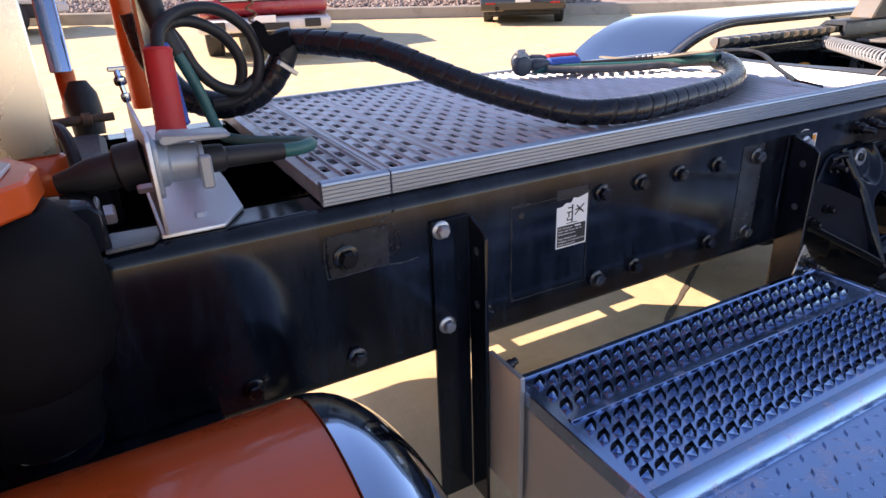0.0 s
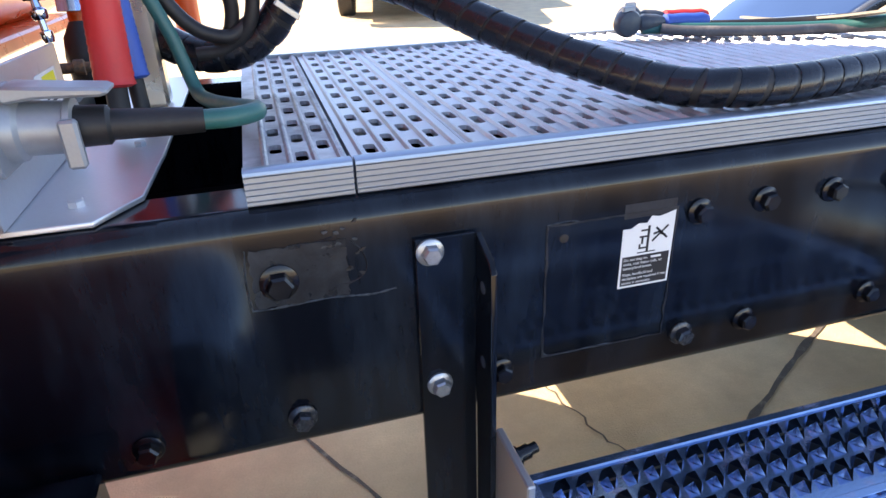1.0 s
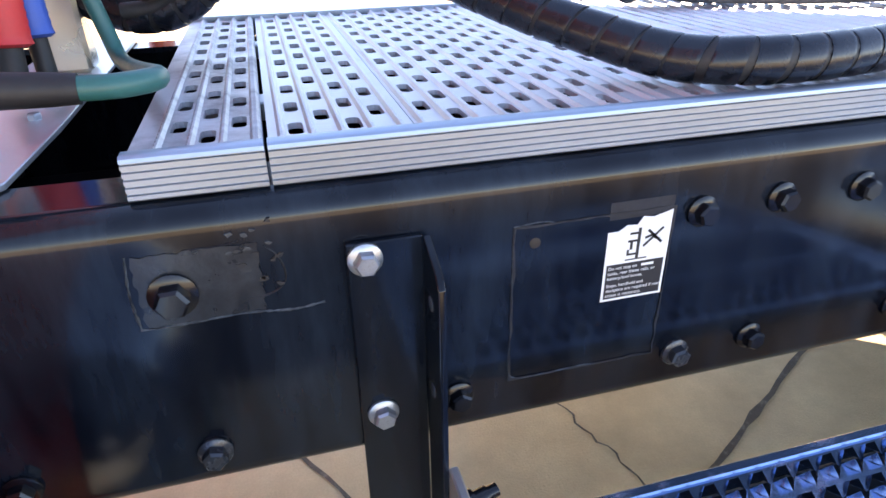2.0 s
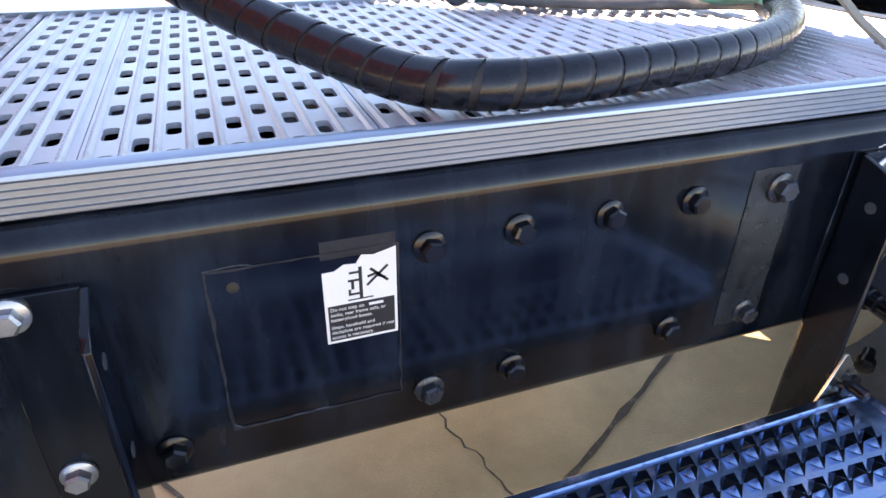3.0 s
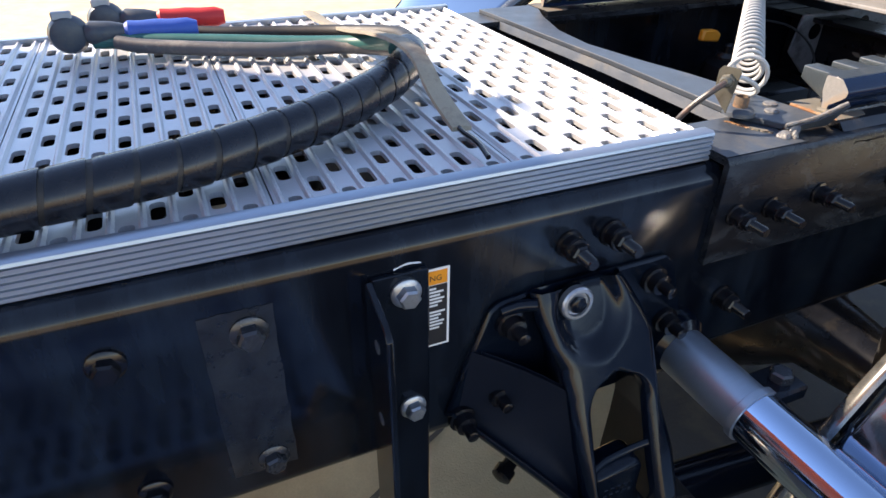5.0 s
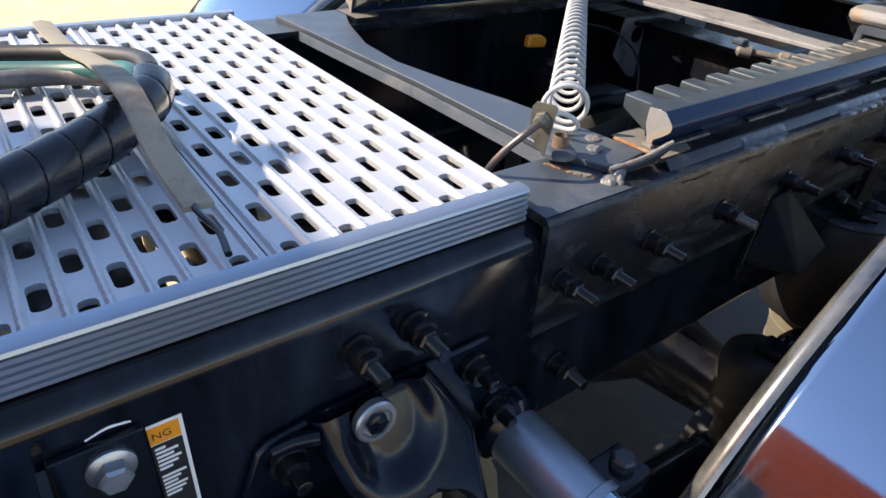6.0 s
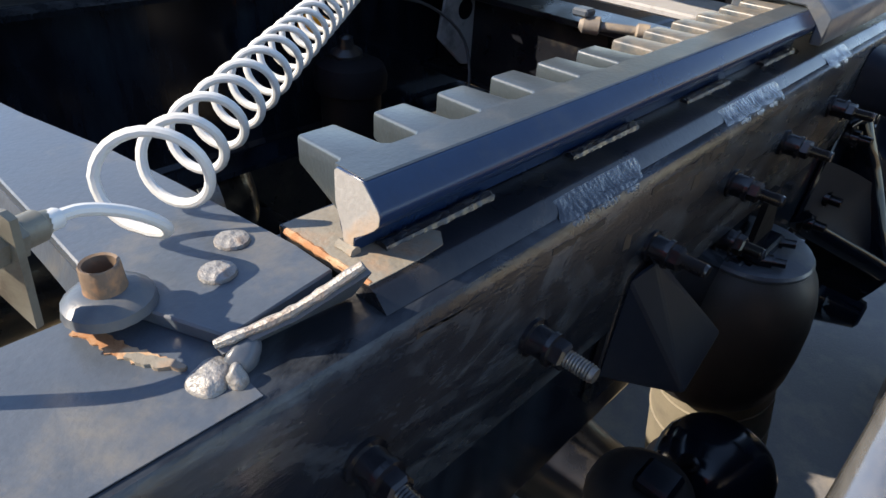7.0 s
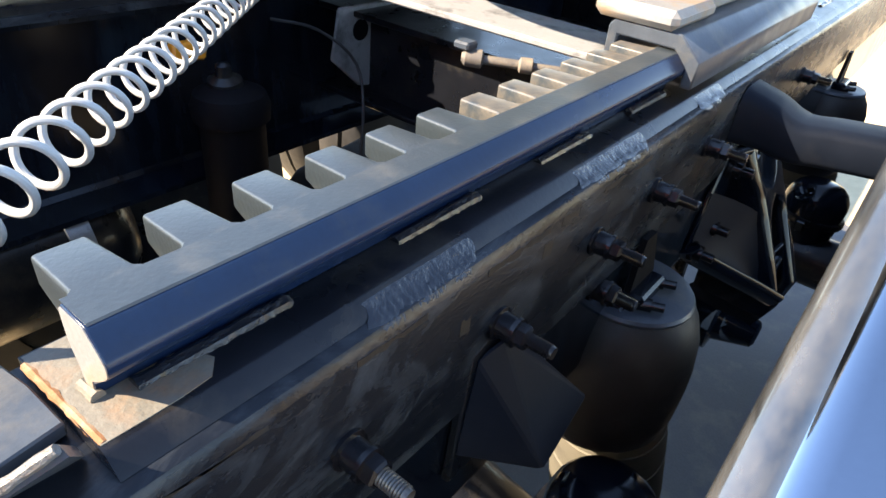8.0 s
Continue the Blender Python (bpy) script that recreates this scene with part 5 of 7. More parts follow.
def axle():
    t = thing("rear_axle", (2.12, 0.43, 0.5), "black dusty rear drive axle with dual tyres under the fenders", "axle", "axles")
    bm = bmesh.new()
    lathe(bm, (2.12, -0.55, 0.5), (0, 1, 0), [(0, 0.07), (0.55, 0.075), (0.75, 0.10), (0.85, 0.19), (1.0, 0.22), (1.12, 0.19), (1.22, 0.10), (1.42, 0.075), (1.97, 0.07)], 28)
    part("housing", bm, BLACK_DUSTY, t)
    bm = bmesh.new()
    lathe(bm, (1.98, 0.43, 0.55), (-1, 0, 0.12), [(0, 0.16), (0.10, 0.14), (0.22, 0.09), (0.30, 0.08), (0.31, 0.05)], 24)
    part("pinion_nose", bm, BLACK_DUSTY, t)
    x = 2.12
    for y in (-0.375, -0.675, 1.245, 1.545):
        w = 0.13
        bm = bmesh.new()
        lathe(bm, (x, y - w, 0.5), (0, 1, 0), [(0.0, 0.30), (0.004, 0.36), (0.012, 0.44), (0.03, 0.485), (0.05, 0.498), (0.10, 0.5), (0.105, 0.487), (0.115, 0.487), (0.12, 0.5), (0.16, 0.5), (0.21, 0.498), (0.23, 0.485), (0.248, 0.44), (0.256, 0.36), (0.26, 0.30)], 48, cap=False)
        tyre = part("tyre", bm, RUBBER, t, "black rubber truck tyre")
        bm = bmesh.new()
        lathe(bm, (x, y - w + 0.01, 0.5), (0, 1, 0), [(0, 0.30), (0.02, 0.285), (0.10, 0.27), (0.11, 0.10), (0.14, 0.10), (0.15, 0.27), (0.22, 0.285), (0.24, 0.30)], 36)
        part("rim", bm, BLACK_DUSTY, tyre)
    return t


# Unseen tank, added on the far rail to shade the ground.
def air_tank(x0, x1):
    t = thing("air_tank", ((x0 + x1) / 2, 0.95, 0.56), "unseen black tank on the far rail, added to shade the ground", "air tank", "air tanks")
    bm = bmesh.new()
    lathe(bm, (x0, 0.955, 0.705), (1, 0, 0), [(0, 0.05), (0.02, 0.11), (0.05, 0.14), (0.08, 0.147), (x1 - x0 - 0.08, 0.147), (x1 - x0 - 0.05, 0.14), (x1 - x0 - 0.02, 0.11), (x1 - x0, 0.05)], 32)
    part("shell", bm, BLACK_DUSTY, t)
    for x in (x0 + 0.15, x1 - 0.15):
        bm = bmesh.new()
        lathe(bm, (x, 0.955, 0.705), (1, 0, 0), [(0, 0.147), (0.001, 0.151), (0.04, 0.151), (0.041, 0.147)], 32)
        part("band", bm, ZINC, t)
    return t


air_tank(1.25, 2.05)
tandem = axle()
copy_thing(tandem, Matrix.Translation((3.40, 0.43, 0.5)))


def torque_rod(x0, x1, y, z0, z1):
    t = thing("trailing_arm", (x0, y, z0), "black forged trailing arm with a round rubber bushing", "suspension arm", "trailing arms")
    bm = bmesh.new()
    sweep(bm, spline([(x0, y, z0), ((x0 + x1) / 2, y - 0.01, (z0 + z1) / 2 + 0.02), (x1, y, z1)], 0.03), 0.042, 14)
    part("arm", bm, CAST, t)
    for (x, z) in ((x0, z0), (x1, z1)):
        bm = bmesh.new()
        lathe(bm, (x, y + 0.06, z), OUT, [(0, 0.05), (0.005, 0.066), (0.115, 0.066), (0.12, 0.05), (0.13, 0.022), (0.145, 0.02)], 24)
        part("bushing", bm, RUBBER, t)
    return t


torque_rod(1.38, 2.02, -0.045, 0.565, 0.46)


def shock_absorber():
    t = thing("shock_absorber", (1.98, -0.05, 0.4), "black shock absorber with a capped top", "shock absorber")
    bm = bmesh.new()
    lathe(bm, (1.995, -0.085, 0.30), (-0.04, 0.05, 1), [(0, 0.045), (0.30, 0.045), (0.305, 0.062), (0.42, 0.066), (0.44, 0.060), (0.452, 0.045), (0.455, 0.02)], 24)
    part("dust_tube", bm, RUBBER, t)
    bm = bmesh.new()
    box(bm, 1.955, 2.0, -0.10, -0.055, 0.753, 0.775, 0.005, 1)
    part("top_clip", bm, CAST, t)
    return t


shock_absorber()


def fender_beam():
    t = thing("fender_beam", (2.55, -0.1, 1.1), "black formed steel beam carrying the rear fender", "fender arm")
    bm = bmesh.new()
    line = spline([(2.56, -0.0105, 1.105), (2.575, -0.05, 1.096), (2.585, -0.09, 1.082), (2.60, -0.15, 1.086), (2.62, -0.30, 1.090), (2.62, -0.70, 1.090)], 0.012)
    rings = []
    for q in line:
        tall = 0.031 + 0.014 * max(0.0, 1 + q.y / 0.09)
        ring = []
        for k in range(20):
            c, d = math.cos(math.pi * k / 10), math.sin(math.pi * k / 10)
            ring.append(bm.verts.new((q.x + 0.048 * math.copysign(abs(c) ** 0.5, c), q.y, q.z + tall * math.copysign(abs(d) ** 0.5, d))))
        rings.append(ring)
    for p, q in zip(rings, rings[1:]):
        for k in range(20):
            bm.faces.new((p[k], p[(k + 1) % 20], q[(k + 1) % 20], q[k]))
    bm.faces.new(rings[0][::-1])
    bm.faces.new(rings[-1])
    part("beam", bm, SATIN_BLACK, t, smooth=50)
    return t


fender_beam()


# ---- fifth wheel mount ----
def fifth_wheel():
    t = thing("fifth_wheel", (2.9, 0.43, 1.17), "weathered grey fifth wheel on its sliding bracket", "fifth wheel")
    for a, sgn in ((0.0, 1), (0.87, -1)):
        def Y(y):
            return a + sgn * y
        bm = bmesh.new()
        prism(bm, [(Y(0.012), 1.178), (Y(0.010), 1.212), (Y(0.040), 1.238), (Y(0.125), 1.238), (Y(0.132), 1.230), (Y(0.132), 1.178), (Y(0.118), 1.178), (Y(0.118), 1.2195), (Y(0.044), 1.2195), (Y(0.0262), 1.200), (Y(0.0262), 1.178)], "x", 2.335, 2.95, 0.002, 1)
        part("slide_bracket", bm, STEEL_GREY, t)
        bm = bmesh.new()
        prism(bm, [(2.46, 1.239), (2.50, 1.30), (2.62, 1.42), (2.74, 1.42), (2.86, 1.33), (2.92, 1.239)], "y", min(Y(0.06), Y(0.16)), max(Y(0.06), Y(0.16)), 0.006, 2)
        part("pillow_block", bm, WEATHERED, t)
    bm = bmesh.new()
    outline = []
    for i in range(24):
        ang = math.pi * (0.62 + 0.76 * 2 * i / 46)
        outline.append((2.66 + 0.46 * math.cos(ang), 0.435 + 0.46 * math.sin(ang)))
    outline += [(3.05, 0.02), (3.25, 0.16), (3.02, 0.40), (3.02, 0.47), (3.25, 0.71), (3.05, 0.85)]
    prism(bm, outline, "z", 1.425, 1.470, 0.006, 2)
    part("top_plate", bm, RACK, t)
    bm = bmesh.new()
    box(bm, 2.42, 2.56, 0.134, 0.736, 1.150, 1.162, 0.003, 1)
    part("slide_crossbar", bm, PALE_DUST, t)
    bm = bmesh.new()
    prism(bm, [(2.325, 0.045), (2.325, 0.150), (2.36, 0.165), (2.46, 0.165), (2.46, 0.045)], "z", 1.2385, 1.262, 0.008, 2)
    part("lock_casting", bm, WEATHERED, t)
    return t


fifth_wheel()


def frame_interior():
    """What is seen down between the rails: a pale bracket plate, a canister with a dark cap, an orange tag, a wire."""
    t = thing("bracket_plate", (2.66, 0.765, 0.90), "pale dusty steel bracket plate with dark holes inside the rail", "bracket")
    bm = bmesh.new()
    prism(bm, [(2.46, 1.10), (2.44, 1.00), (2.52, 0.93), (2.70, 0.90), (2.84, 0.94), (2.86, 1.10)], "y", 0.752, 0.760, 0.003, 2)
    plate = part("plate", bm, PALE_DUST, t)
    # Dark discs stand in for holes through the plate.
    for x, z, r in ((2.52, 1.05, 0.022), (2.60, 0.98, 0.014), (2.72, 1.06, 0.020), (2.79, 1.00, 0.016)):
        bm = bmesh.new()
        lathe(bm, (x, 0.7535, z), OUT, [(0, r), (0.003, r), (0.0031, r * 0.5)], 14)
        part("dark_grommet", bm, SOFT_BLACK, plate)
    t = thing("canister", (2.165, 0.70, 0.55), "black canister between the rails with a dusty cap", "canister")
    bm = bmesh.new()
    lathe(bm, (2.165, 0.705, 0.55), (0, 0, 1), [(0, 0.05), (0.02, 0.056), (0.41, 0.056), (0.415, 0.066), (0.44, 0.068), (0.46, 0.060), (0.47, 0.04)], 28)
    part("body", bm, SOFT_BLACK, t)
    bm = bmesh.new()
    lathe(bm, (2.165, 0.715, 1.0195), (-0.1, -0.1, 1), [(0, 0.030), (0.010, 0.029), (0.018, 0.015), (0.036, 0.012), (0.040, 0.005)], 20)
    part("cap", bm, BLACK_DUSTY, t, "dusty dark cap")
    bm = bmesh.new()
    prism(bm, [(2.095, 1.062), (2.155, 1.055), (2.160, 1.075), (2.140, 1.088), (2.098, 1.090)], "y", 0.745, 0.765, 0.004, 2)
    solo("yellow_tag", bm, ORANGE_INK, "small orange-yellow plastic tag", "tag")
    bm = bmesh.new()
    sweep(bm, spline([(2.30, 0.76, 1.10), (2.36, 0.70, 1.085), (2.42, 0.66, 1.02), (2.40, 0.62, 0.92), (2.36, 0.60, 0.80)], 0.02), 0.003, 6)
    solo("thin_wire", bm, RUBBER, "thin dark wire hanging between the rails", "wire")


frame_interior()


# Tank added to keep sun off the ground beside the air spring.
def air_reservoir():
    t = thing("air_reservoir", (2.57, 0.27, 0.51), "black tank added low between the rails to block the sun", "air tank")
    bm = bmesh.new()
    prof = [(0, 0.02), (0.012, 0.070), (0.035, 0.106), (0.060, 0.118), (0.072, 0.120)]
    lathe(bm, (2.36, 0.27, 0.63), (1, 0, 0), prof + [(0.44 - a, r) for a, r in prof[::-1]], 36)
    part("shell", bm, SOFT_BLACK, t)
    for x in (2.46, 2.66):
        bm = bmesh.new()
        lathe(bm, (x, 0.27, 0.63), (1, 0, 0), [(0, 0.1205), (0.001, 0.123), (0.035, 0.123), (0.036, 0.1205)], 36, cap=False)
        strap = part("strap", bm, BLACK_DUSTY, t)
        bm = bmesh.new()
        box(bm, x + 0.004, x + 0.032, 0.012, 0.152, 0.64, 0.830, 0.003, 1)
        part("strap_bracket", bm, BLACK_DUSTY, strap)
    return t


air_reservoir()
# Dark block added to hide sunlit ground behind the rack teeth.
bm = bmesh.new()
prism(bm, [(2.24, 0.56), (2.30, 0.70), (2.38, 0.76), (2.60, 0.78), (2.76, 0.72), (2.80, 0.58), (2.70, 0.50), (2.34, 0.50)], "y", 0.40, 0.81, 0.02, 3)
solo("suspension_beam", bm, SOFT_BLACK, "dark block added between the rails to hide sunlit ground", "suspension beam")


def release_lever():
    t = thing("slide_lock_cylinder", (2.3, 0.3, 1.10), "dusty brown slide lock cylinder inside the frame", "air cylinder")
    bm = bmesh.new()
    lathe(bm, (2.325, 0.345, 1.135), (0.40, -0.60, -0.02), [(0, 0.006), (0.006, 0.013), (0.030, 0.014), (0.033, 0.007), (0.085, 0.007), (0.088, 0.012), (0.105, 0.012), (0.107, 0.006), (0.16, 0.006)], 16)
    part("rod", bm, material("brown_dusty_metal", (0.13, 0.115, 0.10), 0.6, tone=0.3, scale=40, second=(0.24, 0.20, 0.15), amount=0.45, spread=30), t)
    bm = bmesh.new()
    box(bm, 2.318, 2.344, 0.330, 0.358, 1.146, 1.158, 0.003, 1)
    part("clevis", bm, STEEL_GREY, t)
    return t


release_lever()


# ---- battery box step ----
def tread_step():
    t = thing("battery_box_step", (0.51, -0.45, 0.42), "aluminium battery box with a serrated tread step on top", "truck step")
    x0, x1, y_back, y_front = 0.075, 0.948, -0.112, -0.80
    ztop = 0.800
    bm = bmesh.new()
    box(bm, x0 + 0.004, x1 - 0.004, y_front, y_back - 0.004, 0.40, 0.772, 0.004, 2)
    part("box_body", bm, BOX_ALU, t, "plain brushed aluminium box")
    bm = bmesh.new()
    for (a, b, c, d) in ((x0, x1, y_back - 0.014, y_back), (x0, x1, y_front, y_front + 0.014), (x0, x0 + 0.016, y_front + 0.014, y_back - 0.014), (x1 - 0.016, x1, y_front + 0.014, y_back - 0.014)):
        box(bm, a, b, c, d, 0.774, ztop + 0.004, 0.002, 1)
    part("rim", bm, ALU_STEP, t)
    # Black sheet stands for the shade inside the tread holes.
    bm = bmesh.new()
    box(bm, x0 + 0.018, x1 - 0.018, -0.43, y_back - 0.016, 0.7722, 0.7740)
    part("drain_mat", bm, RUBBER, t, "black sheet that darkens the tread holes")
    # perforated treads with raised teeth
    tooth_meshes = {}
    pitch = 0.0305
    hx = 0.0132
    for (ya, rows, row) in ((-0.128, 3, 0.0375), (-0.268, 5, 0.0302), (-0.650, 4, 0.0302)):
        hy = row * 0.44
        bm = bmesh.new()
        n = int((x1 - x0 - 0.05) / pitch)
        xs0 = x0 + 0.025
        cells = []
        for r in range(rows):
            for i in range(n):
                xa, xb = xs0 + pitch * i, xs0 + pitch * (i + 1)
                ya1, yb1 = ya - row * (r + 1), ya - row * r
                c = ((xa + xb) / 2, (ya1 + yb1) / 2)
                cells.append(c)
                k = [bm.verts.new((x, y, ztop)) for x, y in ((xa, ya1), (xb, ya1), (xb, yb1), (xa, yb1))]
                d = [bm.verts.new((c[0] + dx, c[1] + dy, ztop)) for dx, dy in ((0, -hy), (hx, 0), (0, hy), (-hx, 0))]
                for j in range(4):
                    bm.faces.new((k[j], k[(j + 1) % 4], d[j]))
                    bm.faces.new((k[(j + 1) % 4], d[(j + 1) % 4], d[j]))
        for (a, b, c2, d2) in ((x0 + 0.016, xs0, ya - row * rows, ya), (xs0 + pitch * n, x1 - 0.016, ya - row * rows, ya), (x0 + 0.016, x1 - 0.016, ya, ya + 0.004), (x0 + 0.016, x1 - 0.016, ya - row * rows - 0.012, ya - row * rows)):
            bm.faces.new([bm.verts.new(v) for v in ((a, c2, ztop), (b, c2, ztop), (b, d2, ztop), (a, d2, ztop))])
        strip = part("tread_plate", bm, ALU_STEP, t, smooth=0)
        if row not in tooth_meshes:
            # four jagged lips stand round a diamond hole
            bm = bmesh.new()
            corners = [Vector(v) for v in ((0, -hy, 0), (hx, 0, 0), (0, hy, 0), (-hx, 0, 0))]
            for a, b in zip(corners, corners[1:] + corners[:1]):
                mid = (a + b) / 2
                va, vb, vt, vo = [bm.verts.new(v) for v in (a.lerp(b, 0.04), a.lerp(b, 0.96), mid * 0.86 + Vector((0, 0, 0.0135)), mid * 1.16 + Vector((0, 0, 0.0008)))]
                bm.faces.new((va, vb, vt))
                bm.faces.new((va, vt, vo))
                bm.faces.new((vo, vt, vb))
            tooth_meshes[row] = finish("tread_tooth", bm, ALU_STEP, 0)
        for cx, cy in cells:
            if cy < -0.6 and cx > 0.5:
                continue
            ob = new("tread_tooth", tooth_meshes[row])
            ob.parent = strip
            ob.location = Vector((cx, cy, ztop + 0.0003)) - (strip.location + t.location)
    for ya in (-0.2585,):
        bm = bmesh.new()
        prism(bm, [(ya - 0.007, ztop - 0.004), (ya - 0.005, ztop + 0.006), (ya + 0.005, ztop + 0.006), (ya + 0.007, ztop - 0.004)], "x", x0 + 0.017, x1 - 0.017, 0.001, 1)
        part("ridge", bm, ALU_STEP, t)
    bm = bmesh.new()
    prism(bm, [(-0.432, ztop + 0.001), (-0.446, ztop + 0.003), (-0.456, ztop - 0.004), (-0.466, ztop - 0.026), (-0.640, ztop - 0.026), (-0.646, ztop), (-0.648, ztop - 0.034), (-0.432, ztop - 0.034)], "x", x0 + 0.017, x1 - 0.017)
    tray = part("diamond_plate", bm, ALU_STEP, t)
    bm = bmesh.new()
    for i in range(30):
        for j in range(6):
            cx, cy = x0 + 0.035 + i * 0.028 + (0.014 if j % 2 else 0), -0.482 - j * 0.027
            a = math.pi / 4 * (1 if (i + j) % 2 else -1)
            u, v = Vector((math.cos(a), math.sin(a), 0)), Vector((-math.sin(a), math.cos(a), 0))
            c = Vector((cx, cy, ztop - 0.0262))
            pts = [c - u * 0.011, c - v * 0.0035, c + u * 0.011, c + v * 0.0035]
            ridge = [c - u * 0.006 + Vector((0, 0, 0.002)), c + u * 0.006 + Vector((0, 0, 0.002))]
            p = [bm.verts.new(q) for q in pts]
            q = [bm.verts.new(w) for w in ridge]
            for f in ((p[0], p[1], q[0]), (p[1], p[2], q[1], q[0])[:4], (p[2], p[3], q[1]), (p[3], p[0], q[0], q[1])):
                bm.faces.new(f)
    part("tread_pattern", bm, ALU_STEP, tray, smooth=0)
    bm = bmesh.new()
    prism(bm, [(0.868, 0.775), (0.897, 0.868), (0.903, 0.868), (0.978, 0.772), (0.95, 0.700), (0.868, 0.70)], "y", -0.1095, -0.1055, 0.0008, 1)
    tab = part("end_tab", bm, SATIN, t, "polished end tab, warm reflection put in its colour")
    bm = bmesh.new()
    lathe(bm, (0.912, -0.1055, 0.822), OUT, [(-0.012, 0.0125), (0.010, 0.0125), (0.011, 0.0165), (0.016, 0.0165), (0.017, 0.0085), (0.038, 0.008), (0.039, 0.006)], 14)
    part("tab_bolt", bm, BOLT, tab)
    bm = bmesh.new()
    box(bm, 0.064, 0.0745, -0.16, -0.056, 0.56, 0.835, 0.002, 1)
    side = part("side_tab", bm, BOX_ALU, t)
    bm = bmesh.new()
    lathe(bm, (0.0745, -0.085, 0.806), (1, 0.2, 0.1), [(0, 0.014), (0.010, 0.014), (0.011, 0.010), (0.026, 0.010), (0.027, 0.0075), (0.038, 0.0075)], 12)
    part("tab_bolt", bm, BOLT, side)
    return t


step_box = tread_step()
# Unseen far box, scaled and set so its shadow falls right.
copy_thing(step_box, Matrix.Translation((0.71, 1.10, 0.42)) @ Matrix.Rotation(math.pi, 4, "Z") @ Matrix.Diagonal((1.07, 0.65, 1, 1)))


def lower_step():
    """An unseen plate outside the far battery box, added to shade the ground; two arms under the box hold it."""
    t = thing("lower_step", (0.71, 1.66, 0.37), "unseen lower step plate by the far battery box, added for its shade", "truck step")
    bm = bmesh.new()
    box(bm, 0.245, 1.175, 1.400, 1.930, 0.3985, 0.420, 0.003, 1)
    plate = part("plate", bm, ALU_STEP, t)
    for y in (1.46, 1.60, 1.74, 1.88):
        bm = bmesh.new()
        prism(bm, [(y - 0.012, 0.4195), (y, 0.430), (y + 0.012, 0.4195)], "x", 0.27, 1.15)
        part("ridge", bm, ALU_STEP, plate)
    for x in (0.42, 0.98):
        bm = bmesh.new()
        box(bm, x, x + 0.05, 1.02, 1.90, 0.375, 0.398, 0.003, 1)
        part("arm", bm, BLACK, t)
    return t


lower_step()


# ---- fuel tank ----
def fuel_tank():
    t = thing("fuel_tank", (-1.2, -0.36, 0.42), "orange painted round fuel tank with a chrome end cap", "fuel tank")
    r = 0.30
    bm = bmesh.new()
    lathe(bm, (-2.5, -0.36, 0.722), (1, 0, 0), [(0, r), (0.3, r), (2.165, r), (2.176, r - 0.0015)], 72)
    part("shell", bm, ORANGE, t)
    bm = bmesh.new()
    prof = [(0, r - 0.002), (0.0015, r + 0.0012)]
    for i in range(1, 15):
        a = math.pi / 2 * i / 14
        prof.append((0.002 + 0.137 * math.sin(a), (r + 0.001) * math.cos(a) ** 0.72 if i < 14 else 0.0))
    lathe(bm, (-2.5 + 2.177, -0.36, 0.722), (1, 0, 0), prof, 72)
    part("end_cap", bm, CHROME, t, "polished chrome end cap")
    for x in (-0.9, -1.9):
        bm = bmesh.new()
        lathe(bm, (x, -0.36, 0.722), (1, 0, 0), [(0, r), (0.001, r + 0.005), (0.07, r + 0.005), (0.071, r)], 60)
        part("strap", bm, CHROME, t)
        bm = bmesh.new()
        prism(bm, [(-0.36 - 0.3, 0.41), (-0.0006, 0.41), (-0.0006, 1.05), (-0.08, 1.0), (-0.10, 0.72), (-0.25, 0.44), (-0.66, 0.44)], "x", x + 0.01, x + 0.06)
        part("cradle", bm, BLACK, t)
    return t


tank = fuel_tank()
bm = bmesh.new()
prism(bm, [(-0.0008, 0.855), (-0.0008, 0.56), (-0.045, 0.56), (-0.082, 0.66), (-0.082, 0.82), (-0.060, 0.855)], "x", -1.3, -0.40, 0.004, 2)
solo("tank_bracket", bm, BLACK, "black steel bracket between the fuel tank and the rail", "bracket")
# Unseen far tank, placed by the edge of its shade on the ground.
copy_thing(tank, Matrix.Translation((-1.13, 1.23, 0.42)))


# ---- cab and what stands behind it ----
def cab():
    t = thing("truck_cab", (-2.2, 0.435, 1.22), "orange truck sleeper cab with rear windows", "truck cab")
    bm = bmesh.new()
    box(bm, -3.6, -0.70, -0.83, 1.78, 1.235, 2.90, 0.08, 4)
    body = part("shell", bm, ORANGE, t)
    bm = bmesh.new()
    prism(bm, [(-3.5, 2.86), (-0.74, 2.86), (-0.78, 3.065), (-3.0, 3.065)], "y", -0.80, 1.76, 0.04, 3)
    part("roof", bm, ORANGE, t)
    for (a, b, c, d) in ((-0.50, -0.22, 1.52, 1.90), (0.20, 0.72, 1.62, 2.05), (1.10, 1.38, 1.52, 1.90)):
        bm = bmesh.new()
        box(bm, -0.702, -0.692, a, b, c, d, 0.003, 2)
        w = part("rear_window", bm, GREY_INK, t)
        bm = bmesh.new()
        box(bm, -0.696, -0.690, a + 0.02, b - 0.02, c + 0.02, d - 0.02, 0.002, 2)
        part("pane", bm, GLASS, w)
    bm = bmesh.new()
    box(bm, -0.80, -0.655, 0.78, 1.60, 1.205, 1.240, 0.006, 2)
    part("sill", bm, ORANGE, t)
    return t


cab()


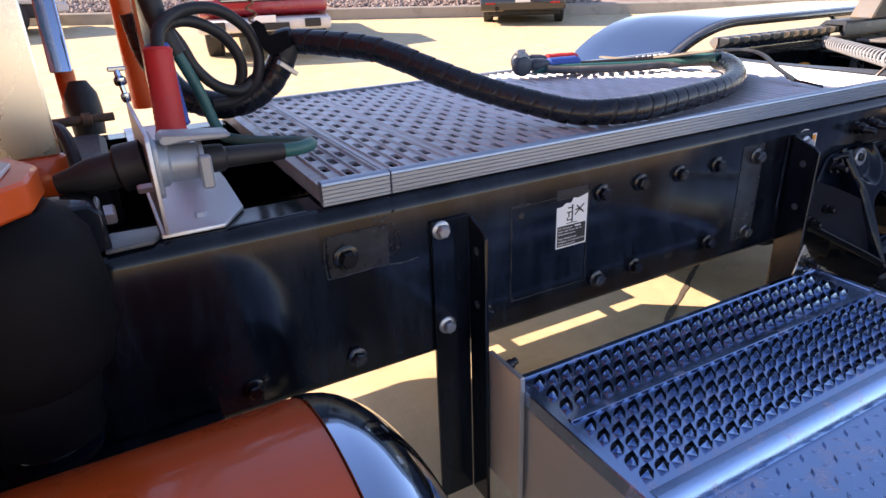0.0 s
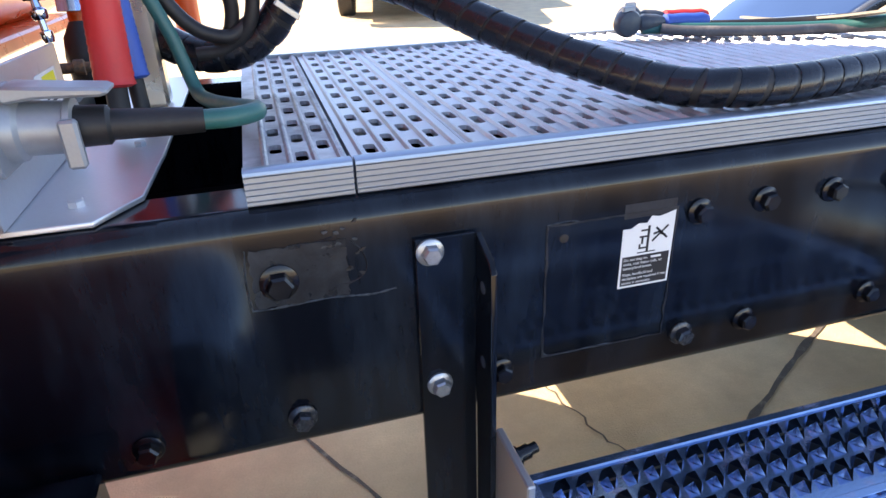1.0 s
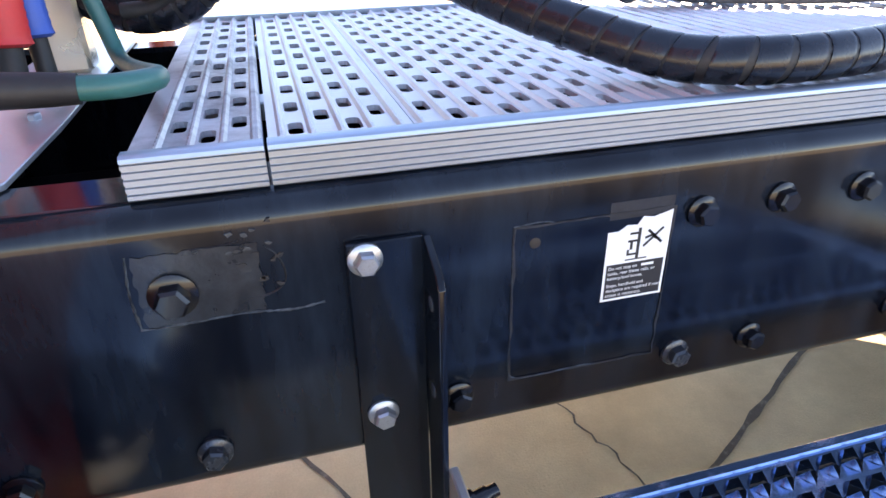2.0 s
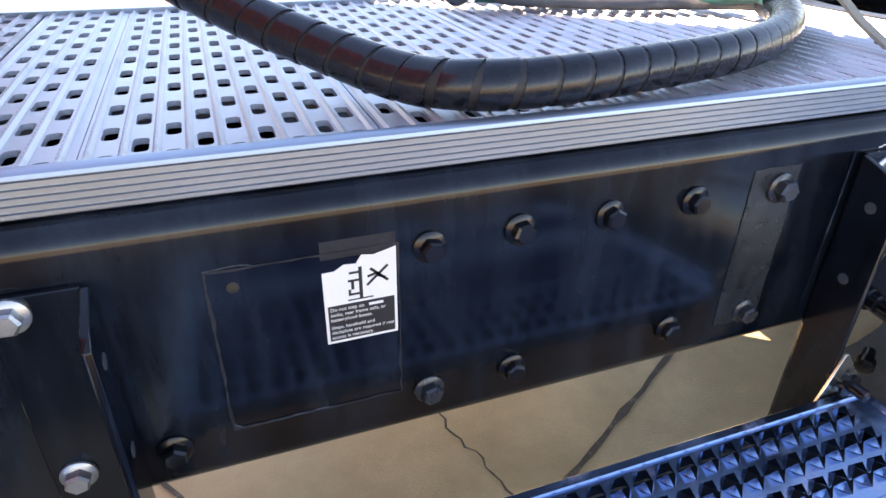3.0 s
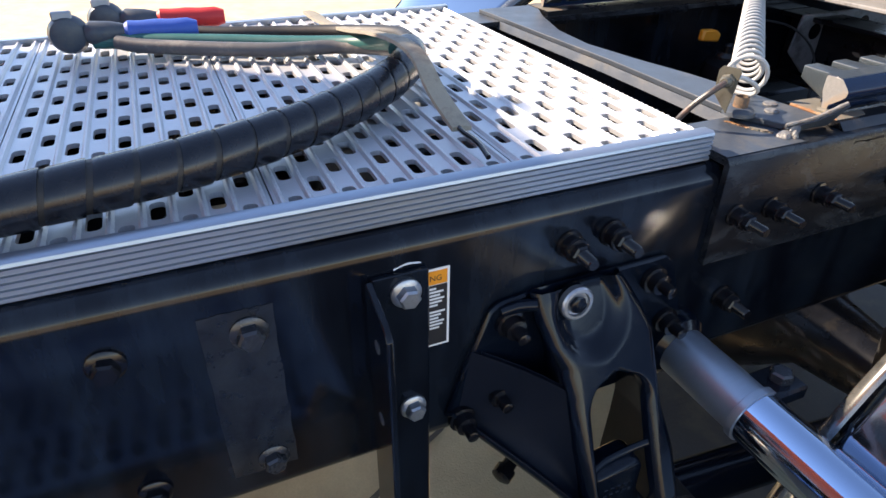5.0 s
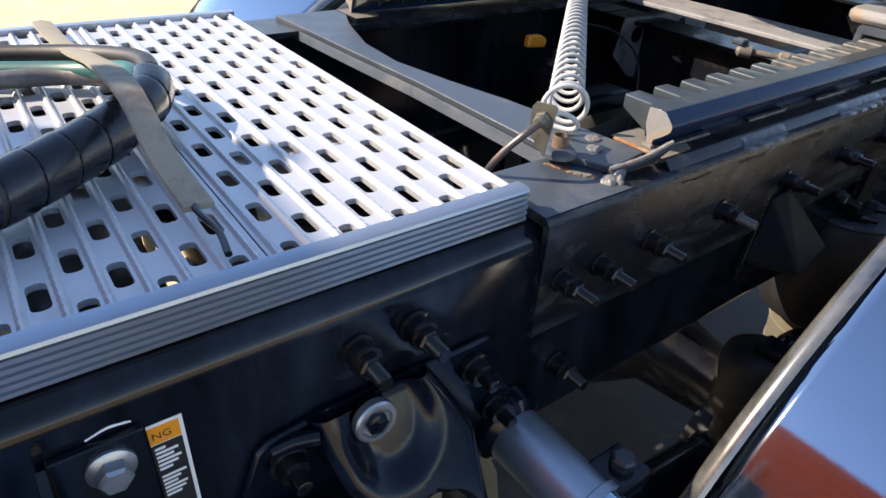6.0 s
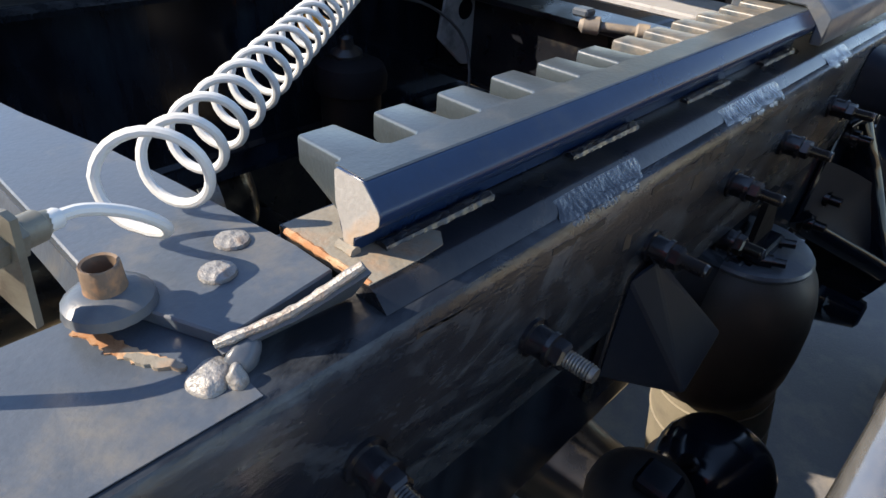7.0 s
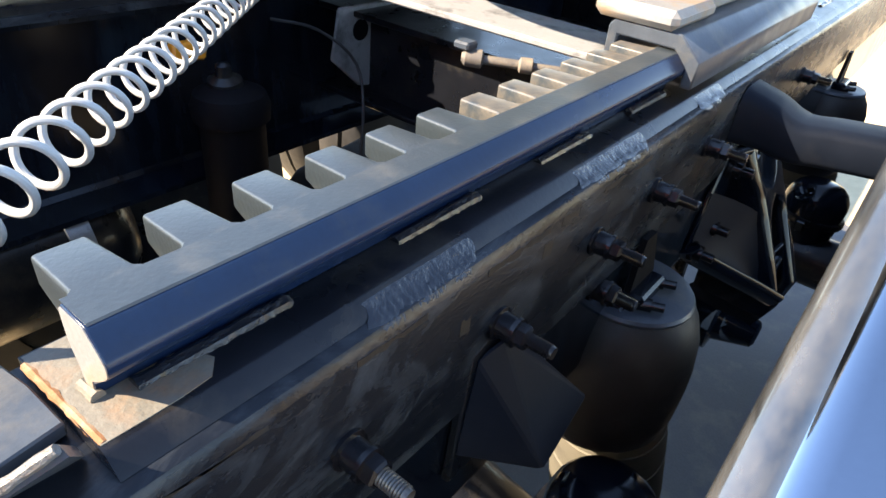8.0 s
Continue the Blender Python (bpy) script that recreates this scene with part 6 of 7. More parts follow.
def exhaust_shield():
    t = thing("exhaust_shield", (-0.66, 0.3, 1.17), "polished stainless shield panel with an orange painted foot", "exhaust shield")
    bm = bmesh.new()
    prism(bm, [(0.292, 1.224), (0.304, 1.224), (0.344, 2.3), (0.332, 2.3)], "x", -0.86, -0.537, 0.003, 2)
    part("panel", bm, SATIN, t)
    bm = bmesh.new()
    prism(bm, [(-0.86, 0.32), (-0.86, 0.282), (-0.60, 0.276), (-0.545, 0.284), (-0.529, 0.310), (-0.545, 0.330)], "z", 1.160, 1.2238, 0.004, 2)
    part("foot", bm, ORANGE, t)
    return t


exhaust_shield()


def mirror_box():
    t = thing("polished_box", (-0.52, 1.0, 1.15), "polished metal box on an orange post behind the cab", "box")
    bm = bmesh.new()
    prism(bm, [(0.98, 1.283), (1.10, 1.283), (1.30, 1.75), (1.18, 1.75)], "x", -0.556, -0.506, 0.004, 3)
    part("polished_case", bm, CHROME, t)
    bm = bmesh.new()
    lathe(bm, (-0.527, 1.04, 1.143), (0, 0, 1), [(0, 0.026), (0.05, 0.026), (0.06, 0.023), (0.14, 0.023)], 20)
    part("post", bm, ORANGE, t)
    return t


mirror_box()
# Orange upright in place of the cab's reflection on the mast.
bm = bmesh.new()
lathe(bm, (-0.335, 1.47, 1.10), (0.0, -0.03, 1), [(0, 0.036), (1.55, 0.036)], 24)
solo("orange_post", bm, ORANGE, "orange upright standing in for the cab's reflection on the mast", "post")


def valve_cluster():
    t = thing("valve_block", (-0.55, 0.5, 1.0), "black air valve block and fittings inside the frame", "valve")
    bm = bmesh.new()
    box(bm, -0.60, -0.47, 0.40, 0.74, 1.05, 1.17, 0.012, 2)
    part("block", bm, RUBBER, t)
    bm = bmesh.new()
    lathe(bm, (-0.50, 0.88, 1.14), (0, 0.2, 1), [(0, 0.035), (0.06, 0.04), (0.10, 0.036), (0.13, 0.02)], 18)
    part("dome", bm, RUBBER, t)
    bm = bmesh.new()
    sweep(bm, spline([(-0.56, 0.55, 1.17), (-0.55, 0.50, 1.23), (-0.53, 0.42, 1.22), (-0.52, 0.34, 1.15)], 0.01), 0.013, 10)
    part("elbow_hose", bm, RUBBER, t)
    bm = bmesh.new()
    lathe(bm, (-0.60, 0.80, 1.19), (1, 0.1, 0), [(0, 0.011), (0.09, 0.011), (0.092, 0.016), (0.11, 0.016), (0.112, 0.010), (0.16, 0.010)], 14)
    part("pipe_fitting", bm, OLD_RUST, t)
    return t


valve_cluster()


def cab_air_spring():
    t = thing("cab_air_spring", (-0.60, -0.09, 0.95), "black rubber cab air spring under an orange bracket", "air spring")
    bm = bmesh.new()
    lathe(bm, (-0.606, -0.085, 0.955), (0.03, 0, 1), [(0, 0.03), (0.005, 0.062), (0.03, 0.060), (0.05, 0.066), (0.085, 0.070), (0.10, 0.088), (0.14, 0.100), (0.20, 0.102), (0.26, 0.094), (0.285, 0.078), (0.30, 0.06)], 40)
    part("bellows", bm, SOFT_BLACK, t)
    bm = bmesh.new()
    prism(bm, [(-0.75, -0.19), (-0.60, -0.185), (-0.548, -0.13), (-0.540, -0.06), (-0.57, 0.0), (-0.75, 0.01)], "z", 1.256, 1.292, 0.004, 2)
    part("bracket", bm, ORANGE, t)
    bm = bmesh.new()
    prism(bm, [(-0.75, -0.17), (-0.61, -0.168), (-0.572, -0.12), (-0.565, -0.06), (-0.59, -0.015), (-0.75, -0.01)], "z", 1.2925, 1.2975, 0.001, 1)
    part("top_plate", bm, ALU_PLATE, t)
    bm = bmesh.new()
    lathe(bm, (-0.61, -0.085, 0.925), (0, 0, 1), [(0, 0.04), (0.006, 0.058), (0.014, 0.058), (0.020, 0.045), (0.03, 0.04)], 28)
    part("lower_ring", bm, CAST, t)
    return t


cab_air_spring()


def rail_end_bracket():
    t = thing("cab_mount_bracket", (-0.52, 0.03, 1.143), "black steel cab mount on the rail with a silver bolt", "bracket")
    bm = bmesh.new()
    prism(bm, [(-0.575, 1.144), (-0.490, 1.144), (-0.492, 1.200), (-0.505, 1.214), (-0.56, 1.214), (-0.575, 1.20)], "y", 0.012, 0.085, 0.004, 2)
    part("body", bm, BLACK, t)
    bm = bmesh.new()
    hexagon(bm, (-0.490, 0.048, 1.186), (1, 0, 0), 0.026, 0.014)
    part("bolt", bm, ZINC, t)
    bm = bmesh.new()
    prism(bm, [(-0.50, 0.006), (-0.44, 0.010), (-0.428, 0.03), (-0.428, 0.07), (-0.50, 0.075)], "z", 1.1436, 1.150, 0.001, 1)
    part("foot", bm, STEEL_GREY, t)
    return t


rail_end_bracket()


# ---- hose bracket with socket, grips and post ----
def hose_bracket():
    t = thing("hose_bracket", (-0.36, 0.4, 1.143), "bent aluminium bracket plate across the frame rails", "bracket")
    bm = bmesh.new()
    prism(bm, [(-0.427, 0.022), (-0.340, 0.020), (-0.300, 0.085), (-0.294, 0.26), (-0.294, 0.855), (-0.427, 0.855)], "z", 1.1440, 1.1505, 0.001, 1)
    part("base_plate", bm, ALU_PLATE, t)
    bm = bmesh.new()
    prism(bm, [(0.016, 1.151), (0.008, 1.185), (0.014, 1.284), (0.022, 1.293), (0.36, 1.287), (0.36, 1.151)], "x", -0.4225, -0.4165, 0.001, 1)
    part("upright_plate", bm, ALU_PLATE, t)
    bm = bmesh.new()
    hexagon(bm, (-0.365, 0.075, 1.1505), (0, 0, 1), 0.016, 0.008)
    part("base_bolt", bm, ALU_PLATE, t)
    bm = bmesh.new()
    box(bm, -0.4163, -0.4158, 0.235, 0.325, 1.212, 1.262)
    d = part("caution_decal", bm, WHITE, t, "white and yellow caution decal")
    bm = bmesh.new()
    box(bm, -0.4157, -0.4154, 0.262, 0.318, 1.236, 1.258)
    part("yellow_panel", bm, YELLOW, d)
    bm = bmesh.new()
    for i in range(3):
        box(bm, -0.4157, -0.4154, 0.262, 0.310, 1.217 + i * 0.006, 1.2202 + i * 0.006)
    part("text_bars", bm, INK, d)
    bm = bmesh.new()
    for y in (0.30, 0.60):
        hexagon(bm, (-0.33, y, 1.1505), (0, 0, 1), 0.014, 0.007)
    part("rear_bolts", bm, ZINC, t)
    return t


hose_bracket()


def drain_valve():
    t = thing("drain_valve", (-0.419, 0.36, 1.287), "small chrome drain valve with a wing handle on the bracket", "valve")
    bm = bmesh.new()
    lathe(bm, (-0.4195, 0.356, 1.2875), (-0.12, 0.10, 1), [(0, 0.006), (0.006, 0.008), (0.014, 0.008), (0.016, 0.0045), (0.030, 0.0045)], 14)
    part("stem", bm, CHROME, t)
    bm = bmesh.new()
    lathe(bm, (-0.4225, 0.359, 1.316), (-0.12, 0.10, 1), [(0, 0.008), (0.004, 0.0105), (0.012, 0.0105), (0.016, 0.006), (0.026, 0.005), (0.028, 0.003)], 14)
    part("body", bm, CHROME, t)
    bm = bmesh.new()
    box(bm, -0.440, -0.410, 0.358, 0.364, 1.340, 1.348, 0.002, 1)
    part("wing_handle", bm, CHROME, t)
    return t


drain_valve()


def socket():
    t = thing("trailer_socket", (-0.37, 0.088, 1.2), "grey cast trailer light socket with a spring lid", "socket")
    c = Vector((-0.4163, 0.088, 1.236))
    bm = bmesh.new()
    prism(bm, [(0.044, 1.196), (0.132, 1.196), (0.140, 1.204), (0.140, 1.268), (0.132, 1.276), (0.044, 1.276), (0.036, 1.268), (0.036, 1.204)], "x", -0.4163, -0.4085, 0.002, 1)
    part("flange", bm, CONNECTOR, t)
    bm = bmesh.new()
    lathe(bm, c, (1, 0, -0.06), [(0.006, 0.036), (0.020, 0.033), (0.024, 0.028), (0.062, 0.027), (0.064, 0.030), (0.070, 0.030), (0.071, 0.022)], 28)
    part("barrel", bm, CONNECTOR, t)
    bm = bmesh.new()
    prism(bm, [(-0.405, 1.272), (-0.398, 1.282), (-0.37, 1.279), (-0.31, 1.2735), (-0.302, 1.269), (-0.31, 1.2645), (-0.37, 1.267), (-0.398, 1.264)], "y", 0.060, 0.104, 0.003, 2)
    part("lid_lever", bm, CONNECTOR, t)
    bm = bmesh.new()
    box(bm, -0.356, -0.338, 0.052, 0.064, 1.196, 1.246, 0.003, 1)
    part("latch", bm, CONNECTOR, t)
    bm = bmesh.new()
    hexagon(bm, (-0.423, 0.055, 1.212), (-1, 0, 0), 0.013, 0.02)
    part("mount_nut", bm, ZINC, t)
    bm = bmesh.new()
    lathe(bm, (-0.423, 0.10, 1.238), (-1, 0.12, -0.14), [(0, 0.034), (0.035, 0.034), (0.04, 0.027), (0.075, 0.025), (0.10, 0.018), (0.12, 0.014)], 22)
    part("rear_boot", bm, RUBBER, t)
    return t


socket()


def light_cable():
    t = thing("trailer_light_cable", (-0.25, 0.25, 1.2), "green trailer light cable with a black plug sleeve", "cable")
    bm = bmesh.new()
    lathe(bm, (-0.347, 0.088, 1.232), (1, 0.07, -0.06), [(0, 0.022), (0.03, 0.021), (0.034, 0.0165), (0.10, 0.015), (0.125, 0.0135)], 18)
    part("plug_sleeve", bm, RUBBER, t)
    bm = bmesh.new()
    sweep(bm, spline([(-0.232, 0.095, 1.2255), (-0.195, 0.100, 1.224), (-0.170, 0.122, 1.222), (-0.166, 0.155, 1.218), (-0.176, 0.20, 1.211), (-0.205, 0.30, 1.196), (-0.235, 0.40, 1.184), (-0.255, 0.455, 1.186), (-0.266, 0.475, 1.215), (-0.280, 0.480, 1.27), (-0.300, 0.480, 1.325), (-0.320, 0.478, 1.372)], 0.008), 0.0112, 12)
    part("cable", bm, TEAL, t)
    bm = bmesh.new()
    sweep(bm, spline([(-0.312, 0.479, 1.350), (-0.325, 0.478, 1.385), (-0.335, 0.488, 1.43), (-0.348, 0.50, 1.52), (-0.36, 0.52, 1.7)], 0.02), 0.021, 12)
    part("strain_boot", bm, RUBBER, t)
    return t


light_cable()


def grip(name, bottom, top, r, mat, label):
    t = thing(name, bottom, label, "grip", "hose grips")
    b, a = Vector(bottom), Vector(top)
    d = a - b
    n = d.length
    prof = [(0, r * 0.8), (0.004, r * 1.12)]
    k = 13
    for i in range(k):
        s = 0.008 + (n - 0.016) * i / k
        prof += [(s, r * 1.07 * (1 - 0.08 * i / k)), (s + (n - 0.016) / k * 0.6, r * 1.03 * (1 - 0.08 * i / k))]
    prof += [(n - 0.005, r * 1.02), (n, r * 0.85)]
    bm = bmesh.new()
    lathe(bm, b, d, prof, 20)
    part("ribbed_sleeve", bm, mat, t)
    bm = bmesh.new()
    lathe(bm, b, -d, [(-0.002, r * 0.6), (0.05, r * 0.6)], 12)
    part("hose_end", bm, RUBBER, t)
    return t


grip("red_grip", (-0.357, 0.372, 1.220), (-0.351, 0.392, 1.372), 0.0255, RED, "red ribbed rubber hose grip")
grip("blue_grip", (-0.338, 0.420, 1.222), (-0.345, 0.440, 1.374), 0.0205, BLUE, "blue ribbed rubber hose grip")
bm = bmesh.new()
box(bm, -0.366, -0.312, 0.545, 0.600, 1.1507, 2.5, 0.006, 2)
solo("hose_mast", bm, SATIN, "bright square aluminium hose mast on the bracket", "post")


def loop_hose():
    t = thing("air_hose_loops", (-0.25, 0.5, 1.2), "black rubber air hoses coiled in loops beside the mast", "air hose")
    runs = [
        ("outer_loop", [(-0.351, 0.393, 1.368), (-0.338, 0.42, 1.402), (-0.290, 0.46, 1.428), (-0.222, 0.49, 1.426), (-0.166, 0.50, 1.385), (-0.149, 0.50, 1.330), (-0.163, 0.505, 1.276), (-0.200, 0.52, 1.243), (-0.25, 0.53, 1.236)]),
        ("middle_loop", [(-0.345, 0.440, 1.370), (-0.322, 0.46, 1.404), (-0.272, 0.48, 1.407), (-0.216, 0.50, 1.376), (-0.186, 0.51, 1.326), (-0.190, 0.52, 1.277), (-0.215, 0.53, 1.243)]),
        ("inner_loop", [(-0.335, 0.500, 1.425), (-0.300, 0.50, 1.370), (-0.278, 0.50, 1.318), (-0.242, 0.50, 1.278), (-0.195, 0.505, 1.264), (-0.160, 0.51, 1.285)]),
    ]
    for name, pts in runs:
        bm = bmesh.new()
        sweep(bm, spline(pts, 0.008), 0.0118, 12)
        part(name, bm, RUBBER, t)
    return t


loop_hose()


def wrapped_bundle(name, points, r, label, pitch=0.039):
    """A bundle of hoses in a spiral wrap: turns of flat plastic with a gap between."""
    t = thing(name, points[len(points) // 2], label, "hose bundle", "spiral wrapped hoses")
    line = spline(points, 0.0025)
    bm = bmesh.new()
    sweep(bm, line[::3], r * 0.93, 14)
    part("core", bm, RUBBER, t)
    s, out = 0.0, [0.0]
    for p, q in zip(line, line[1:]):
        s += (q - p).length
        out.append(s)
    n = int(s / pitch)
    for i in range(n):
        a, b = i * pitch + 0.0010, (i + 1) * pitch - 0.0010
        idx = [j for j, v in enumerate(out) if a <= v <= b]
        if len(idx) < 4:
            continue
        pts = [line[j] for j in idx]
        d = (pts[-1] - pts[0]).normalized()
        side = d.cross(Vector((0, 0, 1))).normalized()
        up = side.cross(d)
        seg = 20
        bm = bmesh.new()
        rings = []
        jitter = random.uniform(-0.12, 0.12)
        for j, p in enumerate(pts):
            f = j / (len(pts) - 1)
            rr = r * (0.965 + 0.045 * f - (0.012 if j in (0, len(pts) - 1) else 0.0)) * (1.0 + 0.10 * jitter)
            ring = []
            for k in range(seg):
                ang = 2 * math.pi * k / seg
                lean = d * (math.cos(ang + 0.6 + jitter) * 0.0075)
                ring.append(bm.verts.new(p + lean + (up * math.cos(ang) + side * math.sin(ang)) * rr))
            rings.append(ring)
        for p, q in zip(rings, rings[1:]):
            for k in range(seg):
                bm.faces.new((p[k], p[(k + 1) % seg], q[(k + 1) % seg], q[k]))
        for ring in (rings[0], rings[-1]):
            mid = bm.verts.new(sum((v.co for v in ring), Vector()) / seg)
            for k in range(seg):
                bm.faces.new((ring[k], ring[(k + 1) % seg], mid))
        part("wrap_turn", bm, WRAP, t)
    return t


HOSE = [(-0.105, 0.520, 1.352), (-0.064, 0.515, 1.353), (0.052, 0.415, 1.338), (0.110, 0.362, 1.317), (0.168, 0.310, 1.287), (0.226, 0.258, 1.260), (0.284, 0.205, 1.237), (0.375, 0.120, 1.209), (0.44, 0.070, 1.2075), (0.53, 0.060, 1.2075), (0.65, 0.078, 1.2075), (0.81, 0.115, 1.2075), (0.945, 0.180, 1.2075), (1.06, 0.270, 1.209), (1.125, 0.345, 1.213), (1.150, 0.405, 1.215)]
wrapped_bundle("spiral_wrapped_hose", HOSE, 0.0268, "black spiral-wrapped hose bundle lying across the deck")
wrapped_bundle("spiral_wrapped_hose", [(-0.36, 0.64, 1.42), (-0.345, 0.62, 1.33), (-0.31, 0.585, 1.262), (-0.245, 0.555, 1.232), (-0.180, 0.535, 1.238), (-0.125, 0.522, 1.275), (-0.092, 0.515, 1.325), (-0.082, 0.513, 1.352)], 0.030, "black spiral-wrapped hose bundle hanging beside the mast", 0.038)


def tender_spring():
    t = thing("hose_tender_spring", (-0.12, 0.49, 1.37), "rusty tender spring with a dark hook plate", "spring")
    bm = bmesh.new()
    prism(bm, [(-0.158, 1.395), (-0.146, 1.402), (-0.132, 1.392), (-0.126, 1.370), (-0.085, 1.378), (-0.080, 1.345), (-0.125, 1.328), (-0.140, 1.345)], "y", 0.482, 0.488, 0.001, 1)
    part("hook_plate", bm, VOID, t)
    line = []
    for i in range(18 * 14):
        a = 2 * math.pi * i / 14
        line.append(Vector((-0.150 - 0.00022 * i, 0.487, 1.392 + i * 0.0016)) + Vector((math.cos(a), math.sin(a), 0)) * 0.0085)
    bm = bmesh.new()
    sweep(bm, line, 0.0022, 6)
    part("coil", bm, RUST, t)
    bm = bmesh.new()
    prism(bm, [(-0.118, 1.312), (-0.083, 1.286), (-0.078, 1.294), (-0.113, 1.321)], "y", 0.462, 0.488, 0.001, 1)
    part("clip", bm, ZINC, t)
    return t


tender_spring()


# ---- loose lines and glad hands on the deck ----
def deck_lines():
    runs = [
        ("coiled_end_line", TEAL, 0.013, [(1.118, 0.37, 1.226), (1.130, 0.43, 1.222), (1.090, 0.515, 1.204), (1.00, 0.575, 1.198), (0.90, 0.625, 1.198), (0.79, 0.665, 1.200), (0.70, 0.69, 1.203)], "green cable leading back across the deck"),
        ("deck_air_line", RUBBER, 0.0125, [(1.150, 0.40, 1.228), (1.152, 0.47, 1.224), (1.105, 0.575, 1.208), (1.02, 0.640, 1.200), (0.92, 0.68, 1.198), (0.84, 0.715, 1.199), (0.80, 0.725, 1.203)], "black rubber air line lying on the deck"),
        ("deck_air_line", material("grey_rubber_line", (0.10, 0.10, 0.10), 0.45, tone=0.2, scale=40, second=(0.2, 0.19, 0.17), amount=0.4, spread=20), 0.0115, [(1.135, 0.385, 1.212), (1.135, 0.45, 1.206), (1.07, 0.525, 1.198), (0.98, 0.545, 1.197), (0.88, 0.59, 1.197), (0.77, 0.645, 1.199), (0.735, 0.668, 1.203)], "grey rubber air line lying on the deck"),
    ]
    for name, mat, r, pts, label in runs:
        bm = bmesh.new()
        sweep(bm, spline(pts, 0.012), r, 12)
        solo(name, bm, mat, label, "air hose", "lines on the deck")


deck_lines()


def glad_hand(name, place, direction, grip_mat, label):
    p, d = Vector(place), Vector(direction).normalized()
    t = thing(name, p, label, "glad hand", "glad hands")
    side = d.cross(Vector((0, 0, 1))).normalized()
    bm = bmesh.new()
    lathe(bm, p, d, [(0.05, 0.013), (0.056, 0.0175), (0.075, 0.0165), (0.10, 0.0178), (0.125, 0.0165), (0.15, 0.0172), (0.165, 0.012)], 18)
    part("grip_sleeve", bm, grip_mat, t)
    bm = bmesh.new()
    lathe(bm, p, d, [(-0.01, 0.014), (0.0, 0.020), (0.03, 0.018), (0.05, 0.013)], 16)
    part("neck", bm, STEEL_GREY, t)
    bm = bmesh.new()
    c = p - d * 0.035
    lathe(bm, c - side * 0.020, side, [(0, 0.024), (0.004, 0.030), (0.020, 0.031), (0.030, 0.026), (0.034, 0.016)], 22)
    part("coupling_head", bm, STEEL_GREY, t)
    bm = bmesh.new()
    lathe(bm, c - side * 0.0205, -side, [(-0.002, 0.022), (0.003, 0.021), (0.004, 0.010), (-0.004, 0.008)], 20)
    part("rubber_seal", bm, RUBBER, t)
    bm = bmesh.new()
    box(bm, c.x - 0.018, c.x + 0.012, c.y - 0.006, c.y + 0.006, c.z + 0.024, c.z + 0.037, 0.002, 1)
    part("lug", bm, CONNECTOR, t)
    return t


glad_hand("glad_hand", (0.700, 0.690, 1.215), (1, -0.06, -0.01), BLUE, "grey glad hand coupling with a blue grip on the deck")
glad_hand("glad_hand", (0.755, 0.775, 1.215), (1, -0.12, -0.01), RED, "grey glad hand coupling with a red grip on the deck")


def strap():
    t = thing("webbing_strap", (1.09, 0.3, 1.19), "worn tan webbing strap with a wire hook", "strap")
    line = spline([(1.092, 0.83, 1.190), (1.094, 0.70, 1.196), (1.097, 0.55, 1.215), (1.099, 0.42, 1.238), (1.098, 0.30, 1.254), (1.096, 0.225, 1.250), (1.099, 0.175, 1.220), (1.110, 0.125, 1.190)], 0.012)
    bm = bmesh.new()
    rows = []
    for i, p in enumerate(line):
        w = 0.0130 * (1.0 + 0.07 * math.sin(i * 0.35))
        up = Vector((0.15, 0, 1)).normalized()
        side = Vector((1, 0.1, -0.12)).normalized()
        rows.append([bm.verts.new(p + side * a + up * b) for a, b in ((-w, 0), (-w, 0.005), (0, 0.007), (w, 0.005), (w, 0), (0, 0))])
    for p, q in zip(rows, rows[1:]):
        for k in range(6):
            bm.faces.new((p[k], p[(k + 1) % 6], q[(k + 1) % 6], q[k]))
    bm.faces.new(rows[0])
    bm.faces.new(rows[-1][::-1])
    part("webbing", bm, STRAP, t)
    bm = bmesh.new()
    sweep(bm, spline([(1.112, 0.150, 1.197), (1.106, 0.12, 1.194), (1.112, 0.085, 1.190), (1.108, 0.050, 1.187)], 0.008), 0.0032, 8)
    part("wire_hook", bm, BOLT, t)
    return t


strap()


# ---- yard edge: kerb, gravel bed, fence, parked vehicles ----
def on_kerb(x):
    return 17.1 - 0.49 * x


def kerb():
    bm = bmesh.new()
    xs = [-40, -12, -6, -3, 0, 3, 6, 9, 12, 16, 40]
    prof = ((0.0, -0.2), (0.0, 0.24), (0.03, 0.27), (0.20, 0.27), (0.22, 0.25), (0.22, -0.2))
    rows = []
    for x in xs:
        y = max(on_kerb(x), -5)
        rows.append([bm.verts.new((x + dy * 0.44, y + dy, min(yard_height(y), 1.2) + dz)) for dy, dz in prof])
    for p, q in zip(rows, rows[1:]):
        for k in range(5):
            bm.faces.new((p[k], p[k + 1], q[k + 1], q[k]))
    return solo("kerb", bm, KERB, "weathered concrete kerb along the yard", "kerb", kind="structure")


kerb()


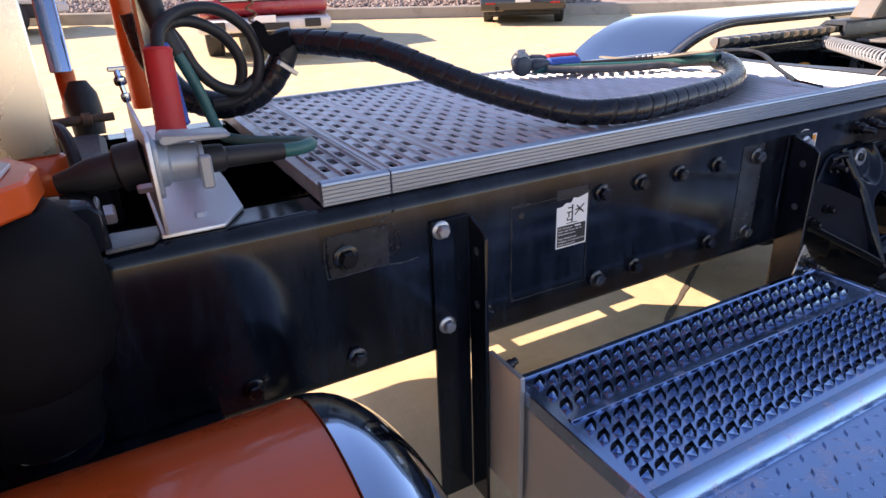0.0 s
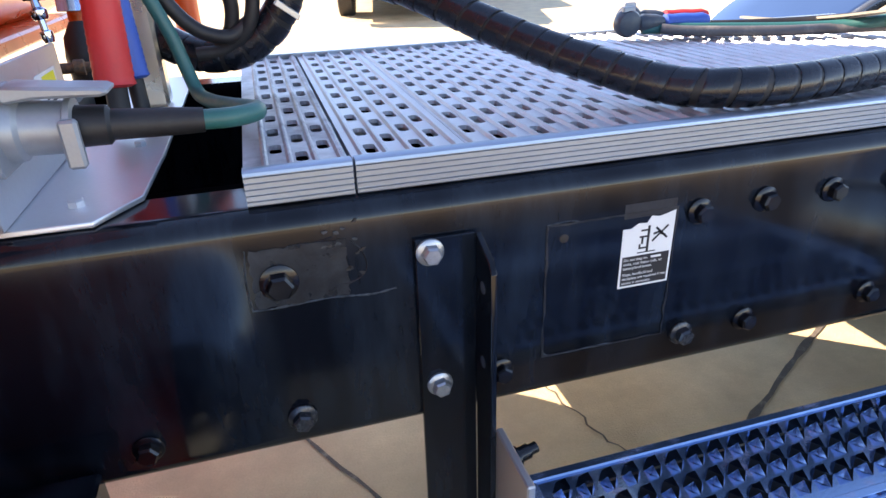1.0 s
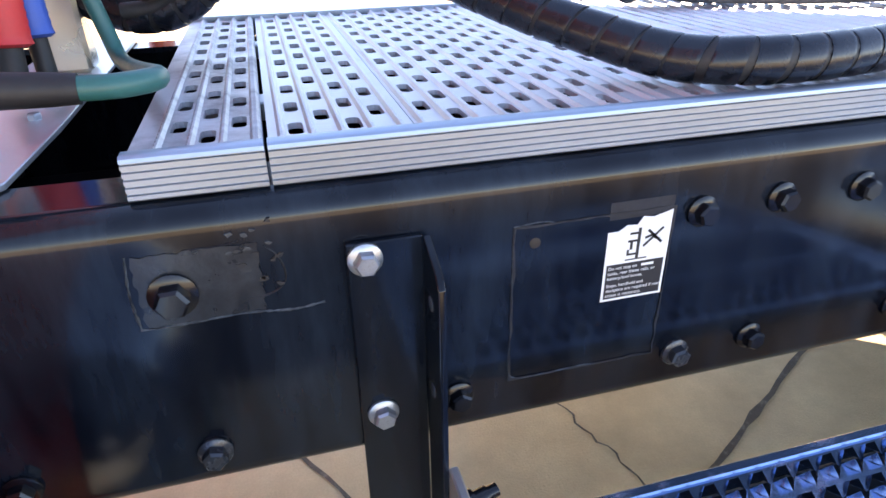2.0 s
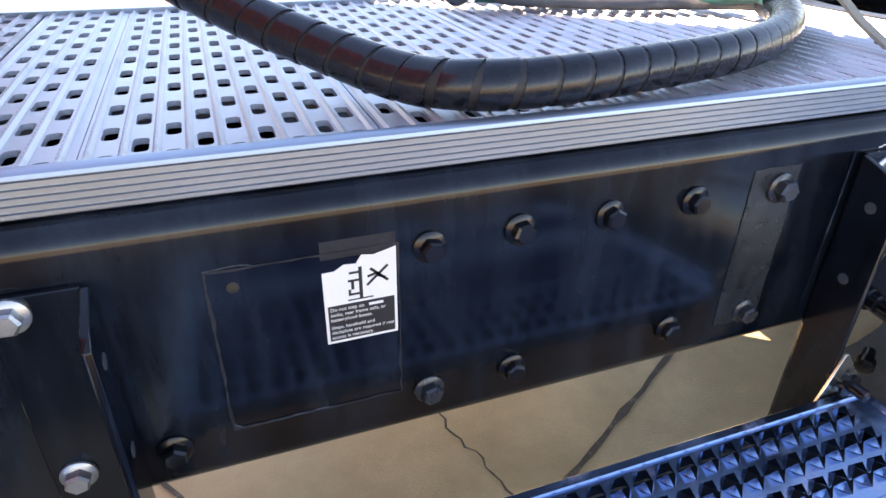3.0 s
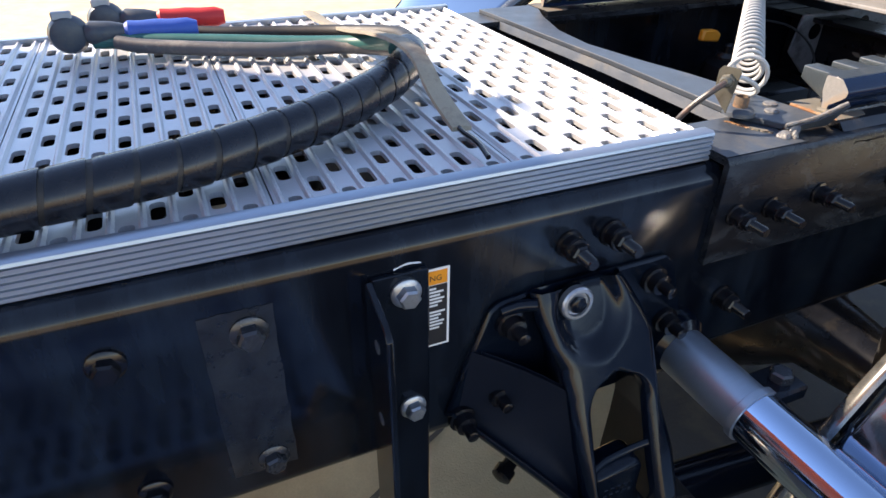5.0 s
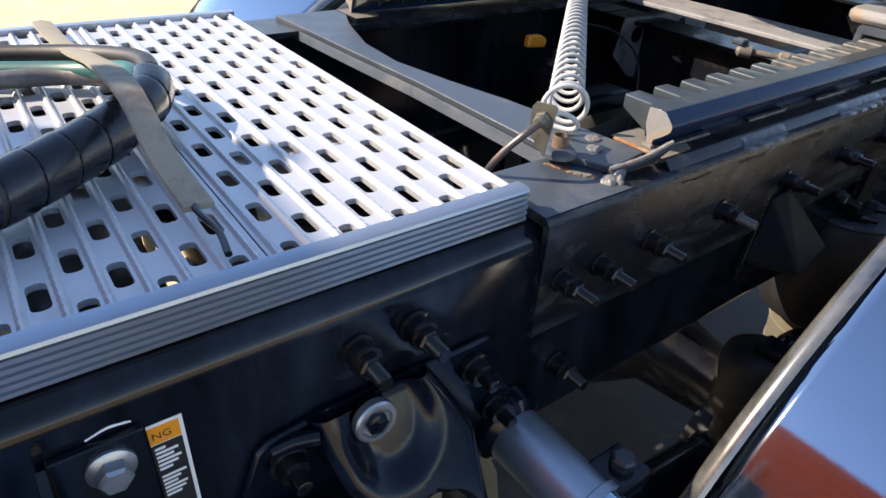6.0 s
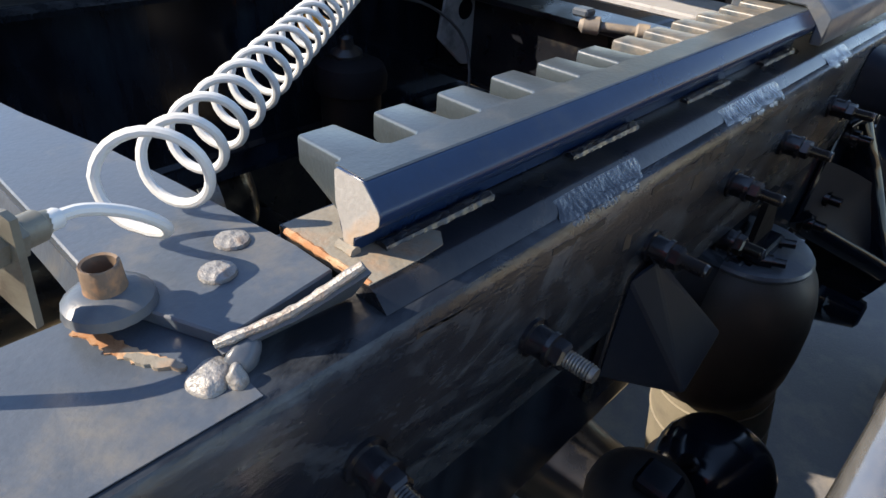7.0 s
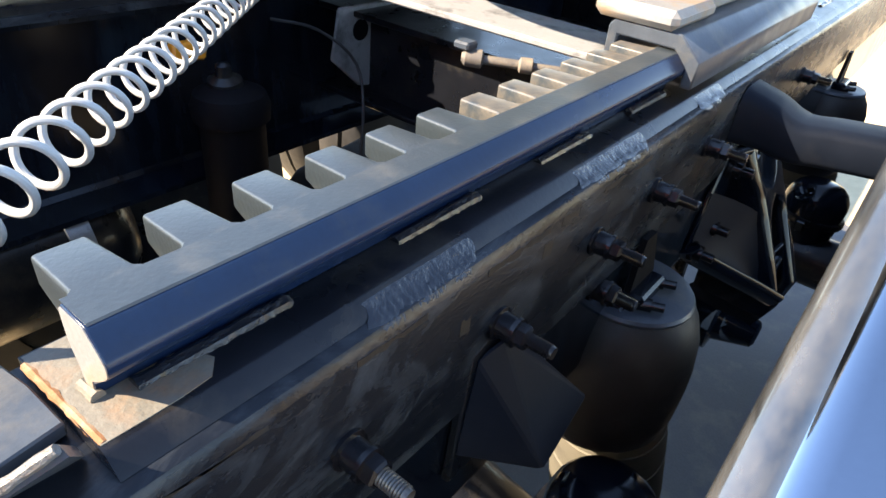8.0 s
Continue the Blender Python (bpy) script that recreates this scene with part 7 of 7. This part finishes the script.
def gravel_bed():
    bm = bmesh.new()
    xs = [-40, -12, -6, -3, 0, 3, 6, 9, 12, 16, 40]
    a = [bm.verts.new((x + 0.1, max(on_kerb(x), -5) + 0.21, min(yard_height(max(on_kerb(x), -5)), 1.2) + 0.245)) for x in xs]
    b = [bm.verts.new((x + 3, max(on_kerb(x), -5) + 6, min(yard_height(max(on_kerb(x), -5)), 1.2) + 0.75)) for x in xs]
    c = [bm.verts.new((x + 10, max(on_kerb(x), -5) + 40, min(yard_height(max(on_kerb(x), -5)), 1.2) + 0.9)) for x in xs]
    for r0, r1 in ((a, b), (b, c)):
        for i in range(len(xs) - 1):
            bm.faces.new((r0[i], r0[i + 1], r1[i + 1], r1[i]))
    solo("gravel_bed", bm, STONE, "brownish gravel bed behind the kerb", "gravel", kind="structure")
    bm = bmesh.new()
    rng = random.Random(5)
    for i in range(2600):
        x = rng.uniform(-6, 11)
        d = rng.uniform(0.26, 3.0)
        y = on_kerb(x) + d
        z = min(yard_height(on_kerb(x)), 1.2) + 0.25 + 0.085 * d
        r = rng.uniform(0.03, 0.085)
        vs = bmesh.ops.create_icosphere(bm, subdivisions=1, radius=r)["verts"] if i < 500 else None
        if vs is None:
            up, dn = bm.verts.new((x, y, z + r)), bm.verts.new((x, y, z - r))
            ring = [bm.verts.new((x + r * rng.uniform(0.8, 1.4) * math.cos(k * 1.2566 + i), y + r * rng.uniform(0.8, 1.4) * math.sin(k * 1.2566 + i), z + rng.uniform(-0.3, 0.3) * r)) for k in range(5)]
            for k in range(5):
                bm.faces.new((ring[k], ring[(k + 1) % 5], up))
                bm.faces.new((ring[(k + 1) % 5], ring[k], dn))
        else:
            for v in vs:
                v.co = Vector((x, y, z)) + Vector((v.co.x * 1.3, v.co.y * 1.1, v.co.z * 0.8)) * rng.uniform(0.8, 1.2)
    solo("gravel", bm, STONE, "loose brown and grey river stones", "gravel", kind="stuff", smooth=0)


gravel_bed()


def fence():
    t = thing("yard_fence", (0, 22, 1.1), "thin metal yard fence behind the gravel", "fence")
    for i in range(26):
        x = -7 + i * 0.55
        y = on_kerb(x) + 3.1
        bm = bmesh.new()
        lathe(bm, (x, y, yard_height(on_kerb(x)) + 0.42), (0, 0, 1), [(0, 0.02), (1.6, 0.02)], 8)
        part("picket", bm, BLACK_DUSTY, t)
    for z in (0.65, 1.9):
        bm = bmesh.new()
        sweep(bm, [(-7.2, on_kerb(-7.2) + 3.1, yard_height(on_kerb(-7.2)) + z), (7.2, on_kerb(7.2) + 3.1, yard_height(on_kerb(7.2)) + z)], 0.03, 4)
        part("rail", bm, BLACK_DUSTY, t)
    return t


fence()
for bx in (-2.6, -2.0, -1.2):
    bm = bmesh.new()
    y = on_kerb(bx) + 1.0
    lathe(bm, (bx, y, yard_height(on_kerb(bx)) + 0.30), (0, 0, 1), [(0, 0.05), (0.9, 0.05), (0.94, 0.03)], 14)
    solo("bollard", bm, YELLOW, "yellow painted steel bollard in the gravel", "bollard", "bollards")


def local_part(name, bm, mat, parent, m, label="", smooth=35):
    bm.transform(m)
    return part(name, bm, mat, parent, label, smooth)


def car_wheel(m, x, y, r, w, parent):
    bm = bmesh.new()
    lathe(bm, (x, y - w / 2, r), (0, 1, 0), [(0, r * 0.62), (0.01, r * 0.9), (0.03, r), (w - 0.03, r), (w - 0.01, r * 0.9), (w, r * 0.62)], 28)
    tyre = local_part("tyre", bm, RUBBER, parent, m)
    bm = bmesh.new()
    for sgn in (-1, 1):
        lathe(bm, (x, y + sgn * (w / 2 - 0.015), r), (0, sgn, 0), [(0, r * 0.62), (0.016, r * 0.60), (0.010, r * 0.5), (0.004, r * 0.2), (0.012, r * 0.1)], 20)
    local_part("rim", bm, CAR_WHITE, tyre, m)


def pickup(place, heading, paint, lower, label):
    """A pickup truck; its nose points along +x of its own frame."""
    m = Matrix.Translation(place) @ Matrix.Rotation(heading, 4, "Z")
    t = thing("pickup_truck", place, label, "pickup", "parked vehicles")
    bm = bmesh.new()
    prism(bm, [(-2.75, 0.62), (-2.75, 1.15), (-0.95, 1.18), (-0.9, 1.22), (1.05, 1.22), (2.45, 1.12), (2.68, 1.00), (2.72, 0.72), (2.5, 0.62)], "y", -0.96, 0.96, 0.06, 3)
    local_part("body", bm, paint, t, m)
    bm = bmesh.new()
    prism(bm, [(-0.95, 1.2), (-0.75, 1.84), (0.45, 1.86), (1.15, 1.2)], "y", -0.84, 0.84, 0.07, 3)
    local_part("cabin", bm, GLASS, t, m)
    bm = bmesh.new()
    box(bm, -0.72, 0.42, -0.80, 0.80, 1.80, 1.88, 0.03, 2)
    local_part("roof", bm, paint, t, m)
    bm = bmesh.new()
    prism(bm, [(2.55, 0.42), (2.88, 0.44), (2.92, 0.52), (2.90, 0.62), (2.60, 0.64)], "y", -0.98, 0.98, 0.03, 2)
    bumper = local_part("front_bumper", bm, lower, t, m)
    bm = bmesh.new()
    box(bm, 2.90, 2.935, -0.35, 0.35, 0.46, 0.56, 0.008, 1)
    for s in (-1, 1):
        box(bm, 2.885, 2.93, s * 0.70 - 0.12, s * 0.70 + 0.12, 0.48, 0.60, 0.01, 1)
    local_part("bumper_openings", bm, RUBBER, bumper, m)
    bm = bmesh.new()
    box(bm, 2.66, 2.75, -0.62, 0.62, 0.86, 1.06, 0.02, 2)
    g = local_part("grille", bm, RUBBER, t, m)
    bm = bmesh.new()
    for k in range(3):
        box(bm, 2.745, 2.765, -0.60, 0.60, 0.88 + k * 0.05, 0.895 + k * 0.05)
    local_part("grille_bars", bm, CAR_WHITE, g, m)
    for s in (-1, 1):
        bm = bmesh.new()
        box(bm, 2.55, 2.74, s * 0.80 - 0.13, s * 0.80 + 0.13, 0.90, 1.06, 0.03, 2)
        local_part("headlamp", bm, LAMP_CLEAR, t, m)
    bm = bmesh.new()
    box(bm, 2.92, 2.945, -0.16, 0.16, 0.57, 0.67, 0.004, 1)
    local_part("plain_plate", bm, WHITE, bumper, m)
    bm = bmesh.new()
    box(bm, -2.6, 2.5, -0.85, 0.85, 0.35, 0.63, 0.03, 1)
    local_part("chassis", bm, RUBBER, t, m)
    for x in (-1.75, 1.75):
        for s in (-1, 1):
            car_wheel(m, x, s * 0.84, 0.39, 0.27, t)
    return t


def sedan(place, heading, label):
    m = Matrix.Translation(place) @ Matrix.Rotation(heading, 4, "Z")
    t = thing("sedan_car", place, label, "car", "parked vehicles")
    bm = bmesh.new()
    prism(bm, [(-2.36, 0.32), (-2.42, 0.55), (-2.40, 0.92), (-2.20, 1.02), (-1.5, 1.02), (1.0, 0.98), (2.1, 0.82), (2.35, 0.62), (2.30, 0.30), (-2.0, 0.26)], "y", -0.91, 0.91, 0.09, 4)
    local_part("body", bm, CAR_BLACK, t, m)
    bm = bmesh.new()
    prism(bm, [(-1.75, 1.0), (-0.95, 1.43), (0.25, 1.45), (1.15, 0.96)], "y", -0.74, 0.74, 0.08, 4)
    local_part("cabin", bm, GLASS, t, m)
    bm = bmesh.new()
    prism(bm, [(-2.44, 0.30), (-2.48, 0.40), (-2.47, 0.58), (-2.38, 0.62), (-2.2, 0.60), (-2.2, 0.28)], "y", -0.90, 0.90, 0.03, 2)
    b = local_part("rear_bumper", bm, CAR_BLACK, t, m)
    for s in (-1, 1):
        bm = bmesh.new()
        box(bm, -2.44, -2.25, s * 0.70 - 0.17, s * 0.70 + 0.17, 0.74, 0.88, 0.03, 2)
        local_part("tail_lamp", bm, LAMP_RED, t, m)
        bm = bmesh.new()
        box(bm, -2.485, -2.46, s * 0.68 - 0.10, s * 0.68 + 0.10, 0.44, 0.47, 0.004, 1)
        local_part("reflector", bm, LAMP_RED, b, m)
    bm = bmesh.new()
    box(bm, -2.49, -2.465, -0.16, 0.16, 0.47, 0.53, 0.004, 1)
    local_part("plain_plate", bm, WHITE, b, m)
    bm = bmesh.new()
    lathe(bm, (-2.46, 0.55, 0.34), (-1, 0, 0), [(0, 0.04), (0.06, 0.04), (0.06, 0.03), (0.02, 0.03)], 14)
    local_part("exhaust_tip", bm, BOLT, t, m)
    bm = bmesh.new()
    box(bm, -2.0, 2.0, -0.80, 0.80, 0.18, 0.32, 0.02, 1)
    local_part("underbody", bm, RUBBER, t, m)
    for x in (-1.45, 1.45):
        for s in (-1, 1):
            car_wheel(m, x, s * 0.80, 0.33, 0.22, t)
    return t


# the vehicles stand on the rising yard
pickup((2.65, 12.0, yard_height(9.6)), math.atan2(-1, -0.24), CAR_RED, CAR_WHITE, "red pickup truck with a silver bumper parked in the yard")
sedan((9.35, 12.9, yard_height(11.2)), math.atan2(0.82, 0.60), "black sedan parked with its tail to the yard")
pickup((-3.6, 16.2, yard_height(15.6)), math.atan2(-0.10, -1.0) + math.pi, CAR_WHITE, CAR_WHITE, "silver pickup truck parked by the kerb")
